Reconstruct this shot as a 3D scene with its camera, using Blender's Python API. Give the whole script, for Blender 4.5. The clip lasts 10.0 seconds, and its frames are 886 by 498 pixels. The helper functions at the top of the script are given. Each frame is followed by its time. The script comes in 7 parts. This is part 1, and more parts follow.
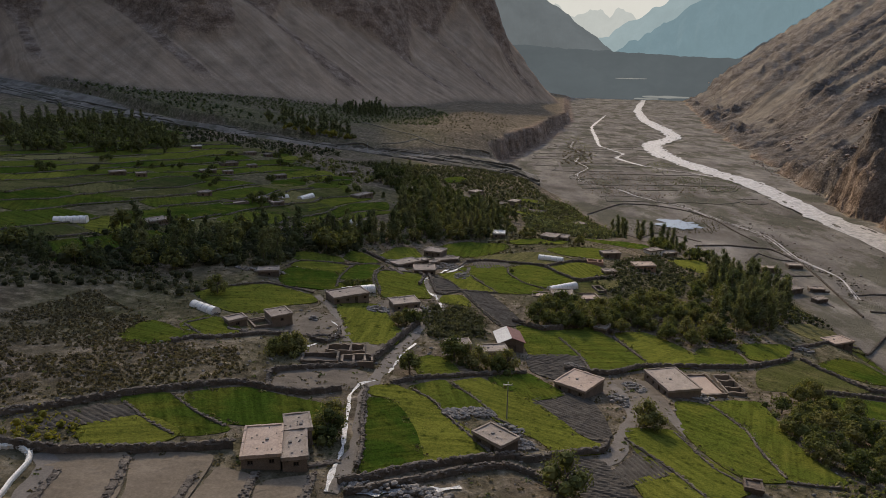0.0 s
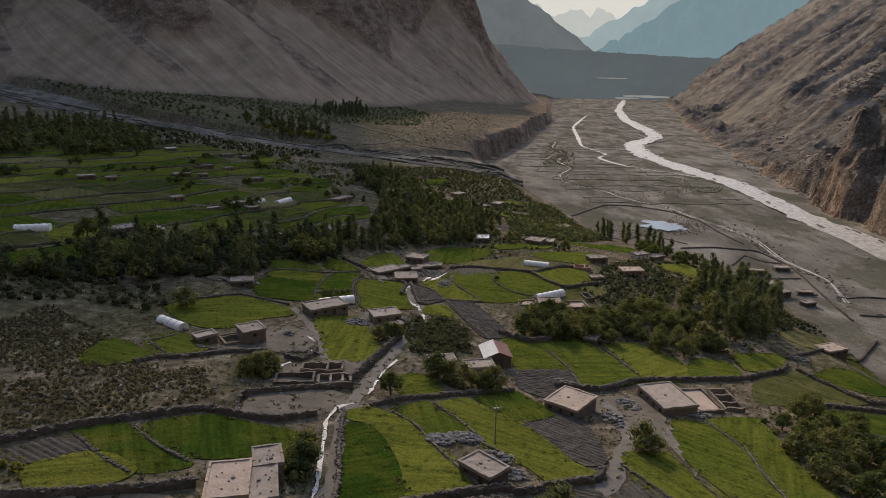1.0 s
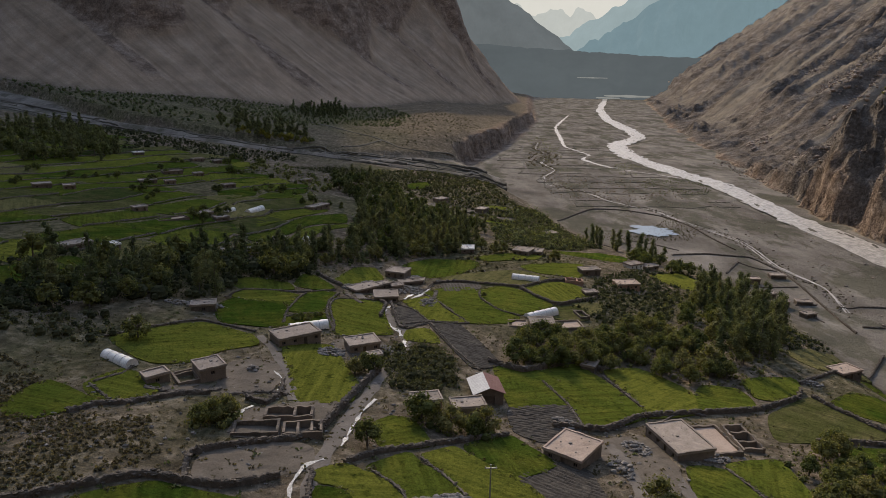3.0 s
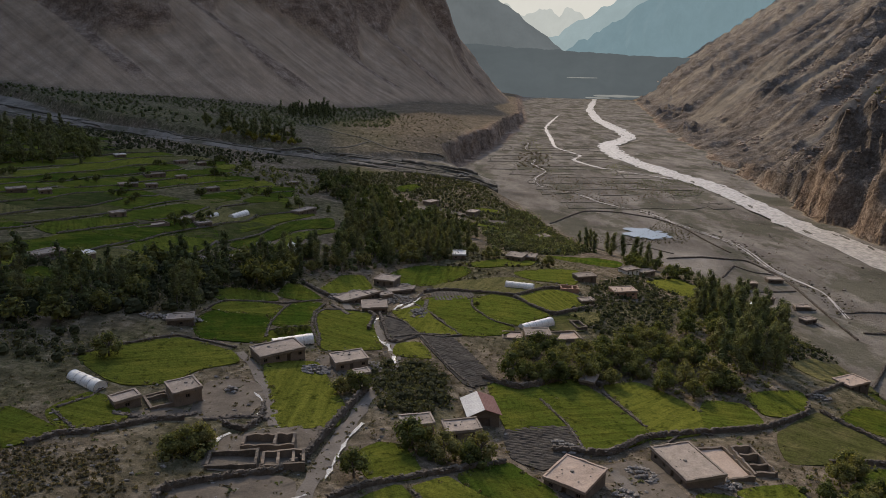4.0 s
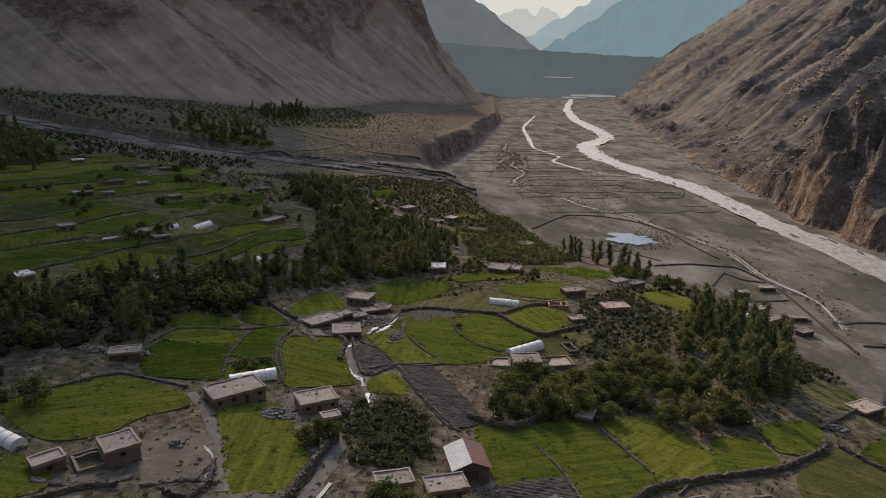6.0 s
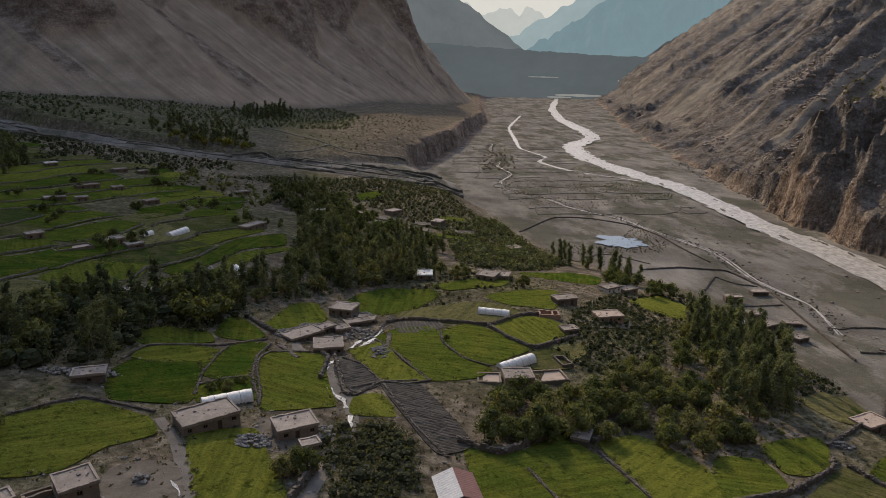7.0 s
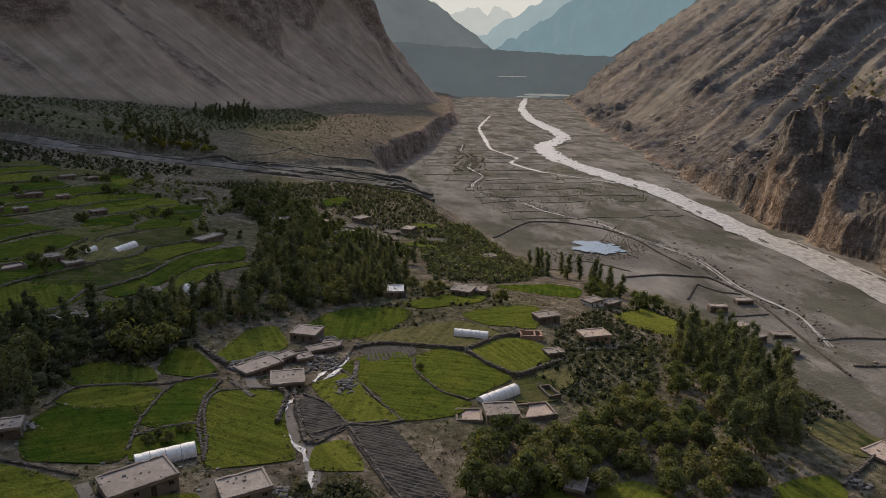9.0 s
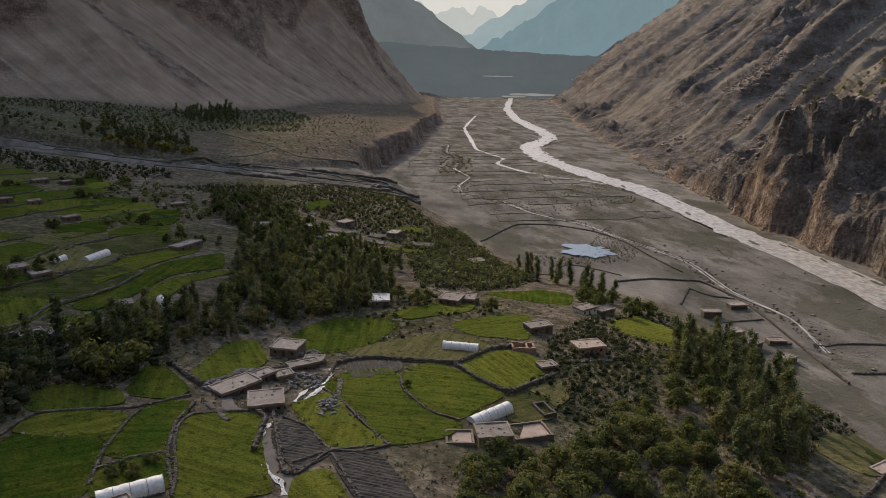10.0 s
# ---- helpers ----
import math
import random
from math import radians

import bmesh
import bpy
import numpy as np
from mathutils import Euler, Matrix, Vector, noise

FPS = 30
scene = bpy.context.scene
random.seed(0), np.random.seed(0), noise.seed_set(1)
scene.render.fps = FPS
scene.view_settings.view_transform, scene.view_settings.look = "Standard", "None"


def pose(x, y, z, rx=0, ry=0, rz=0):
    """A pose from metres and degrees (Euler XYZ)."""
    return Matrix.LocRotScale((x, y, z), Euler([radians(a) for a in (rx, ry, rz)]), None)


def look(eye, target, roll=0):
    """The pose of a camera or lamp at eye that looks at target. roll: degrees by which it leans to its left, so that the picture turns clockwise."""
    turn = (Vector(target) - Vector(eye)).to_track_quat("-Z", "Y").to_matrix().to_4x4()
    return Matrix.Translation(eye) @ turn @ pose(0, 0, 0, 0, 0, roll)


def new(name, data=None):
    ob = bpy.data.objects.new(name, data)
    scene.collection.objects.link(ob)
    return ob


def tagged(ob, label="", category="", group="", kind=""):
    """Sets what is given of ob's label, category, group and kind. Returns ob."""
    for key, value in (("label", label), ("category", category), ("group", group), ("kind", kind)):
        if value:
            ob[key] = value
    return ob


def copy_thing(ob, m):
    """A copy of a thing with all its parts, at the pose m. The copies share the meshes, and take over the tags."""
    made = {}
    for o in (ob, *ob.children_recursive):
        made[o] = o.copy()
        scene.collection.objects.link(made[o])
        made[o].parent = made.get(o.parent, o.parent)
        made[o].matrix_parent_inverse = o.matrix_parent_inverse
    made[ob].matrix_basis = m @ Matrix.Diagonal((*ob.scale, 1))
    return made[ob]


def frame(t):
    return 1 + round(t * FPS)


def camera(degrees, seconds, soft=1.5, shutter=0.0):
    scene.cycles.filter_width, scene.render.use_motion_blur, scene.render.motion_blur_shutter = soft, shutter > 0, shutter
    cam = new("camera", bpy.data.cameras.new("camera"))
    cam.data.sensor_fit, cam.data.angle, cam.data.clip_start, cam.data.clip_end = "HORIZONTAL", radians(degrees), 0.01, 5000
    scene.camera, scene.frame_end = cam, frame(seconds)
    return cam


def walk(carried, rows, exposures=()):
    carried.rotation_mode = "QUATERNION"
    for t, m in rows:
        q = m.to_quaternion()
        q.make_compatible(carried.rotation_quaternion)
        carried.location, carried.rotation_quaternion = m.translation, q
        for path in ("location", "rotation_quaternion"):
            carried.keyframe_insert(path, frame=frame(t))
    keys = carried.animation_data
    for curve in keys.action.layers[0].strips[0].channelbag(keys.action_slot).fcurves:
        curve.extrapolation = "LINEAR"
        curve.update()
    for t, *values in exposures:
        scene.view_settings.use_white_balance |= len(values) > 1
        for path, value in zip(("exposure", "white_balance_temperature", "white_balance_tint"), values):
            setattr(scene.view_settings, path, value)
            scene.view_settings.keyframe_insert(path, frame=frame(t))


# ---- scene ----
cam = camera(64.09, 10.0, 0.8)
PITCH, ROLL = -14.84, 1.0
PLAN = 1.4                            # metres to one unit of the plan below
# seconds, x, y, z in plan units, yaw, of a level, straight flight up the valley
ROWS = [
    (0.0, -0.00, 0.00, 60.00, 0.00),
    (0.5, -0.03, 3.60, 60.00, -0.78),
    (1.0, -0.06, 7.20, 60.00, -1.49),
    (1.5, -0.08, 10.80, 60.00, -2.05),
    (2.0, -0.07, 14.41, 60.00, -2.39),
    (2.5, -0.04, 18.01, 60.00, -2.68),
    (4.0, 0.14, 28.82, 59.99, -3.88),
    (4.5, 0.24, 32.43, 59.98, -4.33),
    (5.0, 0.40, 36.04, 59.98, -4.79),
    (5.5, 0.60, 39.65, 59.97, -5.25),
    (7.0, 1.36, 50.49, 59.97, -6.96),
    (7.5, 1.66, 54.09, 59.96, -7.58),
    (8.0, 1.99, 57.68, 59.96, -8.19),
    (8.5, 2.35, 61.27, 59.94, -8.82),
    (9.0, 2.73, 64.85, 59.93, -9.44),
    (9.5, 3.13, 68.42, 59.92, -10.04),
    (10.0, 3.53, 72.00, 59.90, -10.63),
]
walk(cam, [(t, pose(PLAN * x, PLAN * y, PLAN * z, 0, 0, yaw) @ pose(0, 0, 0, 90 + PITCH) @ pose(0, 0, 0, 0, 0, ROLL)) for t, x, y, z, yaw in ROWS],
     [(0.0, 1.76, 7650, 12), (10.0, 1.76, 7650, 12)])

# ---- light ----
SUN_AZ, SUN_EL = 12.0, 28.0          # degrees left of straight ahead (+y), and above the horizon
world = bpy.data.worlds.new("world")
scene.world = world
world.use_nodes = True
wn = world.node_tree
sky = wn.nodes.new("ShaderNodeTexSky")
sky.sky_type, sky.sun_disc = "NISHITA", False
sky.sun_elevation, sky.sun_rotation = radians(SUN_EL), radians(-SUN_AZ)
sky.altitude, sky.air_density, sky.dust_density = 2600, 1.0, 6.0
wn.links.new(sky.outputs[0], wn.nodes["Background"].inputs[0])
wn.nodes["Background"].inputs[1].default_value = 0.15
sun_way = Vector((-math.sin(radians(SUN_AZ)) * math.cos(radians(SUN_EL)), math.cos(radians(SUN_AZ)) * math.cos(radians(SUN_EL)), math.sin(radians(SUN_EL))))
sun = new("sun", bpy.data.lights.new("sun", "SUN"))
sun.data.energy, sun.data.angle, sun.data.color = 1.18, radians(2.2), (1.0, 0.92, 0.80)
sun.matrix_world = look((0, 0, 900), Vector((0, 0, 900)) - sun_way)

# ---- the lie of the land ----
def hash2(i, j, seed):
    n = (i * 374761393 + j * 668265263 + seed * 974634777).astype(np.int64) & 0xFFFFFFFF
    n = ((n ^ (n >> 13)) * 1274126177) & 0xFFFFFFFF
    return ((n ^ (n >> 16)) & 0xFFFF) / 65535.0


def vnoise(x, y, seed=0):
    """Smooth value noise, -1 to 1."""
    i, j = np.floor(x).astype(np.int64), np.floor(y).astype(np.int64)
    u, v = x - i, y - j
    u, v = u * u * (3 - 2 * u), v * v * (3 - 2 * v)
    a, b = hash2(i, j, seed), hash2(i + 1, j, seed)
    c, d = hash2(i, j + 1, seed), hash2(i + 1, j + 1, seed)
    return 2 * ((a + (b - a) * u) * (1 - v) + (c + (d - c) * u) * v) - 1


def fbm(x, y, octaves=4, seed=0, gain=0.5):
    total, amp = 0.0, 1.0
    for k in range(octaves):
        total = total + amp * vnoise(x, y, seed + k * 17)
        x, y, amp = x * 2.03 + 11.3, y * 2.03 - 7.1, amp * gain
    return total


def ridged(x, y, octaves=4, seed=0):
    total, amp = 0.0, 1.0
    for k in range(octaves):
        total = total + amp * (1 - 2 * np.abs(vnoise(x, y, seed + k * 29)))
        x, y, amp = x * 2.1 + 3.7, y * 2.1 + 9.2, amp * 0.5
    return total


def step(a, b, x):
    t = np.clip((x - a) / (b - a), 0, 1)
    return t * t * (3 - 2 * t)


def polyline(x, y, pts):
    """Distance to a polyline, left of its way positive, and the way along it."""
    best, sign, along, run = np.full(np.shape(x), 1e9), np.ones(np.shape(x)), np.zeros(np.shape(x)), 0.0
    for (ax, ay), (bx, by) in zip(pts[:-1], pts[1:]):
        dx, dy = bx - ax, by - ay
        size = math.hypot(dx, dy)
        t = np.clip(((x - ax) * dx + (y - ay) * dy) / size ** 2, 0, 1)
        dist = np.hypot(x - ax - t * dx, y - ay - t * dy)
        near = dist < best
        best = np.where(near, dist, best)
        sign = np.where(near, np.where(dx * (y - ay) - dy * (x - ax) >= 0, 1.0, -1.0), sign)
        along = np.where(near, run + t * size, along)
        run += size
    return best * sign, along


BANK_Y = [-300, 60, 180, 239, 275, 310, 349, 406, 500, 560, 600, 738, 863, 1140, 1746, 2600]
BANK_X = [90, 112, 122, 128, 125, 101, 84, 78, 72, 62, 46, 88, 122, 195, 292, 470]
CLIFF_Y = [-300, 100, 250, 310, 355, 385, 454, 536, 651, 828, 1130, 2005, 4500]
CLIFF_X = [190, 205, 213, 219, 226, 230, 243, 264, 294, 336, 412, 655, 1400]
WASH_X = [-900, -511, -356, -259, -186, -126, -62, 23, 60]
WASH_LOW = [930, 690, 578, 517, 484, 470, 465, 454, 438]
WASH_UP_X = [-900, -511, -347, -212, -148, -59, 39, 80]
WASH_UP = [1110, 835, 696, 553, 524, 508, 580, 650]
FOOT = [(-2500, 500), (-900, 760), (-560, 840), (-300, 700), (-140, 755), (-55, 890), (70, 1100), (215, 1400), (225, 1620), (120, 2200), (60, 3500)]
# Wanted shadow edge, across and along the sun's way; the unseen crest follows it.
SHADE_U = [-2000, -600, -300, -100, -35, -13, 3, 32, 54, 68, 84, 112, 150, 400]
SHADE_V = [-900, -320, -130, -8, 62, 104, 136, 195, 255, 400, 680, 1000, 1500, 3200]


def fan(x, y):
    return 17.7 - 0.12 * np.maximum(x, -120) - 0.095 * np.minimum(x + 120, 0) - 0.062 * np.clip(y, -200, 300) - 0.02 * np.maximum(y - 300, 0)


# the river: middle line and width; side streams
RIVER_MID = [(190, 140), (198, 230), (206, 322), (206, 372), (212, 426), (221, 508), (215, 573), (213, 690), (234, 806), (292, 911), (310, 1000), (332, 1200), (389, 1462), (494, 1811), (560, 2040)]
RIVER_WIDE = [21, 20, 17, 20, 22, 22, 21, 22, 30, 36, 22, 15, 13, 12, 12]
SIDE_ARM = [(206, 540), (170, 600), (160, 660), (176, 700), (170, 780), (190, 900), (215, 1050), (290, 1300)]
BRAID = [(146, 235), (153, 262), (149, 290), (153, 330), (143, 372), (139, 402), (122, 436), (116, 470), (98, 500), (102, 540), (118, 580), (116, 630), (133, 690), (134, 760), (150, 830)]


def river_bed(x, y):
    d, a = polyline(x, y, RIVER_MID)
    run = np.concatenate([[0], np.cumsum([math.dist(p, q) for p, q in zip(RIVER_MID, RIVER_MID[1:])])])
    half = np.interp(a, run, RIVER_WIDE) / 2
    deep = 1.3 * step(5, -4, np.abs(d) - half)
    for line, w in ((SIDE_ARM, 3.0), (BRAID, 2.4)):
        deep = np.maximum(deep, (0.8 if w > 2.5 else 0.62) * step(w + 3, w - 2.0, np.abs(polyline(x, y, line)[0])))
    return deep


def flood_plane(x, y):
    return -17.5 - 0.02 * np.clip(y - 350, 0, 550)


# swells and hollows of the village fan: x, y, metres up, reach
SWELLS = [(53, 215, 3.2, 32), (-48, 268, 2.6, 42), (-5, 207, -2.8, 24), (-45, 130, -1.6, 26), (67, 337, -3.5, 30), (48, 136, -1.5, 22)]


def left_flow(x, y):
    """How far behind the left mountain's foot, the way across its slanting scree tongues, the height of the scree, and how far up the rock begins."""
    d = polyline(x, y, FOOT)[0] + 10 * fbm(x / 120, y / 120, 3, 21)
    dm = np.maximum(d, 0)
    slant = 0.94 * x + 0.35 * y + 1.05 * dm + 20 * vnoise(x / 150, y / 150, 4)
    # long tongues of scree, each ending in a sharp edge on its lower side
    lap = slant / 165 + 0.35 * vnoise(slant / 330, d / 700, 27) + 0.62
    lap = lap - np.floor(lap)
    tongue = np.where(lap < 0.8, lap / 0.8, (1 - lap) / 0.2)
    scree = 0.60 * dm + (17 * tongue + 2.2 * ridged(slant / 30, d / 900, 3, 33)) * step(10, 130, dm)
    start = 105 + 45 * vnoise(slant / 75, d / 900, 31) + 30 * tongue
    rise = np.maximum(dm - start, 0)
    rock = rise * 0.75 + step(0, 40, rise) * (9 * ridged(slant / 44, d / 260, 4, 35) + 6 * ridged(x / 26, y / 26, 4, 37))
    gully = step(0.78, 0.83, lap) * step(0.99, 0.94, lap) * step(8, 40, dm)
    # the last term is an unseen steep crest, added to throw the shadow
    return d, slant, scree + rock + 1.5 * np.maximum(dm - 240, 0), rise, gully


def right_flow(x, y):
    r = (x - np.interp(y, CLIFF_Y, CLIFF_X)) * 0.93 + 5 * fbm(x / 40, y / 40, 3, 41) + 3.0 * ridged(y / 24, x / 160, 3, 43)
    plain = np.maximum((x - np.interp(y, CLIFF_Y, CLIFF_X)) * 0.93, 0)
    return r, y - 0.35 * plain + 5 * vnoise(x / 110, y / 110, 49)


def height(x, y):
    x, y = np.asarray(x, float), np.asarray(y, float)
    flood = flood_plane(x, y) + 0.3 * fbm(x / 26, y / 40, 3, 3) - river_bed(x, y)
    left = fan(x, y) + 0.5 * fbm(x / 30, y / 30, 3, 5)
    for sx, sy, up, reach in SWELLS:
        left = left + up * np.exp(-((x - sx) ** 2 + (y - sy) ** 2) / (2 * reach ** 2))
    # the dry wash and the fan behind it
    low, up = np.interp(x, WASH_X, WASH_LOW), np.interp(x, WASH_UP_X, WASH_UP)
    up = up + 6 * vnoise(x / 25, y / 60, 71)
    left = left - 3.0 * step(-8, 4, y - low) + 2.0 * np.round(1.6 * vnoise(x / 90, (y - low) / 9, 9)) / 1.6 * step(0, 10, y - low) * step(6, -4, y - up)
    left = left + 3 * step(0, 6, y - up) + 5 * step(-80, -190, x) * step(0, 5, y - up) + 11 * step(-6, 70, y - up) * step(-60, 40, x) + 0.03 * np.maximum(y - up, 0)
    # river bank and bluff
    edge = np.interp(y, BANK_Y, BANK_X) + 5 * fbm(x / 33, y / 33, 3, 13)
    w = np.interp(y, [400, 560, 620], [30, 22, 5])
    s = step(-1, 0, (x - edge) / w)
    z = left * (1 - s) + flood * s
    # mountain on the left; its unseen upper part is shaped to shade the village
    d, _, m, _, _ = left_flow(x, y)
    dm = np.maximum(d, 0)
    m = m * (1 + 0.45 * step(1080, 1320, y)) + 9 * ridged(x / 70, y / 70, 4, 39) * step(1050, 1250, y) * step(25, 90, dm) + 0.4 * fbm(x / 9, y / 9, 3, 38) * step(0, 60, dm)
    u = x * math.cos(radians(SUN_AZ)) + y * math.sin(radians(SUN_AZ))
    v = y * math.cos(radians(SUN_AZ)) - x * math.sin(radians(SUN_AZ))
    # crest cut along the sun's rays, so its shadow ends at SHADE_V
    shade_cap = np.maximum(6 + math.tan(radians(SUN_EL)) * (v - np.interp(u, SHADE_U, SHADE_V)), 150 + 0.4 * dm)
    z = np.where(d > 0, np.minimum(z + m, np.maximum(shade_cap, z)), z)
    # mountain on the right: river cliffs, then scree and crags
    r, run = right_flow(x, y)
    rm = np.maximum(r, 0)
    gully = 1.2 * (1 - 2 * np.sqrt(vnoise(run / 105, rm / 900, 51) ** 2 + 0.012)) + 0.5 * ridged(run / 38, rm / 420, 3, 53) + 0.2 * ridged(run / 13, rm / 170, 2, 63)
    crag = ridged(x / 26, y / 26, 5, 55) * (0.35 + 1.3 * step(0.0, 0.5, vnoise(x / 90, y / 90, 57)))
    cl = np.interp(y, [150, 250, 420, 520, 640], [10, 30, 28, 13, 3]) * step(0, 6.5, r) * (0.75 + 0.25 * step(9, 13, r)) * (1 + 0.35 * fbm(y / 22, x / 30, 3, 61))
    apron = rm * rm / (rm + 0.1 + 42 * step(430, 620, y))
    right = cl + 0.70 * np.maximum(apron - 8, 0) + gully * 17 * step(10, 130, rm) + crag * (0.55 + 4.2 * step(55, 25, rm) + 5.0 * step(0.1, 0.45, vnoise(x / 70, y / 70, 59))) * step(2, 20, rm) + (0.12 + 0.8 * step(60, 30, rm)) * fbm(x / 6, y / 6, 3, 58) * step(0, 8, rm)
    z = z + np.where(r > 0, right, 0)
    # slopes behind and beside the way, out of sight, added to block sky light
    z = z + 0.75 * np.maximum(-170 - y + 25 * vnoise(x / 90, y / 90, 85), 0) + 0.6 * np.where(y < 700, np.maximum(-640 - x, 0), 0)
    # terrace that closes the valley far off
    close = -30 + 8 * step(0, 190, y - 2060 - 0.05 * x + 30 * vnoise(x / 140, y / 300, 81)) + 6 * fbm(x / 60, y / 60, 3, 83) * step(2060, 2200, y) - 0.02 * (x - 400)
    z = np.where((y > 1900) & (d < 400), np.maximum(z, close), z)
    return z


def ground_z(x, y):
    return float(height(x, y))

# ---- materials ----
def nodes_of(name):
    m = bpy.data.materials.new(name)
    m.use_nodes = True
    return m, m.node_tree, m.node_tree.nodes["Principled BSDF"]


def noise_tex(nt, scale, detail=4.0, rough=0.6, stretch=None):
    geo = nt.nodes.new("ShaderNodeNewGeometry")
    tex = nt.nodes.new("ShaderNodeTexNoise")
    tex.inputs["Scale"].default_value, tex.inputs["Detail"].default_value, tex.inputs["Roughness"].default_value = scale, detail, rough
    if stretch:
        mp = nt.nodes.new("ShaderNodeMapping")
        mp.inputs["Scale"].default_value = stretch
        nt.links.new(geo.outputs["Position"], mp.inputs[0])
        nt.links.new(mp.outputs[0], tex.inputs["Vector"])
    else:
        nt.links.new(geo.outputs["Position"], tex.inputs["Vector"])
    return tex.outputs["Fac"]


def ramp(nt, fac, stops):
    r = nt.nodes.new("ShaderNodeValToRGB")
    while len(r.color_ramp.elements) < len(stops):
        r.color_ramp.elements.new(0.5)
    for e, (p, c) in zip(r.color_ramp.elements, stops):
        e.position, e.color = p, (*c, 1)
    nt.links.new(fac, r.inputs[0])
    return r.outputs[0]


def mix(nt, fac, a, b, kind="MIX"):
    n = nt.nodes.new("ShaderNodeMix")
    n.data_type, n.blend_type = "RGBA", kind
    for sock, v in ((n.inputs[0], fac), (n.inputs[6], a), (n.inputs[7], b)):
        if isinstance(v, (int, float)):
            sock.default_value = v
        elif isinstance(v, tuple):
            sock.default_value = (*v, 1)
        else:
            nt.links.new(v, sock)
    return n.outputs[2]


def math_node(nt, op, a, b=0.0):
    n = nt.nodes.new("ShaderNodeMath")
    n.operation = op
    for sock, v in ((n.inputs[0], a), (n.inputs[1], b)):
        if isinstance(v, (int, float)):
            sock.default_value = v
        else:
            nt.links.new(v, sock)
    return n.outputs[0]


def bump(nt, bsdf, fac, strength, dist):
    n = nt.nodes.new("ShaderNodeBump")
    n.inputs["Strength"].default_value, n.inputs["Distance"].default_value = strength, dist
    nt.links.new(fac, n.inputs["Height"])
    nt.links.new(n.outputs[0], bsdf.inputs["Normal"])


def surface(name, dark, mid, light, big=0.3, fine=4.0, rough=0.9, relief=0.5, dist=0.1, metal=0.0, vary=0.0):
    """A weathered surface: two scales of colour, grain and fine relief; vary: the spread from object to object."""
    m, nt, b = nodes_of(name)
    col = ramp(nt, noise_tex(nt, big, 5), [(0.3, dark), (0.5, mid), (0.72, light)])
    f = noise_tex(nt, fine, 4, 0.7)
    col = mix(nt, 0.55, col, ramp(nt, f, [(0.25, tuple(c * 0.45 for c in mid)), (0.75, tuple(min(1, c * 1.4) for c in mid))]))
    if vary:
        info = nt.nodes.new("ShaderNodeObjectInfo")
        v = math_node(nt, "ADD", math_node(nt, "MULTIPLY", info.outputs["Random"], 2 * vary), 1 - vary)
        hsv = nt.nodes.new("ShaderNodeHueSaturation")
        nt.links.new(v, hsv.inputs["Value"])
        nt.links.new(col, hsv.inputs["Color"])
        col = hsv.outputs[0]
    nt.links.new(col, b.inputs["Base Color"])
    b.inputs["Roughness"].default_value, b.inputs["Metallic"].default_value = rough, metal
    b.inputs["Specular IOR Level"].default_value = 0.12
    bump(nt, b, f, relief, dist)
    return m


def leafy(name, dark, light, glow, hue=0.03, obj=0.25, through_light=0.45):
    """Leaves and blades: every clump a little different, and light shows through them."""
    m, nt, b = nodes_of(name)
    geo = nt.nodes.new("ShaderNodeNewGeometry")
    info = nt.nodes.new("ShaderNodeObjectInfo")
    col = mix(nt, geo.outputs["Random Per Island"], dark, light)
    hsv = nt.nodes.new("ShaderNodeHueSaturation")
    nt.links.new(math_node(nt, "ADD", math_node(nt, "MULTIPLY", info.outputs["Random"], 2 * obj), 1 - obj), hsv.inputs["Value"])
    nt.links.new(math_node(nt, "ADD", math_node(nt, "MULTIPLY", info.outputs["Random"], -2 * hue), 0.5 + hue), hsv.inputs["Hue"])
    nt.links.new(col, hsv.inputs["Color"])
    nt.links.new(hsv.outputs[0], b.inputs["Base Color"])
    b.inputs["Roughness"].default_value, b.inputs["Specular IOR Level"].default_value = 0.85, 0.04
    tr = nt.nodes.new("ShaderNodeBsdfTranslucent")
    nt.links.new(mix(nt, 1.0, hsv.outputs[0], glow, "MULTIPLY"), tr.inputs["Color"])
    ms = nt.nodes.new("ShaderNodeMixShader")
    ms.inputs[0].default_value = through_light
    nt.links.new(b.outputs[0], ms.inputs[1])
    nt.links.new(tr.outputs[0], ms.inputs[2])
    nt.links.new(ms.outputs[0], nt.nodes["Material Output"].inputs[0])
    return m


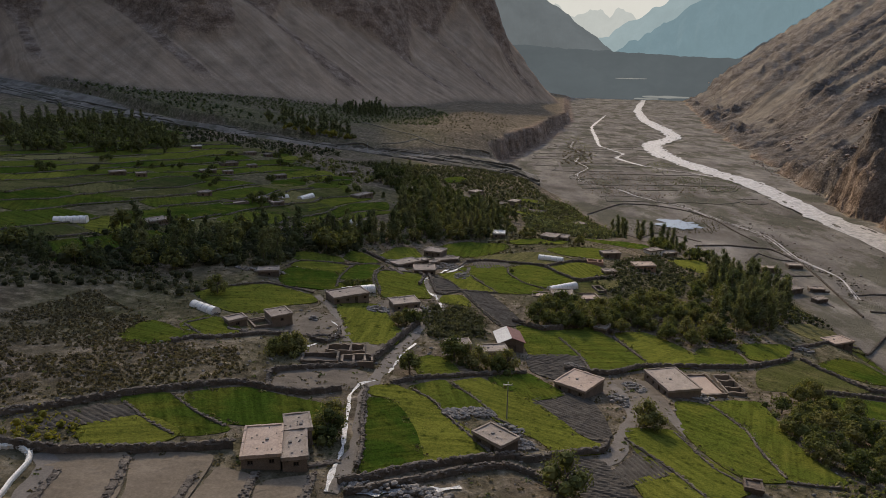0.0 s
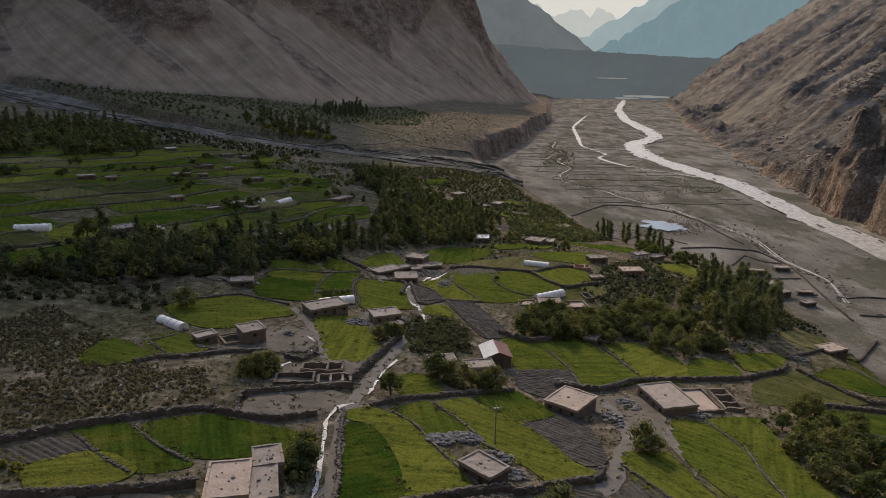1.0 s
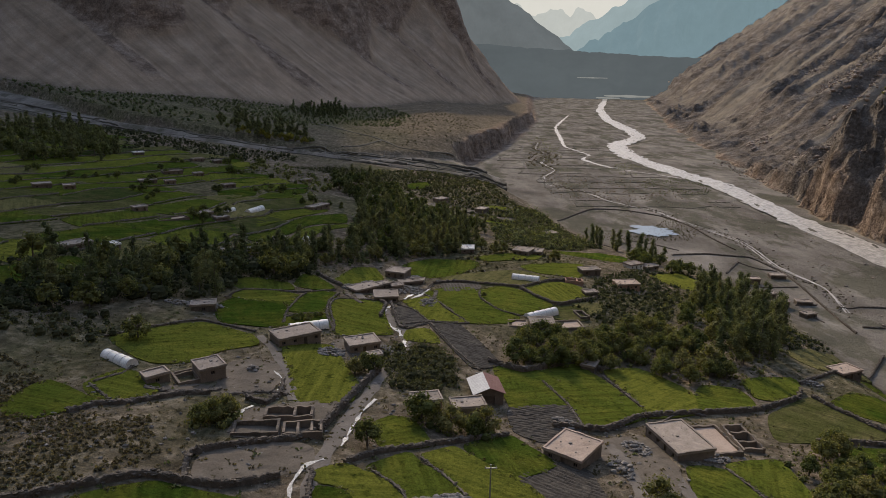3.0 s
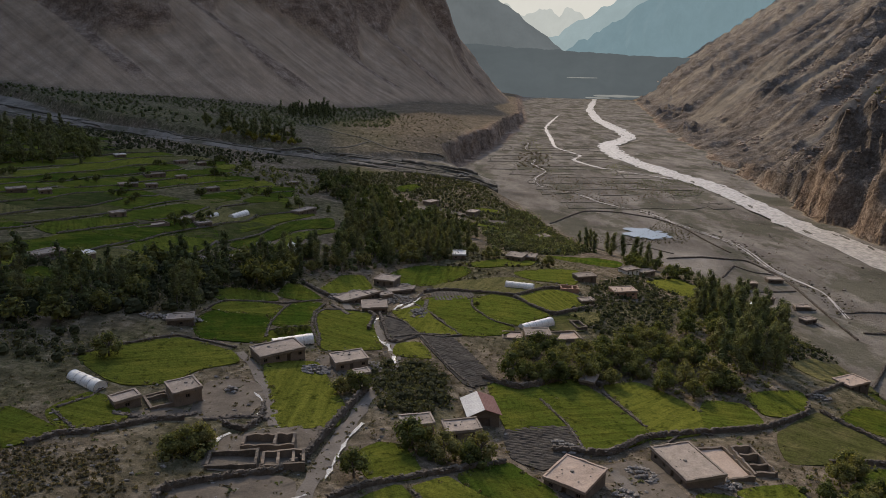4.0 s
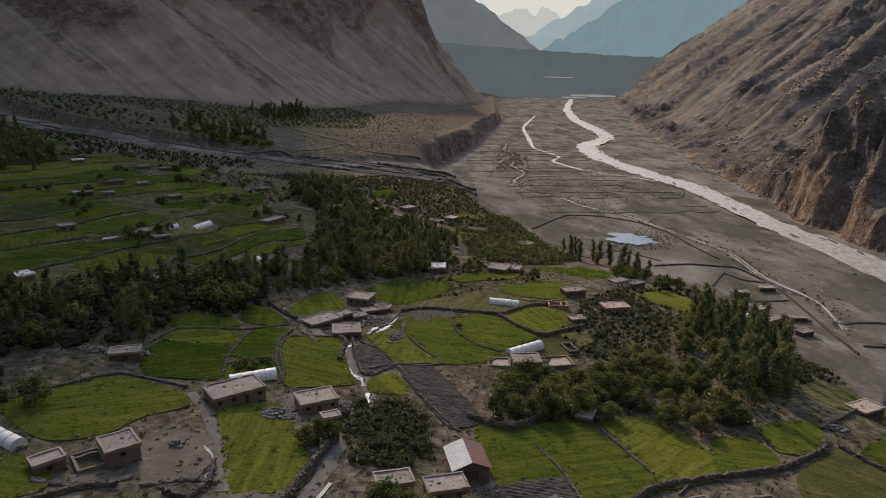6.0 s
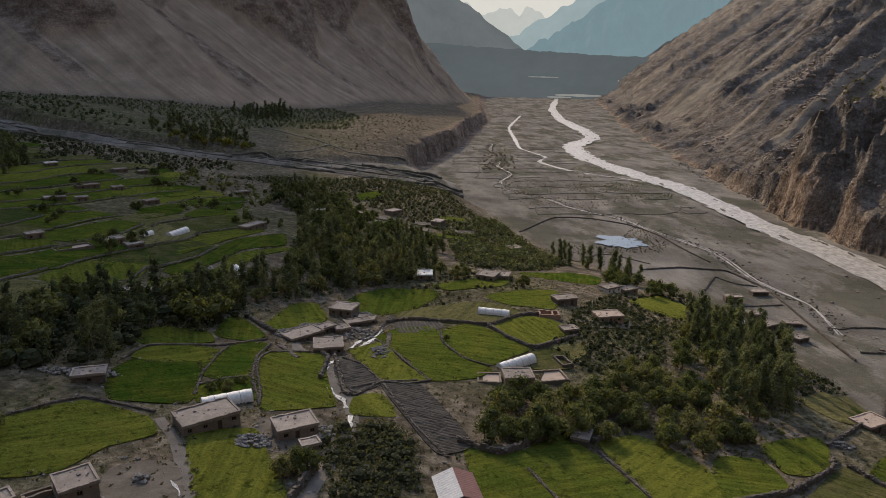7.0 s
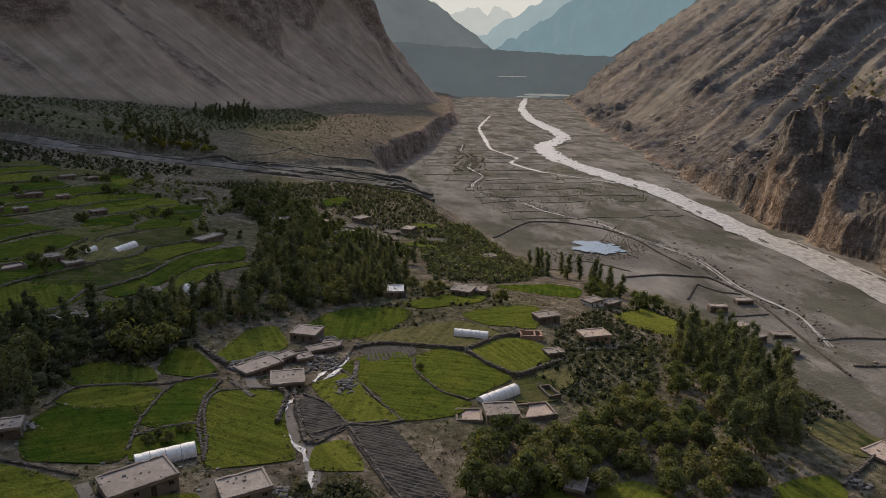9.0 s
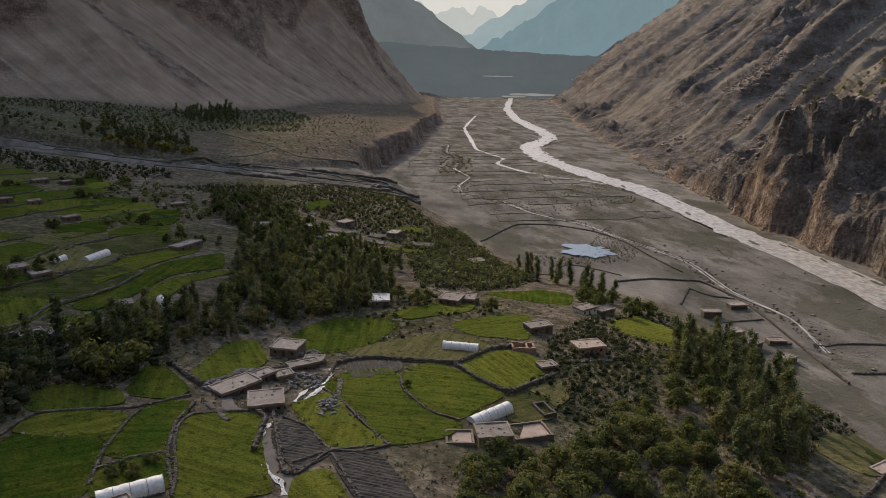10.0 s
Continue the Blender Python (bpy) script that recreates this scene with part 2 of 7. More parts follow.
def crop_material(name, dark, mid, yellow):
    m, nt, b = nodes_of(name)
    info = nt.nodes.new("ShaderNodeObjectInfo")
    n1 = noise_tex(nt, 0.13, 4, 0.55)
    n2 = noise_tex(nt, 1.9, 6, 0.8)
    n3 = noise_tex(nt, 0.55, 3, 0.6)
    deep = (mid[0] * 0.62, mid[1] * 0.86, mid[2] * 0.75)
    base = ramp(nt, info.outputs["Random"], [(0.0, deep), (0.35, mid), (0.7, tuple(0.5 * (a + c) for a, c in zip(mid, yellow))), (1.0, yellow)])
    col = mix(nt, ramp(nt, n1, [(0.42, (0, 0, 0)), (0.66, (0.8, 0.8, 0.8))]), base, yellow)
    col = mix(nt, ramp(nt, n3, [(0.26, (0.9, 0.9, 0.9)), (0.46, (0, 0, 0))]), col, dark)
    # drill rows, each field in its own direction
    geo = nt.nodes.new("ShaderNodeNewGeometry")
    turn = nt.nodes.new("ShaderNodeVectorRotate")
    turn.rotation_type = "Z_AXIS"
    nt.links.new(geo.outputs["Position"], turn.inputs["Vector"])
    nt.links.new(math_node(nt, "MULTIPLY", info.outputs["Random"], 47.0), turn.inputs["Angle"])
    rows = nt.nodes.new("ShaderNodeTexNoise")
    rows.inputs["Scale"].default_value, rows.inputs["Detail"].default_value = 1.0, 3.0
    squash = nt.nodes.new("ShaderNodeMapping")
    squash.inputs["Scale"].default_value = (0.9, 0.05, 0.05)
    nt.links.new(turn.outputs[0], squash.inputs[0])
    nt.links.new(squash.outputs[0], rows.inputs["Vector"])
    col = mix(nt, 1.0, col, ramp(nt, rows.outputs["Fac"], [(0.36, (0.74, 0.76, 0.74)), (0.62, (1.16, 1.14, 1.1))]), "MULTIPLY")
    # thin spots where the soil shows
    col = mix(nt, ramp(nt, noise_tex(nt, 0.32, 6, 0.75), [(0.64, (0, 0, 0)), (0.72, (0.6, 0.6, 0.6))]), col, (0.105, 0.085, 0.05))
    col = mix(nt, 1.0, col, ramp(nt, n2, [(0.30, (0.42, 0.44, 0.5)), (0.5, (0.9, 0.9, 0.9)), (0.72, (1.35, 1.33, 1.3))]), "MULTIPLY")
    hsv = nt.nodes.new("ShaderNodeHueSaturation")
    nt.links.new(math_node(nt, "ADD", math_node(nt, "MULTIPLY", info.outputs["Random"], 0.5), 0.78), hsv.inputs["Value"])
    nt.links.new(col, hsv.inputs["Color"])
    nt.links.new(hsv.outputs[0], b.inputs["Base Color"])
    b.inputs["Roughness"].default_value, b.inputs["Specular IOR Level"].default_value = 0.9, 0.0
    bump(nt, b, n2, 1.0, 0.4)
    return m


def ground_material():
    m, nt, b = nodes_of("ground")
    at = nt.nodes.new("ShaderNodeAttribute")
    at.attribute_name = "zone"
    sep = nt.nodes.new("ShaderNodeSeparateColor")
    nt.links.new(at.outputs["Color"], sep.inputs[0])
    flood_z, scree_z, green_z = sep.outputs
    big, mid_n, fine = noise_tex(nt, 0.035, 5), noise_tex(nt, 0.35, 5, 0.65), noise_tex(nt, 2.2, 5, 0.75)
    soil = ramp(nt, mid_n, [(0.28, (0.058, 0.045, 0.031)), (0.5, (0.128, 0.101, 0.072)), (0.72, (0.255, 0.207, 0.155))])
    silt = ramp(nt, noise_tex(nt, 0.05, 6, 0.62, (1.0, 0.35, 1.0)), [(0.3, (0.096, 0.084, 0.070)), (0.5, (0.150, 0.131, 0.109)), (0.7, (0.218, 0.192, 0.162))])
    fl = nt.nodes.new("ShaderNodeAttribute")
    fl.attribute_name = "flow"
    st = nt.nodes.new("ShaderNodeTexNoise")
    st.inputs["Scale"].default_value, st.inputs["Detail"].default_value, st.inputs["Roughness"].default_value = 1.0, 5.0, 0.65
    nt.links.new(fl.outputs["Vector"], st.inputs["Vector"])
    streak = st.outputs["Fac"]
    bare = nt.nodes.new("ShaderNodeAttribute")
    bare.attribute_name = "rock_and_shade"
    scree = ramp(nt, streak, [(0.30, (0.32, 0.24, 0.17)), (0.5, (0.46, 0.348, 0.252)), (0.72, (0.56, 0.44, 0.33))])
    rock = ramp(nt, noise_tex(nt, 0.06, 6, 0.7, (0.8, 0.8, 1.5)), [(0.3, (0.17, 0.125, 0.094)), (0.5, (0.34, 0.255, 0.195)), (0.7, (0.54, 0.43, 0.345))])
    geo = nt.nodes.new("ShaderNodeNewGeometry")
    nz = nt.nodes.new("ShaderNodeSeparateXYZ")
    nt.links.new(geo.outputs["Normal"], nz.inputs[0])
    steep = ramp(nt, math_node(nt, "ADD", nz.outputs[2], math_node(nt, "MULTIPLY", mid_n, 0.16)), [(0.70, (1, 1, 1)), (0.84, (0, 0, 0))])
    patchy = math_node(nt, "ADD", bare.outputs["Fac"], math_node(nt, "MULTIPLY", math_node(nt, "SUBTRACT", mid_n, 0.5), 0.8))
    scree = mix(nt, ramp(nt, patchy, [(0.35, (0, 0, 0)), (0.6, (1, 1, 1))]), scree, rock)
    scree = mix(nt, math_node(nt, "MULTIPLY", steep, at.outputs["Alpha"]), scree, rock)
    marsh = ramp(nt, noise_tex(nt, 0.03, 6, 0.7, (1.0, 0.5, 1.0)), [(0.50, (0, 0, 0)), (0.57, (1, 1, 1))])
    silt = mix(nt, math_node(nt, "MULTIPLY", marsh, 0.75), silt, (0.072, 0.068, 0.047))
    grass = ramp(nt, mid_n, [(0.36, (0.050, 0.050, 0.026)), (0.5, (0.095, 0.086, 0.046)), (0.68, (0.185, 0.158, 0.105))])
    col = mix(nt, green_z, soil, grass)
    col = mix(nt, ramp(nt, noise_tex(nt, 0.11, 5, 0.7), [(0.38, (0.6, 0.6, 0.6)), (0.54, (0, 0, 0))]), col, (0.055, 0.048, 0.030))
    col = mix(nt, flood_z, col, silt)
    # Two tints of one scree: the left is painted lighter to imitate haze.
    right_scree = mix(nt, 1.0, scree, (0.375, 0.415, 0.445), "MULTIPLY")
    haze_lifted_scree = mix(nt, 1.0, scree, (0.57, 0.55, 0.53), "MULTIPLY")
    col = mix(nt, scree_z, col, mix(nt, at.outputs["Alpha"], haze_lifted_scree, right_scree))
    blocks = ramp(nt, noise_tex(nt, 0.42, 7, 0.72), [(0.32, (0.45, 0.45, 0.45)), (0.5, (0.95, 0.95, 0.95)), (0.68, (1.6, 1.6, 1.6))])
    col = mix(nt, math_node(nt, "MULTIPLY", scree_z, math_node(nt, "ADD", math_node(nt, "MULTIPLY", bare.outputs["Fac"], 0.65), 0.2)), col, mix(nt, 1.0, col, blocks, "MULTIPLY"))
    col = mix(nt, 0.5, col, mix(nt, 1.0, col, ramp(nt, fine, [(0.2, (0.35, 0.35, 0.35)), (0.8, (1.75, 1.75, 1.75))]), "MULTIPLY"))
    col = mix(nt, 1.0, col, ramp(nt, big, [(0.3, (0.78, 0.78, 0.78)), (0.7, (1.2, 1.2, 1.2))]), "MULTIPLY")
    nt.links.new(col, b.inputs["Base Color"])
    b.inputs["Roughness"].default_value, b.inputs["Specular IOR Level"].default_value = 0.95, 0.0
    coarse = math_node(nt, "MULTIPLY", math_node(nt, "MULTIPLY", noise_tex(nt, 0.09, 6, 0.7), math_node(nt, "MULTIPLY", scree_z, math_node(nt, "ADD", bare.outputs["Fac"], 0.18))), 5.0)
    calm = math_node(nt, "SUBTRACT", 1.0, math_node(nt, "MULTIPLY", scree_z, math_node(nt, "SUBTRACT", 0.8, math_node(nt, "MULTIPLY", bare.outputs["Fac"], 0.6))))
    bump(nt, b, math_node(nt, "ADD", coarse, math_node(nt, "ADD", math_node(nt, "MULTIPLY", mid_n, calm), math_node(nt, "MULTIPLY", fine, 0.4))), 1.0, 1.2)
    return m


def water_material(name, colour, rough, scale, relief):
    m, nt, b = nodes_of(name)
    f = noise_tex(nt, scale, 4, 0.65, (1.0, 0.6, 1.0))
    g = noise_tex(nt, 0.08, 3)
    tone = mix(nt, g, tuple(c * 0.75 for c in colour), colour)
    nt.links.new(mix(nt, 1.0, tone, ramp(nt, f, [(0.35, (0.5, 0.5, 0.5)), (0.62, (1.2, 1.2, 1.2))]), "MULTIPLY"), b.inputs["Base Color"])
    b.inputs["Roughness"].default_value, b.inputs["Specular IOR Level"].default_value = rough, 0.4
    bump(nt, b, f, relief, 0.5)
    return m


# Far backdrop: a dark base whose emission colour paints the haze over it.
def haze_glow_material(name, base, haze_glow, spread=0.14, grain=0.009):
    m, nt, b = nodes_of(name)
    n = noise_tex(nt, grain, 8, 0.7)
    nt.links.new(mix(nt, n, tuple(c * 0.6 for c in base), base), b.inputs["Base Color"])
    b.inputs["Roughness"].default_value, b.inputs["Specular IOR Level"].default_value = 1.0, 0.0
    nt.links.new(mix(nt, n, tuple(c * (1 - spread) for c in haze_glow), tuple(c * (1 + spread) for c in haze_glow)), b.inputs["Emission Color"])
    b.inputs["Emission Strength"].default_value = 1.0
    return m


GROUND = ground_material()
CROP = crop_material("green_crop", (0.024, 0.033, 0.007), (0.055, 0.078, 0.014), (0.102, 0.103, 0.020))
DRYGRASS = crop_material("dry_grass", (0.034, 0.040, 0.014), (0.066, 0.070, 0.024), (0.115, 0.10, 0.045))
TILLED = surface("tilled_soil", (0.03, 0.025, 0.02), (0.056, 0.047, 0.037), (0.10, 0.086, 0.07), 0.4, 5, 0.95, 0.8, 0.15)
BUND = surface("bund_earth", (0.05, 0.045, 0.034), (0.085, 0.075, 0.058), (0.13, 0.115, 0.09), 0.3, 3, 0.95, 0.6, 0.15)
STONE = surface("dry_stone", (0.050, 0.040, 0.031), (0.108, 0.087, 0.068), (0.24, 0.20, 0.16), 0.8, 5, 0.92, 0.9, 0.2)
RUBBLE = surface("rubble", (0.09, 0.079, 0.067), (0.175, 0.155, 0.134), (0.34, 0.31, 0.275), 1.2, 6, 0.92, 0.8, 0.15)
MUD = surface("mud_plaster", (0.105, 0.080, 0.059), (0.165, 0.128, 0.097), (0.25, 0.20, 0.155), 0.5, 5, 0.95, 0.5, 0.06, vary=0.2)
ROOF = surface("mud_roof", (0.15, 0.12, 0.095), (0.235, 0.19, 0.152), (0.34, 0.28, 0.23), 0.5, 3, 0.95, 0.5, 0.06, vary=0.18)
PINK = surface("pink_earth", (0.21, 0.155, 0.118), (0.32, 0.24, 0.185), (0.42, 0.325, 0.26), 0.4, 3, 0.95, 0.5, 0.06)
ADOBE = surface("adobe_brick", (0.20, 0.12, 0.085), (0.30, 0.185, 0.13), (0.38, 0.25, 0.18), 0.6, 5, 0.95, 0.6, 0.08)
ROADDUST = surface("road_dust", (0.075, 0.064, 0.052), (0.118, 0.10, 0.083), (0.17, 0.146, 0.122), 0.3, 3, 0.95, 0.4, 0.06)
FALLOW = surface("fallow_earth", (0.080, 0.061, 0.042), (0.126, 0.098, 0.069), (0.20, 0.158, 0.115), 0.12, 1.6, 0.95, 0.5, 0.12)
YARD = surface("yard_earth", (0.058, 0.046, 0.034), (0.098, 0.079, 0.060), (0.17, 0.14, 0.11), 0.25, 2.5, 0.95, 0.6, 0.1)
PLASTIC = surface("polythene", (0.52, 0.48, 0.42), (0.63, 0.585, 0.51), (0.70, 0.66, 0.59), 0.6, 2, 0.45, 0.3, 0.05)
TIN = surface("tin_sheet", (0.30, 0.29, 0.28), (0.40, 0.39, 0.375), (0.50, 0.49, 0.47), 0.5, 3, 0.65, 0.2, 0.04)
RUST = surface("rusted_sheet", (0.115, 0.055, 0.045), (0.17, 0.085, 0.07), (0.22, 0.12, 0.10), 0.5, 3, 0.8, 0.2, 0.04)
WOOD = surface("old_wood", (0.05, 0.035, 0.025), (0.10, 0.075, 0.055), (0.17, 0.13, 0.10), 1.0, 8, 0.85, 0.4, 0.03)
DARKROOM = surface("dark_room", (0.012, 0.011, 0.01), (0.02, 0.018, 0.016), (0.03, 0.028, 0.025), 1, 4, 0.8, 0.1, 0.01)
BARK = surface("bark", (0.06, 0.05, 0.04), (0.12, 0.10, 0.085), (0.22, 0.195, 0.17), 1.5, 9, 0.95, 0.8, 0.05)
LEAF_POPLAR = leafy("poplar_leaves", (0.067, 0.075, 0.036), (0.182, 0.185, 0.089), (1.0, 1.06, 0.5), through_light=0.36)
LEAF_ROUND = leafy("orchard_leaves", (0.058, 0.066, 0.026), (0.170, 0.168, 0.062), (1.1, 1.14, 0.45), 0.035, 0.35, 0.38)
LEAF_SCRUB = leafy("scrub_leaves", (0.060, 0.051, 0.032), (0.150, 0.126, 0.080), (1.05, 1.0, 0.6))
LEAF_THORN = leafy("thorn_leaves", (0.036, 0.041, 0.022), (0.10, 0.10, 0.054), (1.1, 1.1, 0.6))
LEAF_YELLOW = leafy("yellow_leaves", (0.10, 0.10, 0.02), (0.24, 0.21, 0.05), (1.2, 1.2, 0.5))
RIVER = water_material("silty_river", (0.34, 0.30, 0.252), 0.6, 0.35, 1.0)
BROOK = water_material("bright_brook", (0.27, 0.27, 0.262), 0.3, 3.0, 0.5)
POND = water_material("still_pond", (0.05, 0.068, 0.076), 0.35, 1.0, 0.1)
CLIFFROCK = surface("river_boulder", (0.14, 0.10, 0.078), (0.24, 0.185, 0.145), (0.40, 0.33, 0.27), 0.3, 3, 0.92, 0.8, 0.2, vary=0.25)
STEEL = surface("grey_steel", (0.16, 0.16, 0.16), (0.24, 0.24, 0.24), (0.32, 0.32, 0.32), 1, 6, 0.5, 0.1, 0.01, 0.7)
# The second colour of each is painted haze, given off as glow.
FAR_BLUE = haze_glow_material("far_blue_haze_slopes", (0.02, 0.022, 0.024), (0.046, 0.076, 0.096))
FAR_DARK = haze_glow_material("far_haze_terrace", (0.006, 0.006, 0.006), (0.0265, 0.0345, 0.0415), 0.25, 0.003)
HAZE = haze_glow_material("white_haze_glow", (0.01, 0.01, 0.01), (0.19, 0.205, 0.212), 0.05)
FAR_SLATE = haze_glow_material("far_haze_flank", (0.05, 0.042, 0.036), (0.033, 0.0415, 0.0485), 0.3, 0.004)
FAR_PALE = haze_glow_material("far_pale_haze_slopes", (0.03, 0.03, 0.034), (0.080, 0.112, 0.130))
FAR_GRAVEL = haze_glow_material("far_haze_gravel", (0.05, 0.048, 0.045), (0.060, 0.068, 0.072), 0.3, 0.02)
FAR_SNOW = haze_glow_material("far_haze_peaks", (0.03, 0.03, 0.03), (0.135, 0.155, 0.165))

# ---- building blocks ----
class Shape:
    """Collects vertices and faces of one mesh."""

    def __init__(self):
        self.v, self.f, self.n = [], [], 0

    def add(self, verts, faces):
        self.v.extend(verts)
        self.f.extend([tuple(i + self.n for i in q) for q in faces])
        self.n += len(verts)

    def box(self, x0, y0, z0, x1, y1, z1, bevel=0.0):
        if bevel:
            a = bevel
            ring = [(x0 + a, y0), (x1 - a, y0), (x1, y0 + a), (x1, y1 - a), (x1 - a, y1), (x0 + a, y1), (x0, y1 - a), (x0, y0 + a)]
            top = [(min(max(x, x0 + a), x1 - a), min(max(y, y0 + a), y1 - a)) for x, y in ring]
            verts = [(x, y, z0) for x, y in ring] + [(x, y, z1 - a) for x, y in ring] + [(x, y, z1) for x, y in top]
            faces = [(i, (i + 1) % 8, 8 + (i + 1) % 8, 8 + i) for i in range(8)] + [(8 + i, 8 + (i + 1) % 8, 16 + (i + 1) % 8, 16 + i) for i in range(8)]
            faces += [(16, 17, 18, 19, 20, 21, 22, 23), (7, 6, 5, 4, 3, 2, 1, 0)]
            self.add(verts, faces)
        else:
            self.add([(x0, y0, z0), (x1, y0, z0), (x1, y1, z0), (x0, y1, z0), (x0, y0, z1), (x1, y0, z1), (x1, y1, z1), (x0, y1, z1)],
                     [(3, 2, 1, 0), (4, 5, 6, 7), (0, 1, 5, 4), (1, 2, 6, 5), (2, 3, 7, 6), (3, 0, 4, 7)])

    def rod(self, a, b, r0, r1, sides=6):
        a, b = Vector(a), Vector(b)
        turn = (b - a).to_track_quat("Z", "Y")
        ring = [turn @ Vector((math.cos(2 * math.pi * k / sides), math.sin(2 * math.pi * k / sides), 0)) for k in range(sides)]
        verts = [tuple(a + c * r0) for c in ring] + [tuple(b + c * r1) for c in ring]
        self.add(verts, [(k, (k + 1) % sides, sides + (k + 1) % sides, sides + k) for k in range(sides)] + [tuple(range(sides, 2 * sides))])

    def lump(self, x, y, z, rx, ry, rz, rng, rough=0.25):
        """An angular stone or clod of 14 faces."""
        pts = [(0, 0, -1), (0, 0, 1)] + [(math.cos(a), math.sin(a), s * 0.5) for s in (-1, 1) for a in (0.2, 1.5, 2.7, 3.9, 5.2)]
        pts = [(x + px * rx * rng.uniform(1 - rough, 1 + rough), y + py * ry * rng.uniform(1 - rough, 1 + rough), z + pz * rz * rng.uniform(1 - rough, 1 + rough)) for px, py, pz in pts]
        faces = []
        for k in range(5):
            j = (k + 1) % 5
            faces += [(0, 2 + j, 2 + k), (2 + k, 2 + j, 7 + j, 7 + k), (1, 7 + k, 7 + j)]
        self.add(pts, faces)

    def leaf(self, c, d, size, rng):
        """A clump of leaves: two crossed, bent blades round c that face d."""
        d = Vector(d)
        u = d.orthogonal().normalized()
        u.rotate(Matrix.Rotation(rng.uniform(0, 6.28), 3, d))
        w = d.cross(u)
        s = size * rng.uniform(0.6, 1.3)
        c = Vector(c)
        b = d * s * 0.35
        self.add([tuple(c - u * s), tuple(c - w * s * 0.7 + b), tuple(c + u * s), tuple(c + w * s * 0.7 + b)], [(0, 1, 2, 3)])

    def mesh(self, name, mat, smooth=False):
        me = bpy.data.meshes.new(name)
        me.from_pydata(self.v, [], self.f)
        me.materials.append(mat)
        if smooth:
            me.polygons.foreach_set("use_smooth", [True] * len(me.polygons))
        return me


def part(name, shape, mat, parent=None, label="", smooth=False):
    ob = new(name, shape.mesh(name, mat, smooth) if isinstance(shape, Shape) else shape)
    if parent is not None:
        ob.parent = parent
    return tagged(ob, label)


def thing(name, x, y, z, rot=0.0):
    ob = new(name)
    ob.empty_display_size = 0.5
    ob.matrix_world = pose(x, y, z, 0, 0, rot)
    return ob


def inside(px, py, poly):
    hit = np.zeros(np.shape(px), bool)
    for (ax, ay), (bx, by) in zip(poly, poly[1:] + poly[:1]):
        if ay != by:
            hit ^= ((ay > py) != (by > py)) & (px < (bx - ax) * (py - ay) / (by - ay) + ax)
    return hit


def smooth_line(pts, gap, closed=False):
    """Points every gap metres along a rounded polyline."""
    pts = [np.array(p, float) for p in pts]
    if closed:
        pts = [pts[-1]] + pts + [pts[0], pts[1]]
    else:
        pts = [2 * pts[0] - pts[1]] + pts + [2 * pts[-1] - pts[-2]]
    out = []
    for p0, p1, p2, p3 in zip(pts, pts[1:], pts[2:], pts[3:]):
        n = max(1, int(np.linalg.norm(p2 - p1) / gap))
        for k in range(n):
            t = k / n
            out.append(0.5 * (2 * p1 + (p2 - p0) * t + (2 * p0 - 5 * p1 + 4 * p2 - p3) * t * t + (3 * p1 - p0 - 3 * p2 + p3) * t ** 3) * 0.5 + 0.5 * (p1 + (p2 - p1) * t))
    if not closed:
        out.append(pts[-2])
    return np.array(out)


def ribbon(pts, width, lift, gap=0.8, cols=3, ragged=0.15, seed=1, crown=0.0, z_at=None):
    """A strip that lies on the ground along a line."""
    line = smooth_line(pts, gap)
    way = np.gradient(line, axis=0)
    way /= np.linalg.norm(way, axis=1)[:, None] + 1e-9
    nrm = np.stack([-way[:, 1], way[:, 0]], 1)
    s = np.linspace(-0.5, 0.5, cols)
    wob = 1 + ragged * vnoise(np.arange(len(line)) * 0.37, np.full(len(line), seed * 3.7), seed)
    wd = np.asarray(width) * wob if np.ndim(width) == 0 else np.interp(np.linspace(0, 1, len(line)), np.linspace(0, 1, len(width)), width) * wob
    p = line[:, None, :] + nrm[:, None, :] * (s[None, :, None] * wd[:, None, None])
    z = (height(p[..., 0], p[..., 1]) if z_at is None else z_at(p[..., 0], p[..., 1])) + lift + crown * (1 - (2 * s[None, :]) ** 2)
    v = np.concatenate([p, z[..., None]], -1).reshape(-1, 3)
    n, c = len(line), cols
    sh = Shape()
    sh.add(v.tolist(), [(i * c + k, i * c + k + 1, (i + 1) * c + k + 1, (i + 1) * c + k) for i in range(n - 1) for k in range(c - 1)])
    return sh


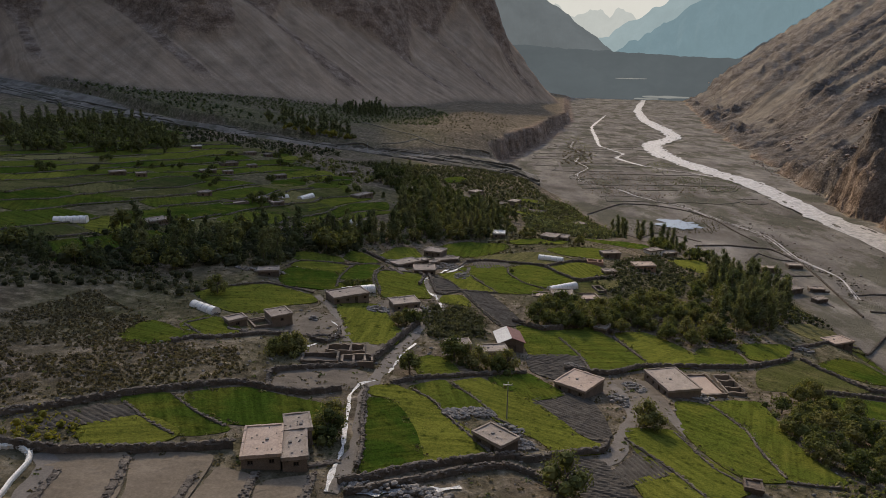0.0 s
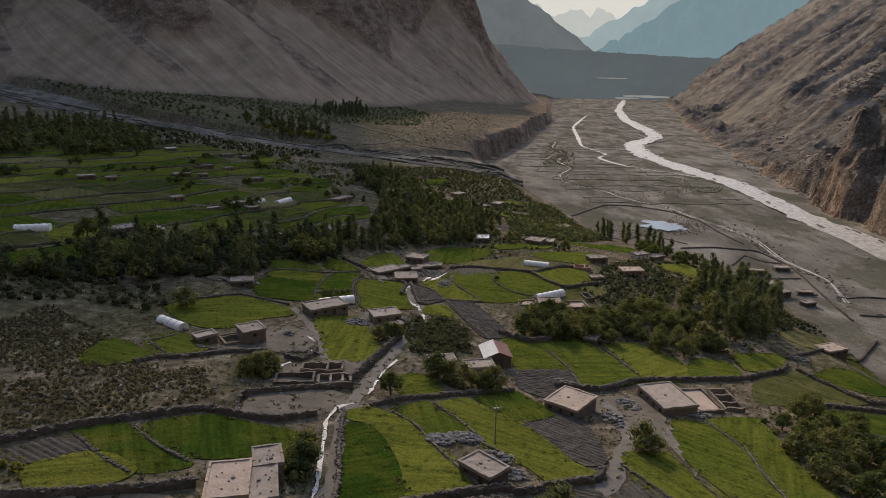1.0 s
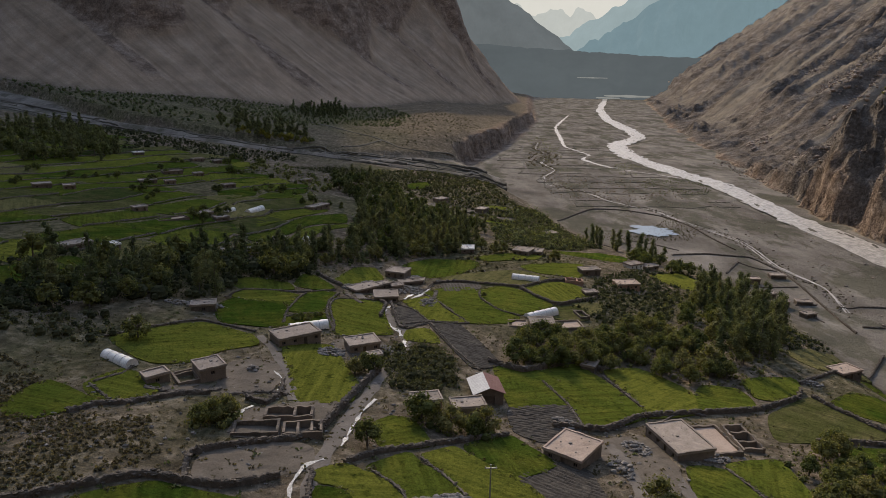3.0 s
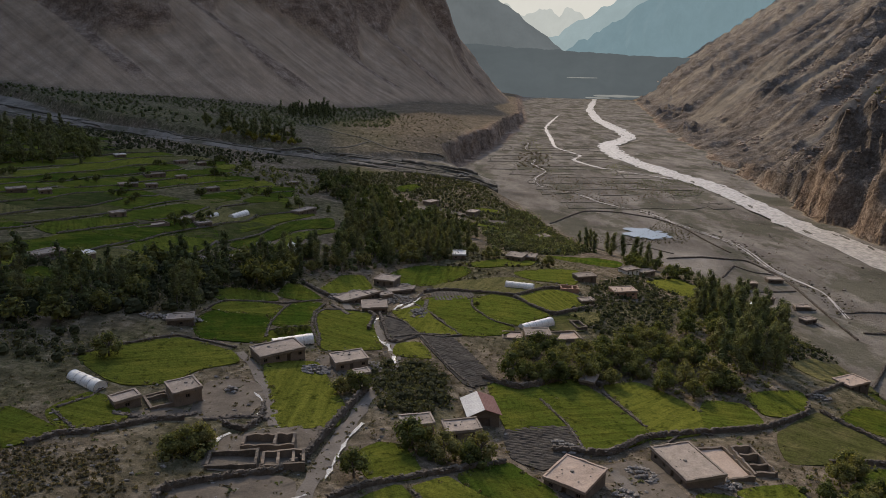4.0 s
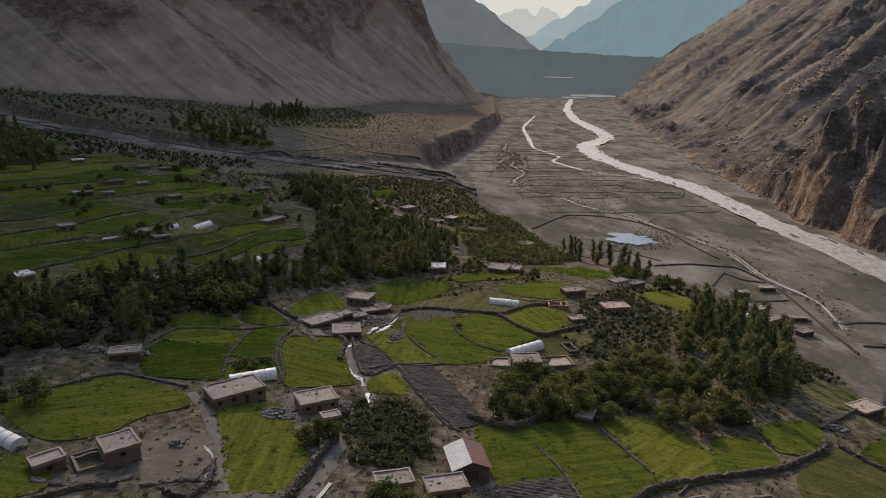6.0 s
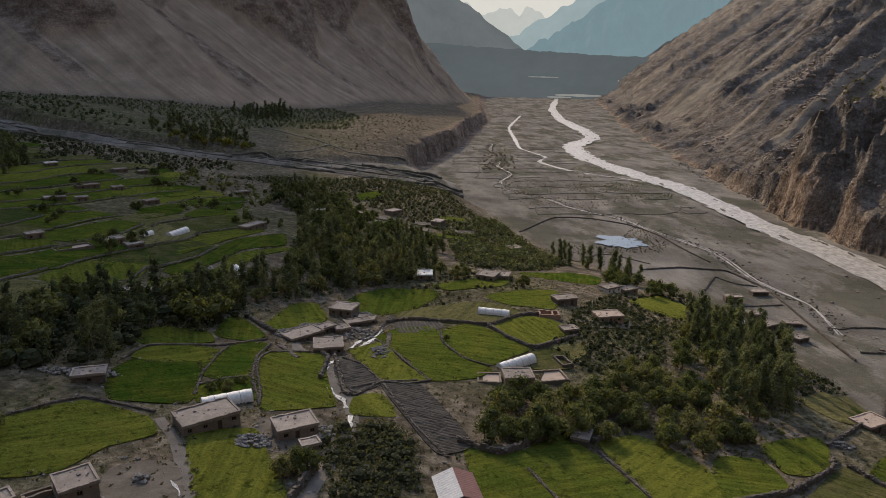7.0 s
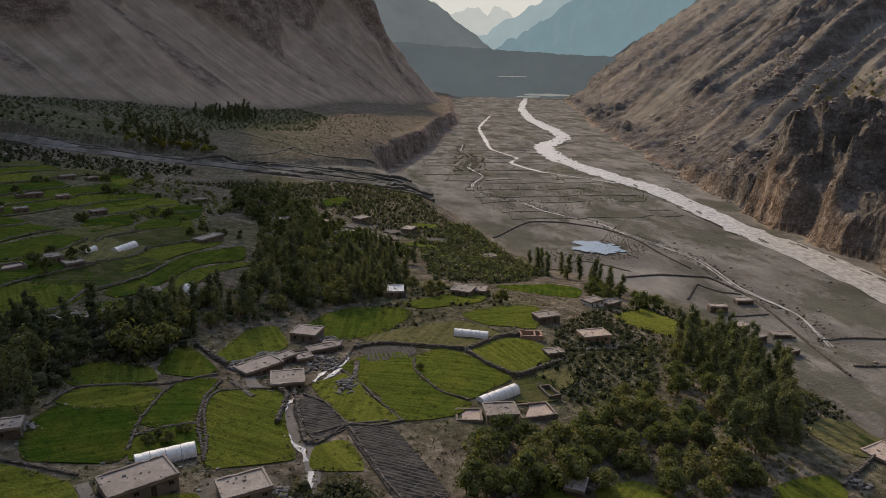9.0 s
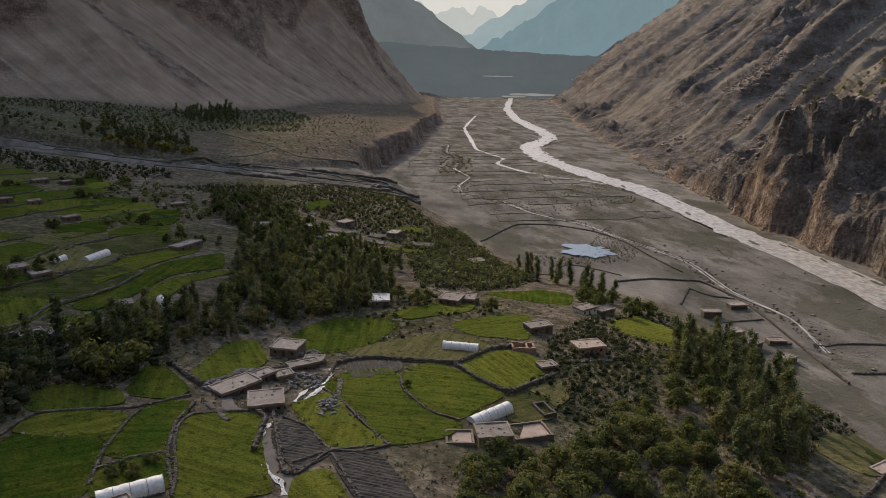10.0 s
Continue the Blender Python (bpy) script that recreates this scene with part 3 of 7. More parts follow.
def wall_shape(pts, high, thick, seed, gap=0.45, closed=False, rough=0.30):
    """A dry stone wall: an uneven body with stones of many sizes standing proud of it."""
    rng = random.Random(seed)
    line = smooth_line(pts, gap, closed)
    if closed:
        line = np.concatenate([line, line[:1]])
    way = np.gradient(line, axis=0)
    way /= np.linalg.norm(way, axis=1)[:, None] + 1e-9
    nrm = np.stack([-way[:, 1], way[:, 0]], 1)
    zs = height(line[:, 0], line[:, 1])
    sh, verts = Shape(), []
    for (x, y), (nx, ny), z in zip(line, nrm, zs):
        h = high * rng.uniform(1 - rough, 1 + rough)
        for s, k in ((-0.62, -0.4), (-0.5, 0.75 * h), (-0.3, h), (0.3, h * rng.uniform(0.9, 1.05)), (0.5, 0.75 * h), (0.62, -0.4)):
            o = s * thick + rng.uniform(-0.09, 0.09) * thick
            verts.append((x + nx * o + rng.uniform(-0.05, 0.05), y + ny * o, z + k))
    m = len(line)
    sh.add(verts, [(i * 6 + k, i * 6 + k + 1, i * 6 + k + 7, i * 6 + k + 6) for i in range(m - 1) for k in range(5)] + [(0, 1, 2, 3, 4, 5), tuple((m - 1) * 6 + k for k in (5, 4, 3, 2, 1, 0))])
    for (x, y), (nx, ny), z in zip(line, nrm, zs):
        for _ in range(2):
            r = rng.uniform(0.11, 0.29) * min(1.0, 0.6 + high * 0.4)
            side = rng.choice((-0.5, -0.2, 0.1, 0.35, 0.5)) * thick
            top = high if abs(side) < 0.4 * thick else high * rng.uniform(0.1, 0.9)
            sh.lump(x + nx * side + rng.uniform(-0.2, 0.2), y + ny * side, z + top * 0.97, r * 1.2, r, r * 0.7, rng)
    return sh


def stone_wall(pts, high=0.8, thick=0.6, seed=1, label="low dark dry stone wall between village fields", gap=0.45):
    return tagged(part("stone_wall", wall_shape(pts, 0.88 * high, 0.85 * thick, seed, gap), STONE), label, "wall", "dry stone walls")


def patch(poly, cell, lift, relief, seed, furrow=None):
    """A sheet over a plot of ground, its edge turned down into the soil."""
    xs, ys = [p[0] for p in poly], [p[1] for p in poly]
    mx, my = sum(xs) / len(xs), sum(ys) / len(ys)
    grown = [(px + 0.6 * (px - mx) / (math.dist((px, py), (mx, my)) + 0.1), py + 0.6 * (py - my) / (math.dist((px, py), (mx, my)) + 0.1)) for px, py in poly]
    line = smooth_line(grown, 1.0, True)
    ring = [tuple(p) for p in line]
    gx, gy = np.meshgrid(np.arange(min(xs) - 1, max(xs) + 1 + cell, cell), np.arange(min(ys) - 1, max(ys) + 1 + cell, cell), indexing="ij")
    jx, jy = gx + 0.3 * cell * vnoise(gx * 3.1, gy * 3.3, seed), gy + 0.3 * cell * vnoise(gx * 2.7, gy * 3.9, seed + 5)
    keep = inside(jx, jy, ring)
    z = height(jx, jy) + lift + relief * fbm(gx / 1.1, gy / 1.1, 3, seed) + relief * 1.5 * vnoise(gx / 6, gy / 6, seed + 2)
    if furrow is not None:
        ang, gap, deep = furrow
        across = jx * math.cos(radians(ang)) + jy * math.sin(radians(ang))
        z = z + deep * np.abs(np.sin(math.pi * across / gap)) * (0.75 + 0.35 * vnoise(gx / 0.7, gy / 0.7, seed + 9))
    idx = -np.ones(gx.shape, int)
    idx[keep] = np.arange(keep.sum())
    v = np.stack([jx[keep], jy[keep], z[keep]], 1).tolist()
    quads = keep[:-1, :-1] & keep[1:, :-1] & keep[1:, 1:] & keep[:-1, 1:]
    i, j = np.nonzero(quads)
    f = np.stack([idx[i, j], idx[i + 1, j], idx[i + 1, j + 1], idx[i, j + 1]], 1).tolist()
    sh = Shape()
    sh.add(v, f)
    edges = {(p, q) for f4 in f for p, q in zip(f4, f4[1:] + f4[:1])}
    rim = [(p, q) for p, q in edges if (q, p) not in edges]
    dense = smooth_line(grown, 0.2, True)
    for k in {p for e in rim for p in e}:
        q = dense[np.argmin((dense[:, 0] - v[k][0]) ** 2 + (dense[:, 1] - v[k][1]) ** 2)]
        sh.v[k] = [q[0], q[1], v[k][2]]
    for p, q in sorted(rim):
        n = sh.n
        sh.add([(sh.v[p][0], sh.v[p][1], sh.v[p][2] - lift - 0.4), (sh.v[q][0], sh.v[q][1], sh.v[q][2] - lift - 0.4)], [])
        sh.f.append((q, p, n, n + 1))
    return sh

# ---- land, river and distance ----
TERRACES = [(-50, 205), (-38, 232), (-30, 290), (-45, 335), (-105, 400), (-180, 440), (-260, 400), (-270, 260), (-160, 150), (-90, 150)]


def zone_of(x, y):
    edge = np.interp(y, BANK_Y, BANK_X)
    w = np.interp(y, [400, 560, 620], [12, 12, 6])
    flood = step(-1, 0, (x - edge) / w)
    up = np.interp(x, WASH_UP_X, WASH_UP)
    low = np.interp(x, WASH_X, WASH_LOW)
    wash = step(-4, 4, y - low) * step(-3, -9, y - up) * (x < edge + 20)
    d = polyline(x, y, FOOT)[0] + 10 * fbm(x / 120, y / 120, 3, 21)
    r = right_flow(x, y)[0]
    scree = np.maximum(step(-6, 10, d), step(-2.5, 0.5, r))
    scree = np.maximum(scree, step(1950, 2050, y))
    bluff = step(-3, 2, y - up) * step(14, 4, np.abs(x - edge)) * (y > 560)
    scree = np.maximum(scree, bluff)
    green = (y > up) * step(-15, -60, x - edge) * step(-5, -40, d) * (0.7 + 0.6 * fbm(x / 70, y / 45, 3, 91)) * step(30, -60, x)
    near = (y < low) * (x < edge) * np.clip(0.3 + 0.9 * fbm(x / 22, y / 22, 3, 95), 0, 0.95)
    near = np.maximum(near, 0.9 * inside(x, y, TERRACES))
    return np.maximum(flood, wash), scree, np.clip(np.maximum(green, near * (1 - flood)), 0, 1)


def ground_sheet():
    fine = np.radians(np.concatenate([np.arange(-46, 10, 0.26), np.arange(10, 46.01, 0.15)]))
    coarse = np.radians(np.concatenate([np.arange(50, 180, 5), np.arange(-180, -46, 5)]))
    ang = np.sort(np.concatenate([fine, coarse]))
    rad = [6.0, 14.0, 22.0, 30.0]
    while rad[-1] < 3500:
        rad.append(rad[-1] * (1.0066 if 290 < rad[-1] < 1450 else 1.0125))
    a, r = np.meshgrid(ang, np.array(rad), indexing="ij")
    x, y = r * np.sin(a), r * np.cos(a) - 6
    z = height(x, y)
    na, nr = a.shape
    co = np.stack([x, y, z], -1).reshape(-1, 3)
    idx = np.arange(na * nr).reshape(na, nr)
    nxt = np.roll(idx, -1, 0)
    quads = np.stack([idx[:, :-1], idx[:, 1:], nxt[:, 1:], nxt[:, :-1]], -1).reshape(-1, 4)[:, ::-1]
    hub = len(co)
    co = np.concatenate([co, [[0, -6, float(height(0.0, -6.0))]]])
    me = bpy.data.meshes.new("ground")
    me.from_pydata(co.tolist(), [], quads.tolist() + [(int(nxt[k, 0]), int(idx[k, 0]), hub) for k in range(na)][::1])
    f, s, g = zone_of(co[:, 0], co[:, 1])
    me.attributes.new("zone", "FLOAT_COLOR", "POINT")
    # 1 on the right mountain, 0 elsewhere: picks the scree tint
    brown = step(-4, 6, co[:, 0] - np.interp(co[:, 1], CLIFF_Y, CLIFF_X))
    d, slant, _, rise, gully = left_flow(co[:, 0], co[:, 1])
    r, run = right_flow(co[:, 0], co[:, 1])
    flow = np.where((r > 0)[:, None], np.stack([run / 6, r / 130, np.zeros(len(co))], 1), np.stack([slant / 12, d / 230, np.zeros(len(co))], 1))
    me.attributes.new("flow", "FLOAT_VECTOR", "POINT")
    me.attributes["flow"].data.foreach_set("vector", flow.astype(np.float32).ravel())
    # rock, plus gully stripes darkened with its colour in place of relief shading
    hard = np.where(r > 0, step(0.1, 0.6, vnoise(co[:, 0] / 70, co[:, 1] / 70, 59)) + step(50, 20, r) + 0.62 * step(0.2, 0.9, ridged(run / 38, np.maximum(r, 0) / 420, 3, 53)) * step(20, 60, r), np.maximum(0.9 * step(-2, 12, rise) * (rise > 0), 0.75 * gully))
    edge = np.interp(co[:, 1], BANK_Y, BANK_X)
    # the bluff takes the full, darker rock colour
    hard = np.where((co[:, 1] > 540) & (d < 5) & (np.abs(co[:, 0] - edge) < 16), 1.0, hard)
    me.attributes.new("rock_and_shade", "FLOAT", "POINT")
    me.attributes["rock_and_shade"].data.foreach_set("value", np.clip(hard, 0, 1).astype(np.float32))
    first = np.array([p[0] for p in quads.tolist()] + [hub] * na)
    me.polygons.foreach_set("use_smooth", (~((r[first] > 1) & (r[first] < 60))).tolist())
    me.attributes["zone"].data.foreach_set("color", np.stack([f, s, g, brown], 1).astype(np.float32).ravel())
    me.materials.append(GROUND)
    return tagged(new("ground", me), "stony valley floor under barren scree mountains", "ground", kind="structure")


ground_sheet()


def water_z(x, y):
    return flood_plane(x, y) - 0.55 + 0.05 * fbm(x / 3, y / 4, 2, 7)


tagged(part("river", ribbon(RIVER_MID, RIVER_WIDE, 0.0, 3.0, 9, 0.22, 3, 0.0, water_z), RIVER, smooth=True), "pale silty river braiding down the valley floor", "river", kind="structure")
tagged(part("river_arm", ribbon(SIDE_ARM, [2.5, 4, 3, 4.5, 3.5, 4, 3], 0.0, 3.0, 3, 0.6, 5, 0.0, water_z), RIVER, smooth=True), "thin side arm of the silty river", "river", kind="structure")
for off, wide, seed in ((0.0, 0.6, 9), (1.9, 0.4, 12), (-1.8, 0.35, 15)):
    line = [(px + off * math.sin(0.7 * k + seed), py) for k, (px, py) in enumerate(BRAID)]
    tagged(part("stream", ribbon(line, wide, 0.1, 1.2, 3, 1.0, seed, 0.0, water_z), RIVER, smooth=True), "shallow braid of water on gravel", "stream", kind="structure")
pond = Shape()
ring = []
for k in range(120):
    a = k * 0.05236
    q = 1 + 0.42 * float(fbm(np.array(2.2 * math.cos(a) + 7), np.array(2.2 * math.sin(a)), 4, 77))
    ring.append((118 + 10.5 * q * math.cos(a), 348 + 10 * q * math.sin(a), -17.05))
pond.add(ring + [(118, 348, -17.05)], [(k, (k + 1) % 120, 120) for k in range(120)])
tagged(part("pond", pond, POND), "still blue pond on the gravel flat", "pond", kind="structure")


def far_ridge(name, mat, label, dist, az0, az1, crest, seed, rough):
    """A range of mountains, or the haze sheet: a rising face with gullies, seen under the crest's angle."""
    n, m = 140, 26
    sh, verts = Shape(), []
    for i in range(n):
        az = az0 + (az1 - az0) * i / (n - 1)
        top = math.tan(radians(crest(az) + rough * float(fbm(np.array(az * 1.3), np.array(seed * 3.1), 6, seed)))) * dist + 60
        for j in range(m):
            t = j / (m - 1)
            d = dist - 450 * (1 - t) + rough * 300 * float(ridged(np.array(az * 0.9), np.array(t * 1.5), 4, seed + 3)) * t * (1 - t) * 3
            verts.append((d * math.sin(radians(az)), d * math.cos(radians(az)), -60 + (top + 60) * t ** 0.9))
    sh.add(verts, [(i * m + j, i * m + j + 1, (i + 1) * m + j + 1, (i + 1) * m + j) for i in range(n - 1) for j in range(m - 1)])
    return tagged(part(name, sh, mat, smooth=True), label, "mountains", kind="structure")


# Backdrops whose distance haze is painted into their glow.
far_ridge("backdrop", FAR_BLUE, "mountain slope beyond the valley with blue haze painted as glow", 2950, 10, 40, lambda a: 1.4 + 0.62 * max(a - 13.6, -2) if a < 30 else 11.5, 3, 0.25)
far_ridge("backdrop", FAR_PALE, "mountain slope further off with paler haze painted as glow", 3150, 8, 40, lambda a: 1.8 + 0.6 * max(a - 11.8, -2) if a < 30 else 12.6, 5, 0.25)
far_ridge("backdrop", FAR_SNOW, "distant snowy peaks with white haze painted as glow", 3350, 0, 26, lambda a: 4.0 + 0.35 * math.sin(a * 1.1) - 0.10 * abs(a - 8), 9, 0.42)
far_ridge("backdrop", FAR_SLATE, "mountain flank running down to the valley with slate haze painted as glow", 2650, -4, 18.0, lambda a: max(-3.0, min(9.0, 4.6 - (a - 7.7) * 0.714)), 17, 0.12)
# An added glowing sheet that covers the sky gap as white haze.
far_ridge("backdrop", HAZE, "glowing sheet for bright white haze over the far valley", 3850, -6, 32, lambda a: 9.5, 21, 0.1)
far_ridge("backdrop", FAR_DARK, "terrace that closes the valley with dark haze painted as glow", 2330, 4, 30, lambda a: 1.0 - 0.05 * (a - 12), 15, 0.09)

# Gravel strips on the terrace, their haze also painted as glow.
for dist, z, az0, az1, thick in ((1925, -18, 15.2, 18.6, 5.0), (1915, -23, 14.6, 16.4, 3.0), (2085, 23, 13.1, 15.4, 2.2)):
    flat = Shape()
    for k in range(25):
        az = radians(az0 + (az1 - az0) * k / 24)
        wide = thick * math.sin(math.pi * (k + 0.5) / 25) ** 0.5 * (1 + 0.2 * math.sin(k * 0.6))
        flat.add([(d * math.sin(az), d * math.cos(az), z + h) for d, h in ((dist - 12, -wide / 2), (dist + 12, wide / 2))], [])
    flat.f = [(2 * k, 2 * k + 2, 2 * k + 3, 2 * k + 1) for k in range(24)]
    tagged(part("backdrop", flat, FAR_GRAVEL), "pale strip of gravel far up the valley with haze painted as glow", "gravel", kind="structure")

# ---- kinds of things ----
PLOTS = []


BORDERS = []


def crop_field(poly, seed):
    PLOTS.append(poly)
    if poly[0][1] < 240:
        edge = random.Random(seed)
        BORDERS.extend((px + edge.uniform(-0.5, 0.5), py + edge.uniform(-0.5, 0.5)) for px, py in smooth_line(poly, 0.7, True) if edge.random() < 0.75)
    cx, cy = poly[0]
    ob = part("crop_field", patch(poly, 0.6 if cy < 230 else 1.1, 0.14, 0.05, seed), CROP)
    tagged(ob, "bright green crop field edged with loose stones", "field", "terraced fields", "stuff")


def dry_plot(poly, seed):
    PLOTS.append(poly)
    tagged(part("grass_plot", patch(poly, 0.9, 0.15, 0.08, seed), DRYGRASS), "dull olive grass plot between stone walls", "field", "terraced fields", "stuff")


def tilled_plot(poly, angle, seed):
    PLOTS.append(poly)
    tagged(part("tilled_plot", patch(poly, 0.24, 0.05, 0.03, seed, (angle, 0.85, 0.24)), TILLED), "dark tilled plot with raised planting rows", "field", "tilled plots", "stuff")


def house(x, y, w, d, rot, h, label, roof=ROOF, walls=MUD, seed=1, doors=1, windows=2, rim=0.18, sunk=0.8, bits=True):
    """A flat-roofed mud house: walls with openings, roof slab behind a low rim, beams, door and windows."""
    rng = random.Random(seed)
    x0, y0, x1, y1 = -w / 2, -d / 2, w / 2, d / 2
    base = min(ground_z(x + a, y + b) for a in (x0, x1) for b in (y0, y1))
    top = ground_z(x, y) + h
    h = top - base
    ob = thing("house", x, y, base, rot)
    tagged(ob, label, "house", "village houses")
    body = Shape()
    # front wall, split round its openings
    slots = []
    n = doors + windows
    for k in range(n):
        c = x0 + w * (k + 0.5) / n + rng.uniform(-0.15, 0.15)
        slots.append((c - 0.32, c + 0.32, 0.0 if k == (n // 2 if doors else -1) else h - 1.2, h - (0.5 if k == (n // 2 if doors else -1) else 0.6)))
    t, edge = 0.4, x0
    for a, b, lo, hi in slots:
        body.box(edge, y0, -sunk, a, y0 + t, h - 0.25)
        if lo > 0:
            body.box(a, y0, -sunk, b, y0 + t, lo)
        else:
            body.box(a, y0, -sunk, b, y0 + t, max(0.05, h - 1.95))
        body.box(a, y0, hi, b, y0 + t, h - 0.25)
        edge = b
    body.box(edge, y0, -sunk, x1, y0 + t, h - 0.25)
    body.box(x0, y0 + t, -sunk, x0 + t, y1, h - 0.25)
    body.box(x1 - t, y0 + t, -sunk, x1, y1, h - 0.25)
    body.box(x0 + t, y1 - t, -sunk, x1 - t, y1, h - 0.25)
    for _ in range(int((w + d) * 2)):
        sx = rng.choice((x0 - 0.02, x1 + 0.02))
        body.lump(sx, rng.uniform(y0, y1), rng.uniform(-0.1, 0.4), 0.12, 0.25, 0.18, rng)
    part("wall", body, walls, ob)
    rf = Shape()
    o = 0.16
    cells = 8
    grid = [(x0 - o + (w + 2 * o) * i / cells, y0 - o + (d + 2 * o) * j / cells) for i in range(cells + 1) for j in range(cells + 1)]
    zz = [h + rng.uniform(-0.035, 0.035) for _ in grid]
    rf.add([(a, b, z) for (a, b), z in zip(grid, zz)], [(i * 9 + j, (i + 1) * 9 + j, (i + 1) * 9 + j + 1, i * 9 + j + 1) for i in range(cells) for j in range(cells)])
    rf.box(x0 - o, y0 - o, h - 0.27, x1 + o, y1 + o, h - 0.06)
    part("roof", rf, roof, ob)
    if rim:
        rm = Shape()
        for a, b, c, e in ((x0 - o, y0 - o, x1 + o, y0 - o + 0.28), (x0 - o, y1 + o - 0.28, x1 + o, y1 + o), (x0 - o, y0 - o + 0.28, x0 - o + 0.28, y1 + o - 0.28), (x1 + o - 0.28, y0 - o + 0.28, x1 + o, y1 + o - 0.28)):
            long_x = c - a > e - b
            n = max(2, int(max(c - a, e - b) / 0.9))
            for k in range(n):
                s0, s1 = k / n, (k + 1) / n
                z = h + rim * rng.uniform(0.5, 1.1)
                if long_x:
                    rm.box(a + (c - a) * s0, b, h - 0.05, a + (c - a) * s1, e, z)
                else:
                    rm.box(a, b + (e - b) * s0, h - 0.05, c, b + (e - b) * s1, z)
        part("roof_rim", rm, roof, ob)
    for a, b, lo, hi in slots:
        pane = Shape()
        if lo > 0:
            pane.box(a, y0 + 0.22, lo, b, y0 + 0.27, hi)
            win = part("window", pane, DARKROOM, ob, "dark unlit window")
            fr = Shape()
            for q in ((a, y0 + 0.12, lo, a + 0.07, y0 + 0.21, hi), (b - 0.07, y0 + 0.12, lo, b, y0 + 0.21, hi), (a + 0.07, y0 + 0.12, hi - 0.07, b - 0.07, y0 + 0.21, hi), (a + 0.07, y0 + 0.12, lo, b - 0.07, y0 + 0.21, lo + 0.07), ((a + b) / 2 - 0.03, y0 + 0.12, lo + 0.07, (a + b) / 2 + 0.03, y0 + 0.21, hi - 0.07)):
                fr.box(*q)
            part("frame", fr, WOOD, win)
        else:
            for k in range(4):
                pane.box(a + 0.64 * k / 4 + 0.01, y0 + 0.2, max(0.05, h - 1.95), a + 0.64 * (k + 1) / 4 - 0.01, y0 + 0.26, hi)
            part("door", pane, WOOD, ob, "weathered plank door")
    for k in range(int(w / 1.2)):
        bx = x0 + 0.6 + k * 1.2
        beam = Shape()
        beam.rod((bx, y0 - 0.22, h - 0.34), (bx, y0 + 0.1, h - 0.34), 0.06, 0.06)
        part("roof_beam", beam, WOOD, ob)
    if bits and min(w, d) > 2.5:
        hatch = Shape()
        hx, hy = rng.uniform(-0.2, 0.25) * w, rng.uniform(-0.2, 0.2) * d
        hatch.box(hx - 0.2, hy - 0.2, h - 0.02, hx + 0.2, hy + 0.2, h + 0.18, 0.04)
        part("smoke_vent", hatch, RUBBLE, ob, "pale stone smoke vent on the roof")
        heap = Shape()
        for _ in range(7):
            heap.lump(rng.uniform(x0 + 0.5, x1 - 0.5), rng.uniform(y0 + 0.5, y1 - 0.5), h + 0.06, rng.uniform(0.05, 0.16), rng.uniform(0.05, 0.14), 0.07, rng)
        tagged(part("roof_rubble", heap, RUBBLE, ob), kind="stuff")
    return ob


def pen(x, y, w, d, rot, h, label, mat=MUD, seed=1, floor=None, cross=()):
    """A roofless yard of mud walls; cross: inner walls across it."""
    rng = random.Random(seed)
    base = min(ground_z(x + a, y + b) for a in (-w / 2, w / 2) for b in (-d / 2, d / 2))
    h = ground_z(x, y) + h - base
    ob = thing("walled_yard", x, y, base, rot)
    tagged(ob, label, "yard", "walled yards")
    x0, y0, x1, y1, t = -w / 2, -d / 2, w / 2, d / 2, 0.4
    runs = [(x0, y0, x1, y0 + t), (x0, y1 - t, x1, y1), (x0, y0 + t, x0 + t, y1 - t), (x1 - t, y0 + t, x1, y1 - t)]
    for way, at in cross:
        runs.append((x0 + t, at - t / 2, x1 - t, at + t / 2) if way == "x" else (at - t / 2, y0 + t, at + t / 2, y1 - t))
    for a, b, c, e in runs:
        s, verts = Shape(), []
        n = max(3, int(max(c - a, e - b) / 0.6))
        for k in range(n + 1):
            z = h * rng.uniform(0.88, 1.05)
            if c - a > e - b:
                px = a + (c - a) * k / n
                verts += [(px, b, -0.6), (px, b + 0.03, z), (px, e - 0.03, z * 0.98), (px, e, -0.6)]
            else:
                py = b + (e - b) * k / n
                verts += [(a, py, -0.6), (a + 0.03, py, z), (c - 0.03, py, z * 0.98), (c, py, -0.6)]
        s.add(verts, [(4 * k + q, 4 * k + q + 1, 4 * k + q + 5, 4 * k + q + 4) for k in range(n) for q in range(3)] + [(0, 1, 2, 3), (4 * n + 3, 4 * n + 2, 4 * n + 1, 4 * n)])
        part("wall", s, mat, ob)
    if floor is not None:
        s = Shape()
        s.box(x0 + t, y0 + t, -0.4, x1 - t, y1 - t, floor * h)
        part("floor", s, PINK if mat is not STONE else ROADDUST, ob, "trodden pale earth floor")
    return ob


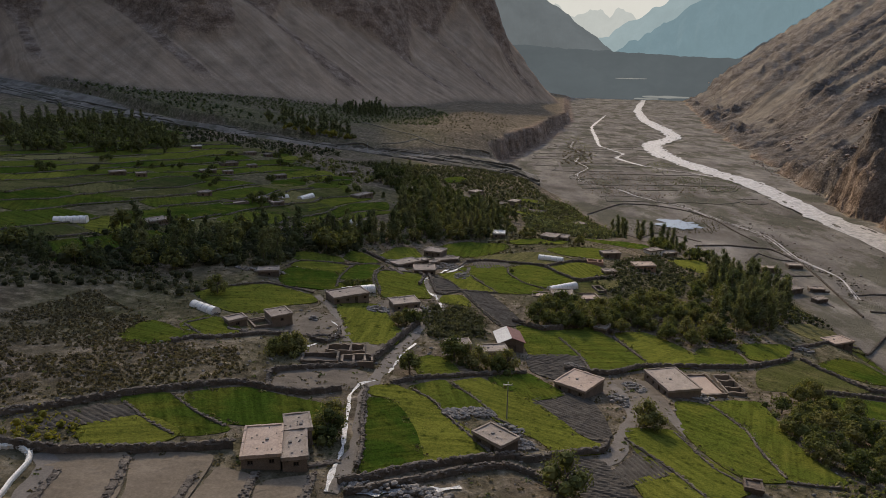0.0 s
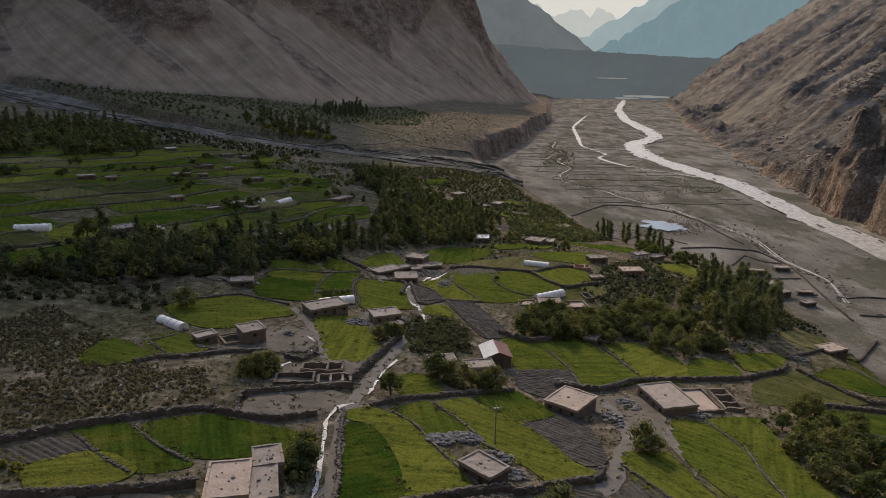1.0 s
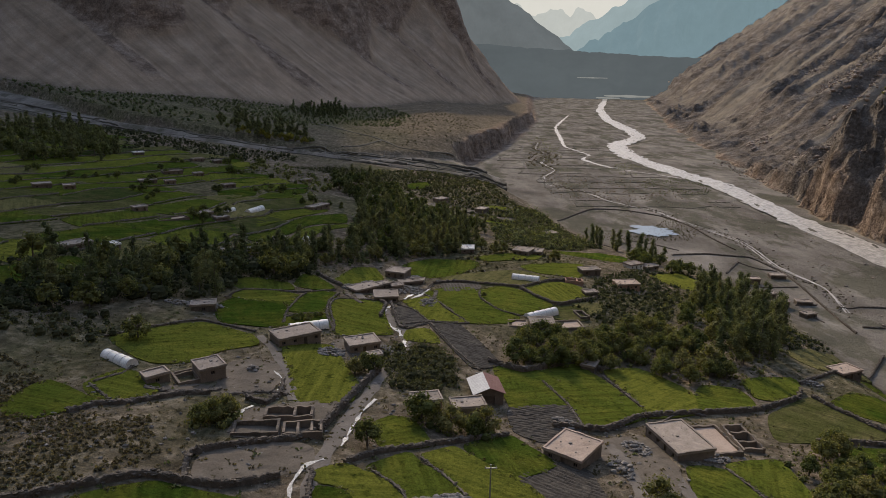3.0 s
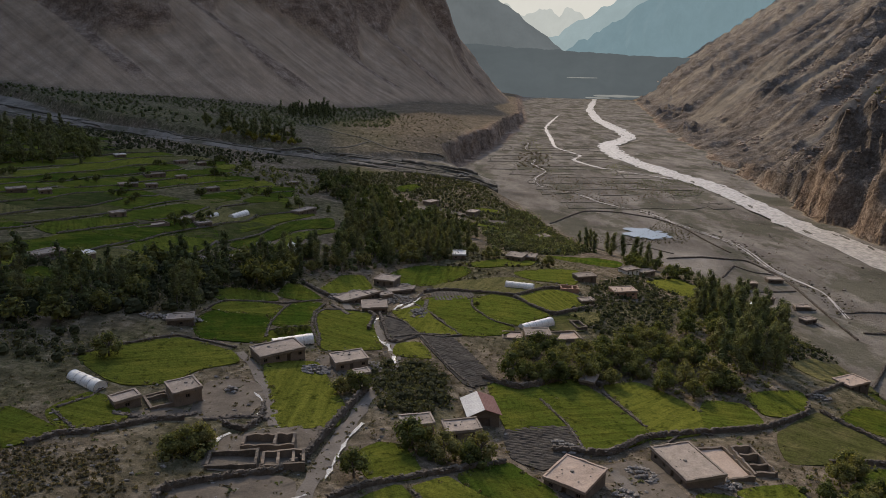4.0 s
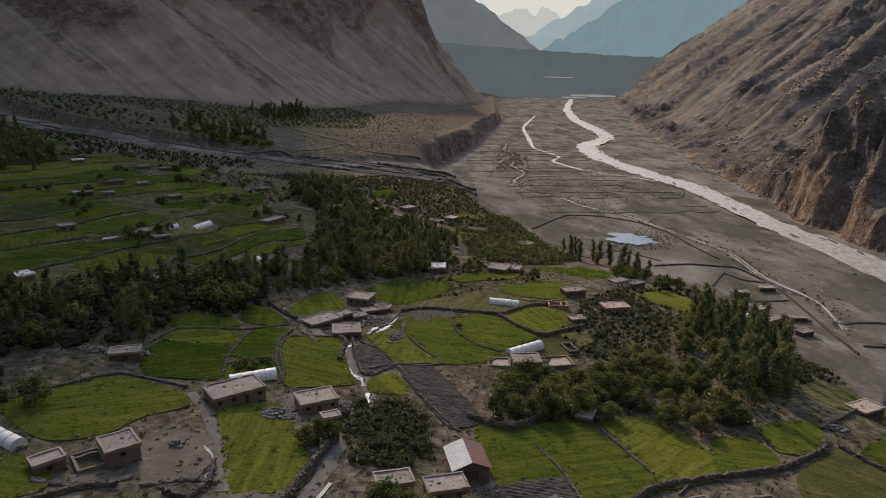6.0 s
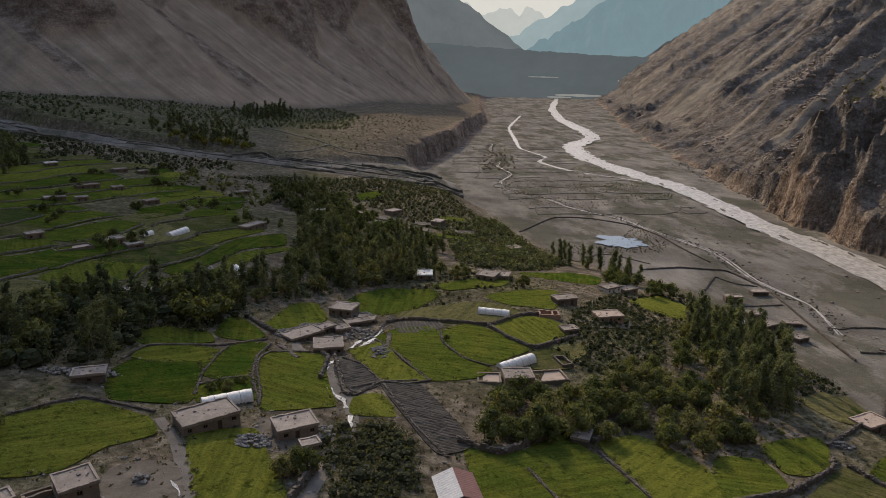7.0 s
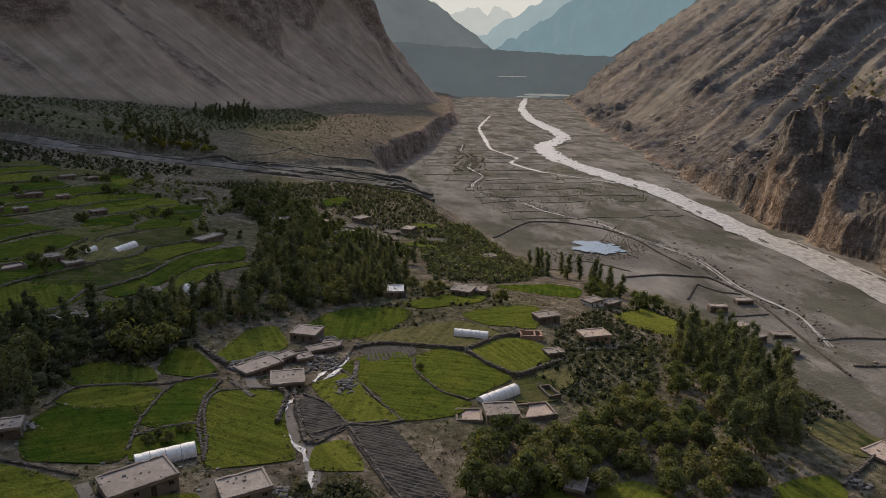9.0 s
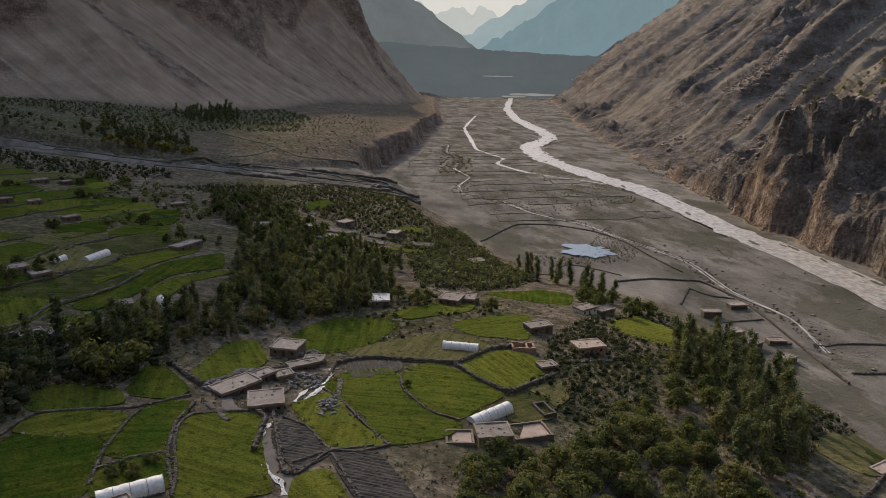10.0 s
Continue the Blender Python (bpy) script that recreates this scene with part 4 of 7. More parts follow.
def tunnel(x, y, length, wide, high, rot, label, seed=1):
    """A polythene growing tunnel: sheet over hoops, closed ends, weights along the foot."""
    rng = random.Random(seed)
    base = min(ground_z(x, y), ground_z(x + 2, y - 2))
    ob = thing("growing_tunnel", x, y, base, rot)
    tagged(ob, label, "polytunnel", "growing tunnels")
    n, m = max(8, int(length / 0.4)), 12
    cover, verts = Shape(), []
    for i in range(n + 1):
        s = i / n
        sag = 0.93 + 0.07 * abs(math.cos(math.pi * s * length / 1.6))
        for k in range(m + 1):
            a = math.pi * k / m
            verts.append(((s - 0.5) * length, -math.cos(a) * wide / 2, math.sin(a) ** 0.8 * high * sag * rng.uniform(0.985, 1.015) - 0.05))
    cover.add(verts, [(i * (m + 1) + k, (i + 1) * (m + 1) + k, (i + 1) * (m + 1) + k + 1, i * (m + 1) + k + 1) for i in range(n) for k in range(m)])
    part("cover", cover, PLASTIC, ob, smooth=True)
    for e in (-0.5, 0.5):
        end = Shape()
        end.add([(e * length * 1.002, -math.cos(math.pi * k / m) * wide / 2, math.sin(math.pi * k / m) ** 0.8 * high - 0.05) for k in range(m + 1)], [tuple(range(m + 1))])
        part("end_sheet", end, PLASTIC, ob)
    for i in range(max(3, int(length / 1.6)) + 1):
        hoop = Shape()
        sx = (i / max(3, int(length / 1.6)) - 0.5) * length
        pts = [(sx, -math.cos(math.pi * k / 8) * (wide / 2 + 0.02), math.sin(math.pi * k / 8) ** 0.8 * (high + 0.02) - 0.05) for k in range(9)]
        for p, q in zip(pts, pts[1:]):
            hoop.rod(p, q, 0.03, 0.03, 4)
        part("hoop", hoop, STEEL, ob)
    foot = Shape()
    for side in (-1, 1):
        for k in range(int(length / 0.5)):
            foot.lump((k / (length / 0.5) - 0.5) * length, side * (wide / 2 + 0.1), 0.05, 0.2, 0.14, 0.12, rng)
    tagged(part("foot_stones", foot, RUBBLE, ob), kind="stuff")
    return ob


def shed(x, y, rot):
    """The gabled shed: stone walls, open front, one bright and one rusty roof slope."""
    base = ground_z(x, y) - 0.5
    ob = thing("gabled_shed", x, y, base, rot)
    tagged(ob, "stone shed with a half bright half rusty gable roof", "shed")
    w, d, h, r = 4.6, 5.6, 2.4, 3.3
    s = Shape()
    s.box(-w / 2, -d / 2, -0.6, -w / 2 + 0.4, d / 2, h)
    s.box(w / 2 - 0.4, -d / 2, -0.6, w / 2, d / 2, h)
    s.box(-w / 2 + 0.4, d / 2 - 0.4, -0.6, w / 2 - 0.4, d / 2, h)
    s.box(-w / 2 + 0.4, -d / 2, -0.6, -0.9, -d / 2 + 0.4, h)
    s.box(0.9, -d / 2, -0.6, w / 2 - 0.4, -d / 2 + 0.4, h)
    s.box(-0.9, -d / 2, 1.9, 0.9, -d / 2 + 0.4, h)
    for yy in (-d / 2, d / 2 - 0.4):
        s.add([(-w / 2, yy, h), (w / 2, yy, h), (0, yy, r), (-w / 2, yy + 0.4, h), (w / 2, yy + 0.4, h), (0, yy + 0.4, r)], [(0, 1, 2), (5, 4, 3), (0, 2, 5, 3), (2, 1, 4, 5)])
    part("wall", s, MUD, ob)
    for side, mat, lab in ((-1, TIN, "bright corrugated sheet"), (1, RUST, "rusty brown sheet")):
        q = Shape()
        n = 28
        verts = []
        for j in range(n + 1):
            yy = -d / 2 - 0.3 + (d + 0.6) * j / n
            up = 0.03 * (j % 2)
            verts += [(0, yy, r + 0.06 + up), (side * (w / 2 + 0.35), yy, h - 0.1 + up), (0, yy, r + 0.0 + up), (side * (w / 2 + 0.35), yy, h - 0.16 + up)]
        q.add(verts, [(4 * j, 4 * j + 1, 4 * j + 5, 4 * j + 4) for j in range(n)] + [(4 * j + 2, 4 * j + 6, 4 * j + 7, 4 * j + 3) for j in range(n)] + [(4 * j + 1, 4 * j + 3, 4 * j + 7, 4 * j + 5) for j in range(n)] + [(0, 2, 3, 1), (4 * n, 4 * n + 1, 4 * n + 3, 4 * n + 2)])
        part("roof_slope", q, mat, ob, lab)
    dr = Shape()
    for k in range(6):
        dr.box(-0.88 + 0.29 * k, -d / 2 + 0.15, 0.3, -0.6 + 0.29 * k, -d / 2 + 0.22, 1.9)
    part("door", dr, WOOD, ob)


def stone_heap(x, y, w, d, count, seed, label="pale heap of broken stones"):
    rng = random.Random(seed)
    s = Shape()
    for _ in range(count):
        a, q = rng.uniform(0, 6.28), math.sqrt(rng.random())
        px, py = x + math.cos(a) * q * w / 2, y + math.sin(a) * q * d / 2
        r = rng.uniform(0.15, 0.45)
        s.lump(px, py, ground_z(px, py) + (1 - q) * 0.8 * rng.random() + r * 0.4, r, r * 0.8, r * 0.7, rng)
    tagged(part("stone_heap", s, RUBBLE), label, "stones", "stone heaps", "stuff")


def pole(x, y, high, label="thin grey steel power pole standing in a field"):
    ob = thing("power_pole", x, y, ground_z(x, y), 0)
    tagged(ob, label, "pole", "power poles")
    s = Shape()
    s.rod((0, 0, -0.6), (0, 0, high), 0.11, 0.06, 8)
    part("mast", s, STEEL, ob)
    c = Shape()
    c.box(-0.7, -0.05, high - 0.5, 0.7, 0.05, high - 0.4)
    part("crossarm", c, STEEL, ob)
    for k in (-0.6, 0, 0.6):
        i = Shape()
        i.rod((k, 0, high - 0.4), (k, 0, high - 0.2), 0.04, 0.05, 6)
        part("insulator", i, RUBBLE, ob)


def core(sh, cx, cy, cz, rx, rz, rng):
    """The dense inside of a crown."""
    n, m = (7, 5) if rx > 1.2 else (5, 4)
    verts = [(cx, cy, cz - rz)]
    for j in range(1, m):
        b = math.pi * (j / m - 0.5)
        for k in range(n):
            a = 6.283 * k / n + j * 0.4
            q = rng.uniform(0.8, 1.12)
            verts.append((cx + rx * math.cos(b) * math.cos(a) * q, cy + rx * math.cos(b) * math.sin(a) * q, cz + rz * math.sin(b)))
    verts.append((cx, cy, cz + rz))
    f = [(0, 1 + (k + 1) % n, 1 + k) for k in range(n)]
    for j in range(m - 2):
        f += [(1 + j * n + k, 1 + j * n + (k + 1) % n, 1 + (j + 1) * n + (k + 1) % n, 1 + (j + 1) * n + k) for k in range(n)]
    e = len(verts) - 1
    f += [(e, 1 + (m - 2) * n + k, 1 + (m - 2) * n + (k + 1) % n) for k in range(n)]
    sh.add(verts, f)


def leaves_round(sh, c, rx, rz, count, size, rng):
    for _ in range(count):
        v = Vector((rng.gauss(0, 1), rng.gauss(0, 1), rng.gauss(0, 1))).normalized()
        q = rng.uniform(0.82, 1.12)
        p = (c[0] + v.x * rx * q, c[1] + v.y * rx * q, c[2] + v.z * rz * q)
        d = (v + Vector((rng.uniform(-0.6, 0.6), rng.uniform(-0.6, 0.6), rng.uniform(-0.2, 0.8)))).normalized()
        sh.leaf(p, d, size, rng)


def poplar(seed, high, full=1.0):
    rng = random.Random(seed)
    ob = thing("poplar_tree", 0, 0, -50, 0)
    t = Shape()
    t.rod((0, 0, -0.8), (0, 0, high * 0.5), 0.2, 0.12)
    t.rod((0, 0, high * 0.5), (0.1, 0, high * 0.92), 0.12, 0.03)
    for k in range(6):
        a, z = rng.uniform(0, 6.28), high * (0.2 + 0.1 * k)
        t.rod((0, 0, z), (0.7 * math.cos(a), 0.7 * math.sin(a), z + 1.6), 0.06, 0.02, 4)
    part("trunk", t, BARK, ob)
    c = Shape()
    wide = high * rng.uniform(0.13, 0.19)
    for k in range(9):
        s = k / 8
        r = wide * (0.62 + 0.55 * math.sin(math.pi * min(1, s * 1.05 + 0.12))) * rng.uniform(0.75, 1.1)
        a = rng.uniform(0, 6.28)
        off = wide * rng.uniform(0.15, 0.6)
        p = (off * math.cos(a), off * math.sin(a), high * (0.14 + 0.72 * s))
        core(c, *p, r * 0.55, high * 0.07, rng)
        leaves_round(c, p, r * 0.92, high * 0.10, int(76 * full), 0.23 / math.sqrt(full), rng)
    part("crown", c, LEAF_POPLAR, ob)
    return ob


def round_tree(seed, high, mat=None, full=1.0):
    rng = random.Random(seed)
    ob = thing("orchard_tree", 0, 0, -50, 0)
    t = Shape()
    t.rod((0, 0, -0.8), (0.1, 0, high * 0.4), 0.2, 0.13)
    for k in range(5):
        a = 1.256 * k + rng.uniform(-0.3, 0.3)
        t.rod((0.1, 0, high * 0.38), (high * 0.22 * math.cos(a), high * 0.22 * math.sin(a), high * 0.68), 0.1, 0.03, 5)
    part("trunk", t, BARK, ob)
    c = Shape()
    for k in range(7):
        a, q = 1.05 * k + rng.uniform(-0.4, 0.4), (0.27 if k < 6 else 0.0) * high
        p = (q * math.cos(a), q * math.sin(a), high * (rng.uniform(0.3, 0.62) if k < 6 else 0.74))
        r = high * rng.uniform(0.17, 0.25)
        core(c, *p, r * 0.66, r * 0.62, rng)
        leaves_round(c, p, r, r * 0.95, int(100 * full), 0.18 / math.sqrt(full), rng)
    part("crown", c, mat or LEAF_ROUND, ob)
    return ob


def plant(kinds, spots, label, category, group, rng, lo=0.75, hi=1.25):
    for x, y in spots:
        src = rng.choice(kinds)
        s = rng.uniform(lo, hi)
        m = pose(x, y, ground_z(x, y) - 0.1, 0, 0, rng.uniform(0, 360))
        ob = copy_thing(src, m)
        ob.scale = (s * rng.uniform(0.9, 1.1), s * rng.uniform(0.9, 1.1), s)
        tagged(ob, label, category, group)


def stand(kinds, spots, label, rng, lo, hi, name="far_wood"):
    """A far stand of trees, too many to count: trunks and crowns of one mesh."""
    verts, faces, slots, mats, n = [], [], [], [], 0
    for x, y in spots:
        src = rng.choice(kinds)
        s = rng.uniform(lo, hi)
        m = np.array(pose(x, y, ground_z(x, y) - 0.1, 0, 0, rng.uniform(0, 360)) @ Matrix.Diagonal((s * rng.uniform(0.9, 1.1), s * rng.uniform(0.9, 1.1), s, 1)))
        for o in src.children:
            me = o.data
            co = np.empty(len(me.vertices) * 3)
            me.vertices.foreach_get("co", co)
            co = co.reshape(-1, 3) @ m[:3, :3].T + m[:3, 3]
            if me.materials[0] not in mats:
                mats.append(me.materials[0])
            verts += co.tolist()
            new_faces = [tuple(i + n for i in p.vertices) for p in me.polygons]
            faces += new_faces
            slots += [mats.index(me.materials[0])] * len(new_faces)
            n += len(co)
    me = bpy.data.meshes.new(name)
    me.from_pydata(verts, [], faces)
    for mat in mats:
        me.materials.append(mat)
    me.polygons.foreach_set("material_index", slots)
    tagged(new(name, me), label, "trees", kind="stuff")


def scatter(poly, gap, rng, keep_out=(), limit=9999):
    """Spots over an area of the plan, about gap metres apart."""
    xs, ys = [p[0] for p in poly], [p[1] for p in poly]
    gx, gy = np.meshgrid(np.arange(min(xs), max(xs), gap), np.arange(min(ys), max(ys), gap), indexing="ij")
    jit = np.random.RandomState(rng.randrange(10 ** 6))
    gx = (gx + jit.uniform(-0.48, 0.48, gx.shape) * gap).ravel()
    gy = (gy + jit.uniform(-0.48, 0.48, gy.shape) * gap).ravel()
    ok = inside(gx, gy, poly) & (left_flow(gx, gy)[0] < -4)
    for k in keep_out:
        ok &= ~inside(gx, gy, k)
    spots = [(float(p), float(q)) for p, q in zip(gx[ok], gy[ok])]
    rng.shuffle(spots)
    return spots[:limit]


def scrub(spots, size, mat, label, rng, category="shrubs", blades=12, spread=0.35, name="scrub"):
    s = Shape()
    zs = height(np.array([p[0] for p in spots]), np.array([p[1] for p in spots]))
    for (x, y), z in zip(spots, zs.tolist()):
        r = size * (0.45 + 1.3 * rng.random() ** 2)
        core(s, x, y, z + r * 0.25, r * (0.5 if r < 1.2 else 0.4), r * 0.4, rng)
        leaves_round(s, (x, y, z + r * 0.4), r * 0.9, r * 0.7, blades, min(spread * max(0.5, r), 0.24 if y < 260 else 0.45), rng)
    tagged(part(name, s, mat), label, category, kind="stuff")


def stones(spots, lo, hi, mat, label, rng, name="boulders"):
    """Loose angular stones over an area, small ones by far the most."""
    s = Shape()
    zs = height(np.array([p[0] for p in spots]), np.array([p[1] for p in spots]))
    for (x, y), z in zip(spots, zs.tolist()):
        r = lo + (hi - lo) * rng.random() ** 3
        s.lump(x, y, z + 0.2 * r, r, r * rng.uniform(0.6, 1), r * rng.uniform(0.5, 0.9), rng, 0.35)
    tagged(part(name, s, mat), label, "stones", kind="stuff")


def weeds(spots, size, mat, label, rng):
    """Tufts of dry grass and herbs, too small to count."""
    s = Shape()
    zs = height(np.array([p[0] for p in spots]), np.array([p[1] for p in spots]))
    for (x, y), z in zip(spots, zs.tolist()):
        r = size * (0.4 + 1.6 * rng.random() ** 2)
        for _ in range(6):
            d = Vector((rng.uniform(-1, 1), rng.uniform(-1, 1), rng.uniform(0.2, 1.2))).normalized()
            s.leaf((x + rng.uniform(-r, r), y + rng.uniform(-r, r), z + r * 0.4), d, r * 0.6, rng)
    tagged(part("weeds", s, mat), label, "grass", kind="stuff")

# ---- fields of the village ----
crop_field([(-10.5, 92.5), (-7, 92), (-5, 88.5), (-3.5, 83), (-2, 74.5), (-5.5, 73), (-9, 71), (-9, 78), (-10, 86.5)], 1)
crop_field([(-10.5, 96), (-7.5, 98.5), (-5, 97), (-2.5, 95.5), (-0.5, 92), (1.5, 89), (4.5, 85), (7, 80.5), (3, 77.5), (-1.5, 75), (-3, 81.5), (-4.5, 87), (-6.5, 92.5), (-10, 93.5)], 2)
crop_field([(-4.5, 98), (-2.5, 100.5), (0.5, 103), (2, 100), (5, 98), (6, 96), (6, 93.5), (1, 92), (-1, 94.5)], 3)
crop_field([(2, 102.5), (6.5, 105.5), (8, 104), (10.5, 101.5), (14, 98.5), (17, 93), (19, 88.5), (22, 86), (21, 84), (16.5, 82.5), (14.5, 83.5), (13, 86.5), (9.5, 89.5), (8, 91), (6, 96), (5, 99), (2.5, 101.5)], 4)
crop_field([(8, 106.5), (14.5, 111), (17, 108), (19.5, 104), (15, 100), (12, 100.5)], 5)
tilled_plot([(14.5, 99), (21, 104.5), (24, 102), (24, 90), (20.5, 88), (17, 94)], 55, 6)
crop_field([(16, 139), (24, 140.5), (26.5, 136.5), (26.5, 125.5), (19, 123), (16.5, 122.5)], 7)
tilled_plot([(16.5, 121.5), (26, 125), (26.5, 118.5), (25, 115), (19.5, 111), (16, 113.5)], 80, 8)
crop_field([(24, 139), (32.5, 147), (36.5, 139.5), (39, 128.5), (39, 125), (30.5, 118), (27, 118), (27, 131)], 9)
crop_field([(38.5, 146), (45.5, 149), (49.5, 145.5), (52.5, 139.5), (49.5, 129.5), (40, 125), (40, 130.5), (39, 138.5)], 10)
crop_field([(56.5, 143), (62.5, 143), (63.5, 139), (62, 134), (50.5, 130), (52, 135.5)], 11)
crop_field([(67, 147.5), (79, 151.5), (76, 143.5), (69.5, 139), (65.5, 139.5)], 12)
crop_field([(27, 92), (34.5, 94), (35.5, 87.5), (38.5, 81), (39.5, 79), (33.5, 74.5), (31, 76.5), (27.5, 83)], 13)
crop_field([(39, 106.5), (44.5, 107), (47.5, 101), (46.5, 93), (46, 83), (40.5, 81.5), (38, 85.5), (36.5, 94)], 14)
crop_field([(45.5, 108.5), (55, 112), (54.5, 103.5), (53, 94), (54, 88), (54.5, 84), (46.5, 82.5), (46.5, 89.5), (47.5, 99)], 15)
tilled_plot([(22.5, 79.5), (27, 85), (30, 81), (23, 76)], 20, 16)
tilled_plot([(16, 81), (21, 81), (22.5, 74.5), (23.5, 72.5), (17, 71)], 75, 17)
crop_field([(24.5, 77), (30, 80.5), (32, 75.5), (26.5, 72), (25, 73)], 18)
crop_field([(80, 139), (89, 146), (97, 144), (100, 138), (94.5, 134), (87, 132)], 19)
crop_field([(69.5, 118.5), (82, 120.5), (85, 120), (78, 109), (71.5, 106.5), (68, 110)], 20)
crop_field([(100, 160), (110, 168), (112, 160), (104, 154)], 21)
dry_plot([(90, 158), (98, 170), (110, 174), (104, 163)], 22)
dry_plot([(64, 131), (76.5, 141), (79.5, 136), (83.5, 126.5), (67.5, 121), (59.5, 120.5)], 23)
crop_field([(-40.5, 82.5), (-36, 85.5), (-31, 81.5), (-26, 78), (-29, 76), (-32, 75.5), (-37, 79)], 24)
crop_field([(-34, 86), (-31, 88.5), (-27, 90.5), (-22, 89.5), (-16, 88.5), (-14.5, 83.5), (-20, 81.5), (-24, 80), (-27, 80), (-30.5, 82.5)], 25)
crop_field([(-41.5, 74), (-37.5, 77.5), (-35, 78), (-31.5, 76), (-32, 73.5), (-36, 69.5), (-39, 70)], 26)
tilled_plot([(-46, 74.5), (-42.5, 79.5), (-38.5, 80), (-38, 77.5), (-42.5, 74), (-45, 72.5)], 60, 27)
crop_field([(-4.5, 110.5), (-2, 113.5), (1, 112.5), (3, 106), (-2, 104), (-3.5, 105.5)], 28)
crop_field([(-52, 107.5), (-51, 116.5), (-43, 111.5), (-41.5, 110.5), (-46, 104.5), (-49, 104)], 29)
crop_field([(-45.5, 116.5), (-43, 123.5), (-37, 119.5), (-36.5, 116), (-41.5, 112)], 30)
crop_field([(-50, 136.5), (-45, 142.5), (-38.5, 148.5), (-29, 144.5), (-26.5, 139.5), (-31.5, 136), (-34.5, 130), (-39.5, 128), (-43, 129.5)], 31)
crop_field([(-21.5, 139), (-13.5, 141.5), (-10.5, 132.5), (-7.5, 124), (-8, 121.5), (-8.5, 118), (-16, 116.5), (-18, 125.5)], 32)
crop_field([(-38, 158.5), (-36, 164.5), (-31, 164), (-25, 166), (-25, 161.5), (-24, 154.5), (-25, 150), (-35, 150.5)], 33)
crop_field([(-36.5, 166), (-35.5, 170), (-30, 172.5), (-24.5, 172), (-24.5, 167), (-30, 165)], 34)
crop_field([(-25, 162), (-24, 168.5), (-23, 173), (-19, 177.5), (-16, 177), (-16.5, 172), (-17, 162), (-21.5, 160)], 35)
crop_field([(-23.5, 154.5), (-23, 158), (-16.5, 161), (-14.5, 152.5), (-22.5, 150.5)], 36)
crop_field([(-16, 166), (-15, 173), (-6.5, 175), (-5, 171.5), (-5, 162.5), (-3.5, 155), (-3, 150.5), (-13, 148.5), (-14.5, 154)], 37)
tilled_plot([(-3, 166.5), (-1, 172.5), (1.5, 168.5), (4.5, 161.5), (0.5, 156.5), (-2, 161)], 75, 38)
crop_field([(0.5, 153.5), (4, 156), (5.5, 152), (6, 148), (0, 148)], 39)
tilled_plot([(5, 159.5), (11, 162.5), (14.5, 150.5), (17, 141), (12, 137.5), (9.5, 143.5)], 70, 40)
crop_field([(-0.5, 178), (3, 181.5), (6, 184), (8, 173.5), (12.5, 165), (7.5, 162), (3, 167)], 41)
crop_field([(4.5, 188.5), (9.5, 194.5), (17, 195), (17.5, 184.5), (21, 175), (25.5, 171), (21.5, 167), (13.5, 165), (10, 172.5), (7, 182.5)], 42)
crop_field([(18, 191.5), (24.5, 196.5), (28.5, 193), (32.5, 186.5), (35, 181.5), (30, 177), (26, 173), (21.5, 176), (18, 184.5)], 43)
crop_field([(30.5, 194.5), (37, 201), (44, 201), (47.5, 196), (45, 190.5), (37, 184), (33, 190)], 44)
dry_plot([(10, 206.5), (19.5, 210), (31, 213), (37.5, 207.5), (38, 201), (29, 196), (12, 202.5)], 45)
tilled_plot([(9.5, 199), (18.5, 199.5), (18.5, 194.5), (13.5, 192.5), (10, 192)], 5, 46)
crop_field([(1.5, 221), (8.5, 227), (19, 225), (20.5, 218.5), (12.5, 208), (3.5, 206), (-2.5, 213)], 47)
crop_field([(20.5, 228.5), (27.5, 232), (34.5, 238.5), (34, 227.5), (25, 223)], 48)
crop_field([(33.5, 232.5), (44, 240.5), (40, 231), (32.5, 225)], 49)
crop_field([(33.5, 218.5), (44.5, 226.5), (53.5, 228), (52.5, 220.5), (48, 210), (38, 211)], 50)
crop_field([(50, 254), (69.5, 267.5), (78, 261), (70.5, 246.5), (55, 248)], 51)
crop_field([(-18, 192), (-14.5, 209), (-9, 212), (-6.5, 201), (-9.5, 192.5), (-15, 186.5)], 52)
crop_field([(-26, 181.5), (-26, 193), (-23, 193.5), (-17.5, 183), (-19.5, 179), (-24.5, 179.5)], 53)
crop_field([(-40, 177), (-35, 182), (-28, 181), (-26, 176), (-32, 173), (-36.5, 172.5)], 54)
dry_plot([(36, 180.5), (42.5, 182), (41.5, 173.5), (34, 172)], 55)
dry_plot([(40, 184), (47, 186.5), (48, 182), (43.5, 177.5), (42.5, 182)], 56)
crop_field([(100, 241), (112, 254), (117, 249), (106.5, 238)], 57)
tilled_plot([(104, 231), (114, 243), (121, 240), (111, 228)], 40, 58)
crop_field([(76, 229), (91, 243), (94.5, 231), (95.5, 224), (88, 216.5), (79, 219)], 59)
dry_plot([(86.5, 167), (99, 175), (110, 178), (104, 163), (90, 158)], 60)
crop_field([(-98.5, 379.5), (-99, 402.5), (-87.5, 401.5), (-89, 382.5)], 61)
crop_field([(-83, 335.5), (-77, 361), (-65.5, 360.5), (-67, 338), (-78.5, 326)], 62)
crop_field([(-68, 334), (-62, 359), (-54.5, 347.5), (-57, 326)], 63)
crop_field([(-55.5, 320), (-54.5, 345), (-45.5, 345), (-43, 319.5), (-48.5, 312)], 64)
crop_field([(-56.5, 292), (-55, 310), (-46.5, 310), (-46.5, 297.5), (-53.5, 284.5)], 65)
crop_field([(-43.5, 284), (-46, 307), (-43.5, 311.5), (-39, 287.5)], 66)
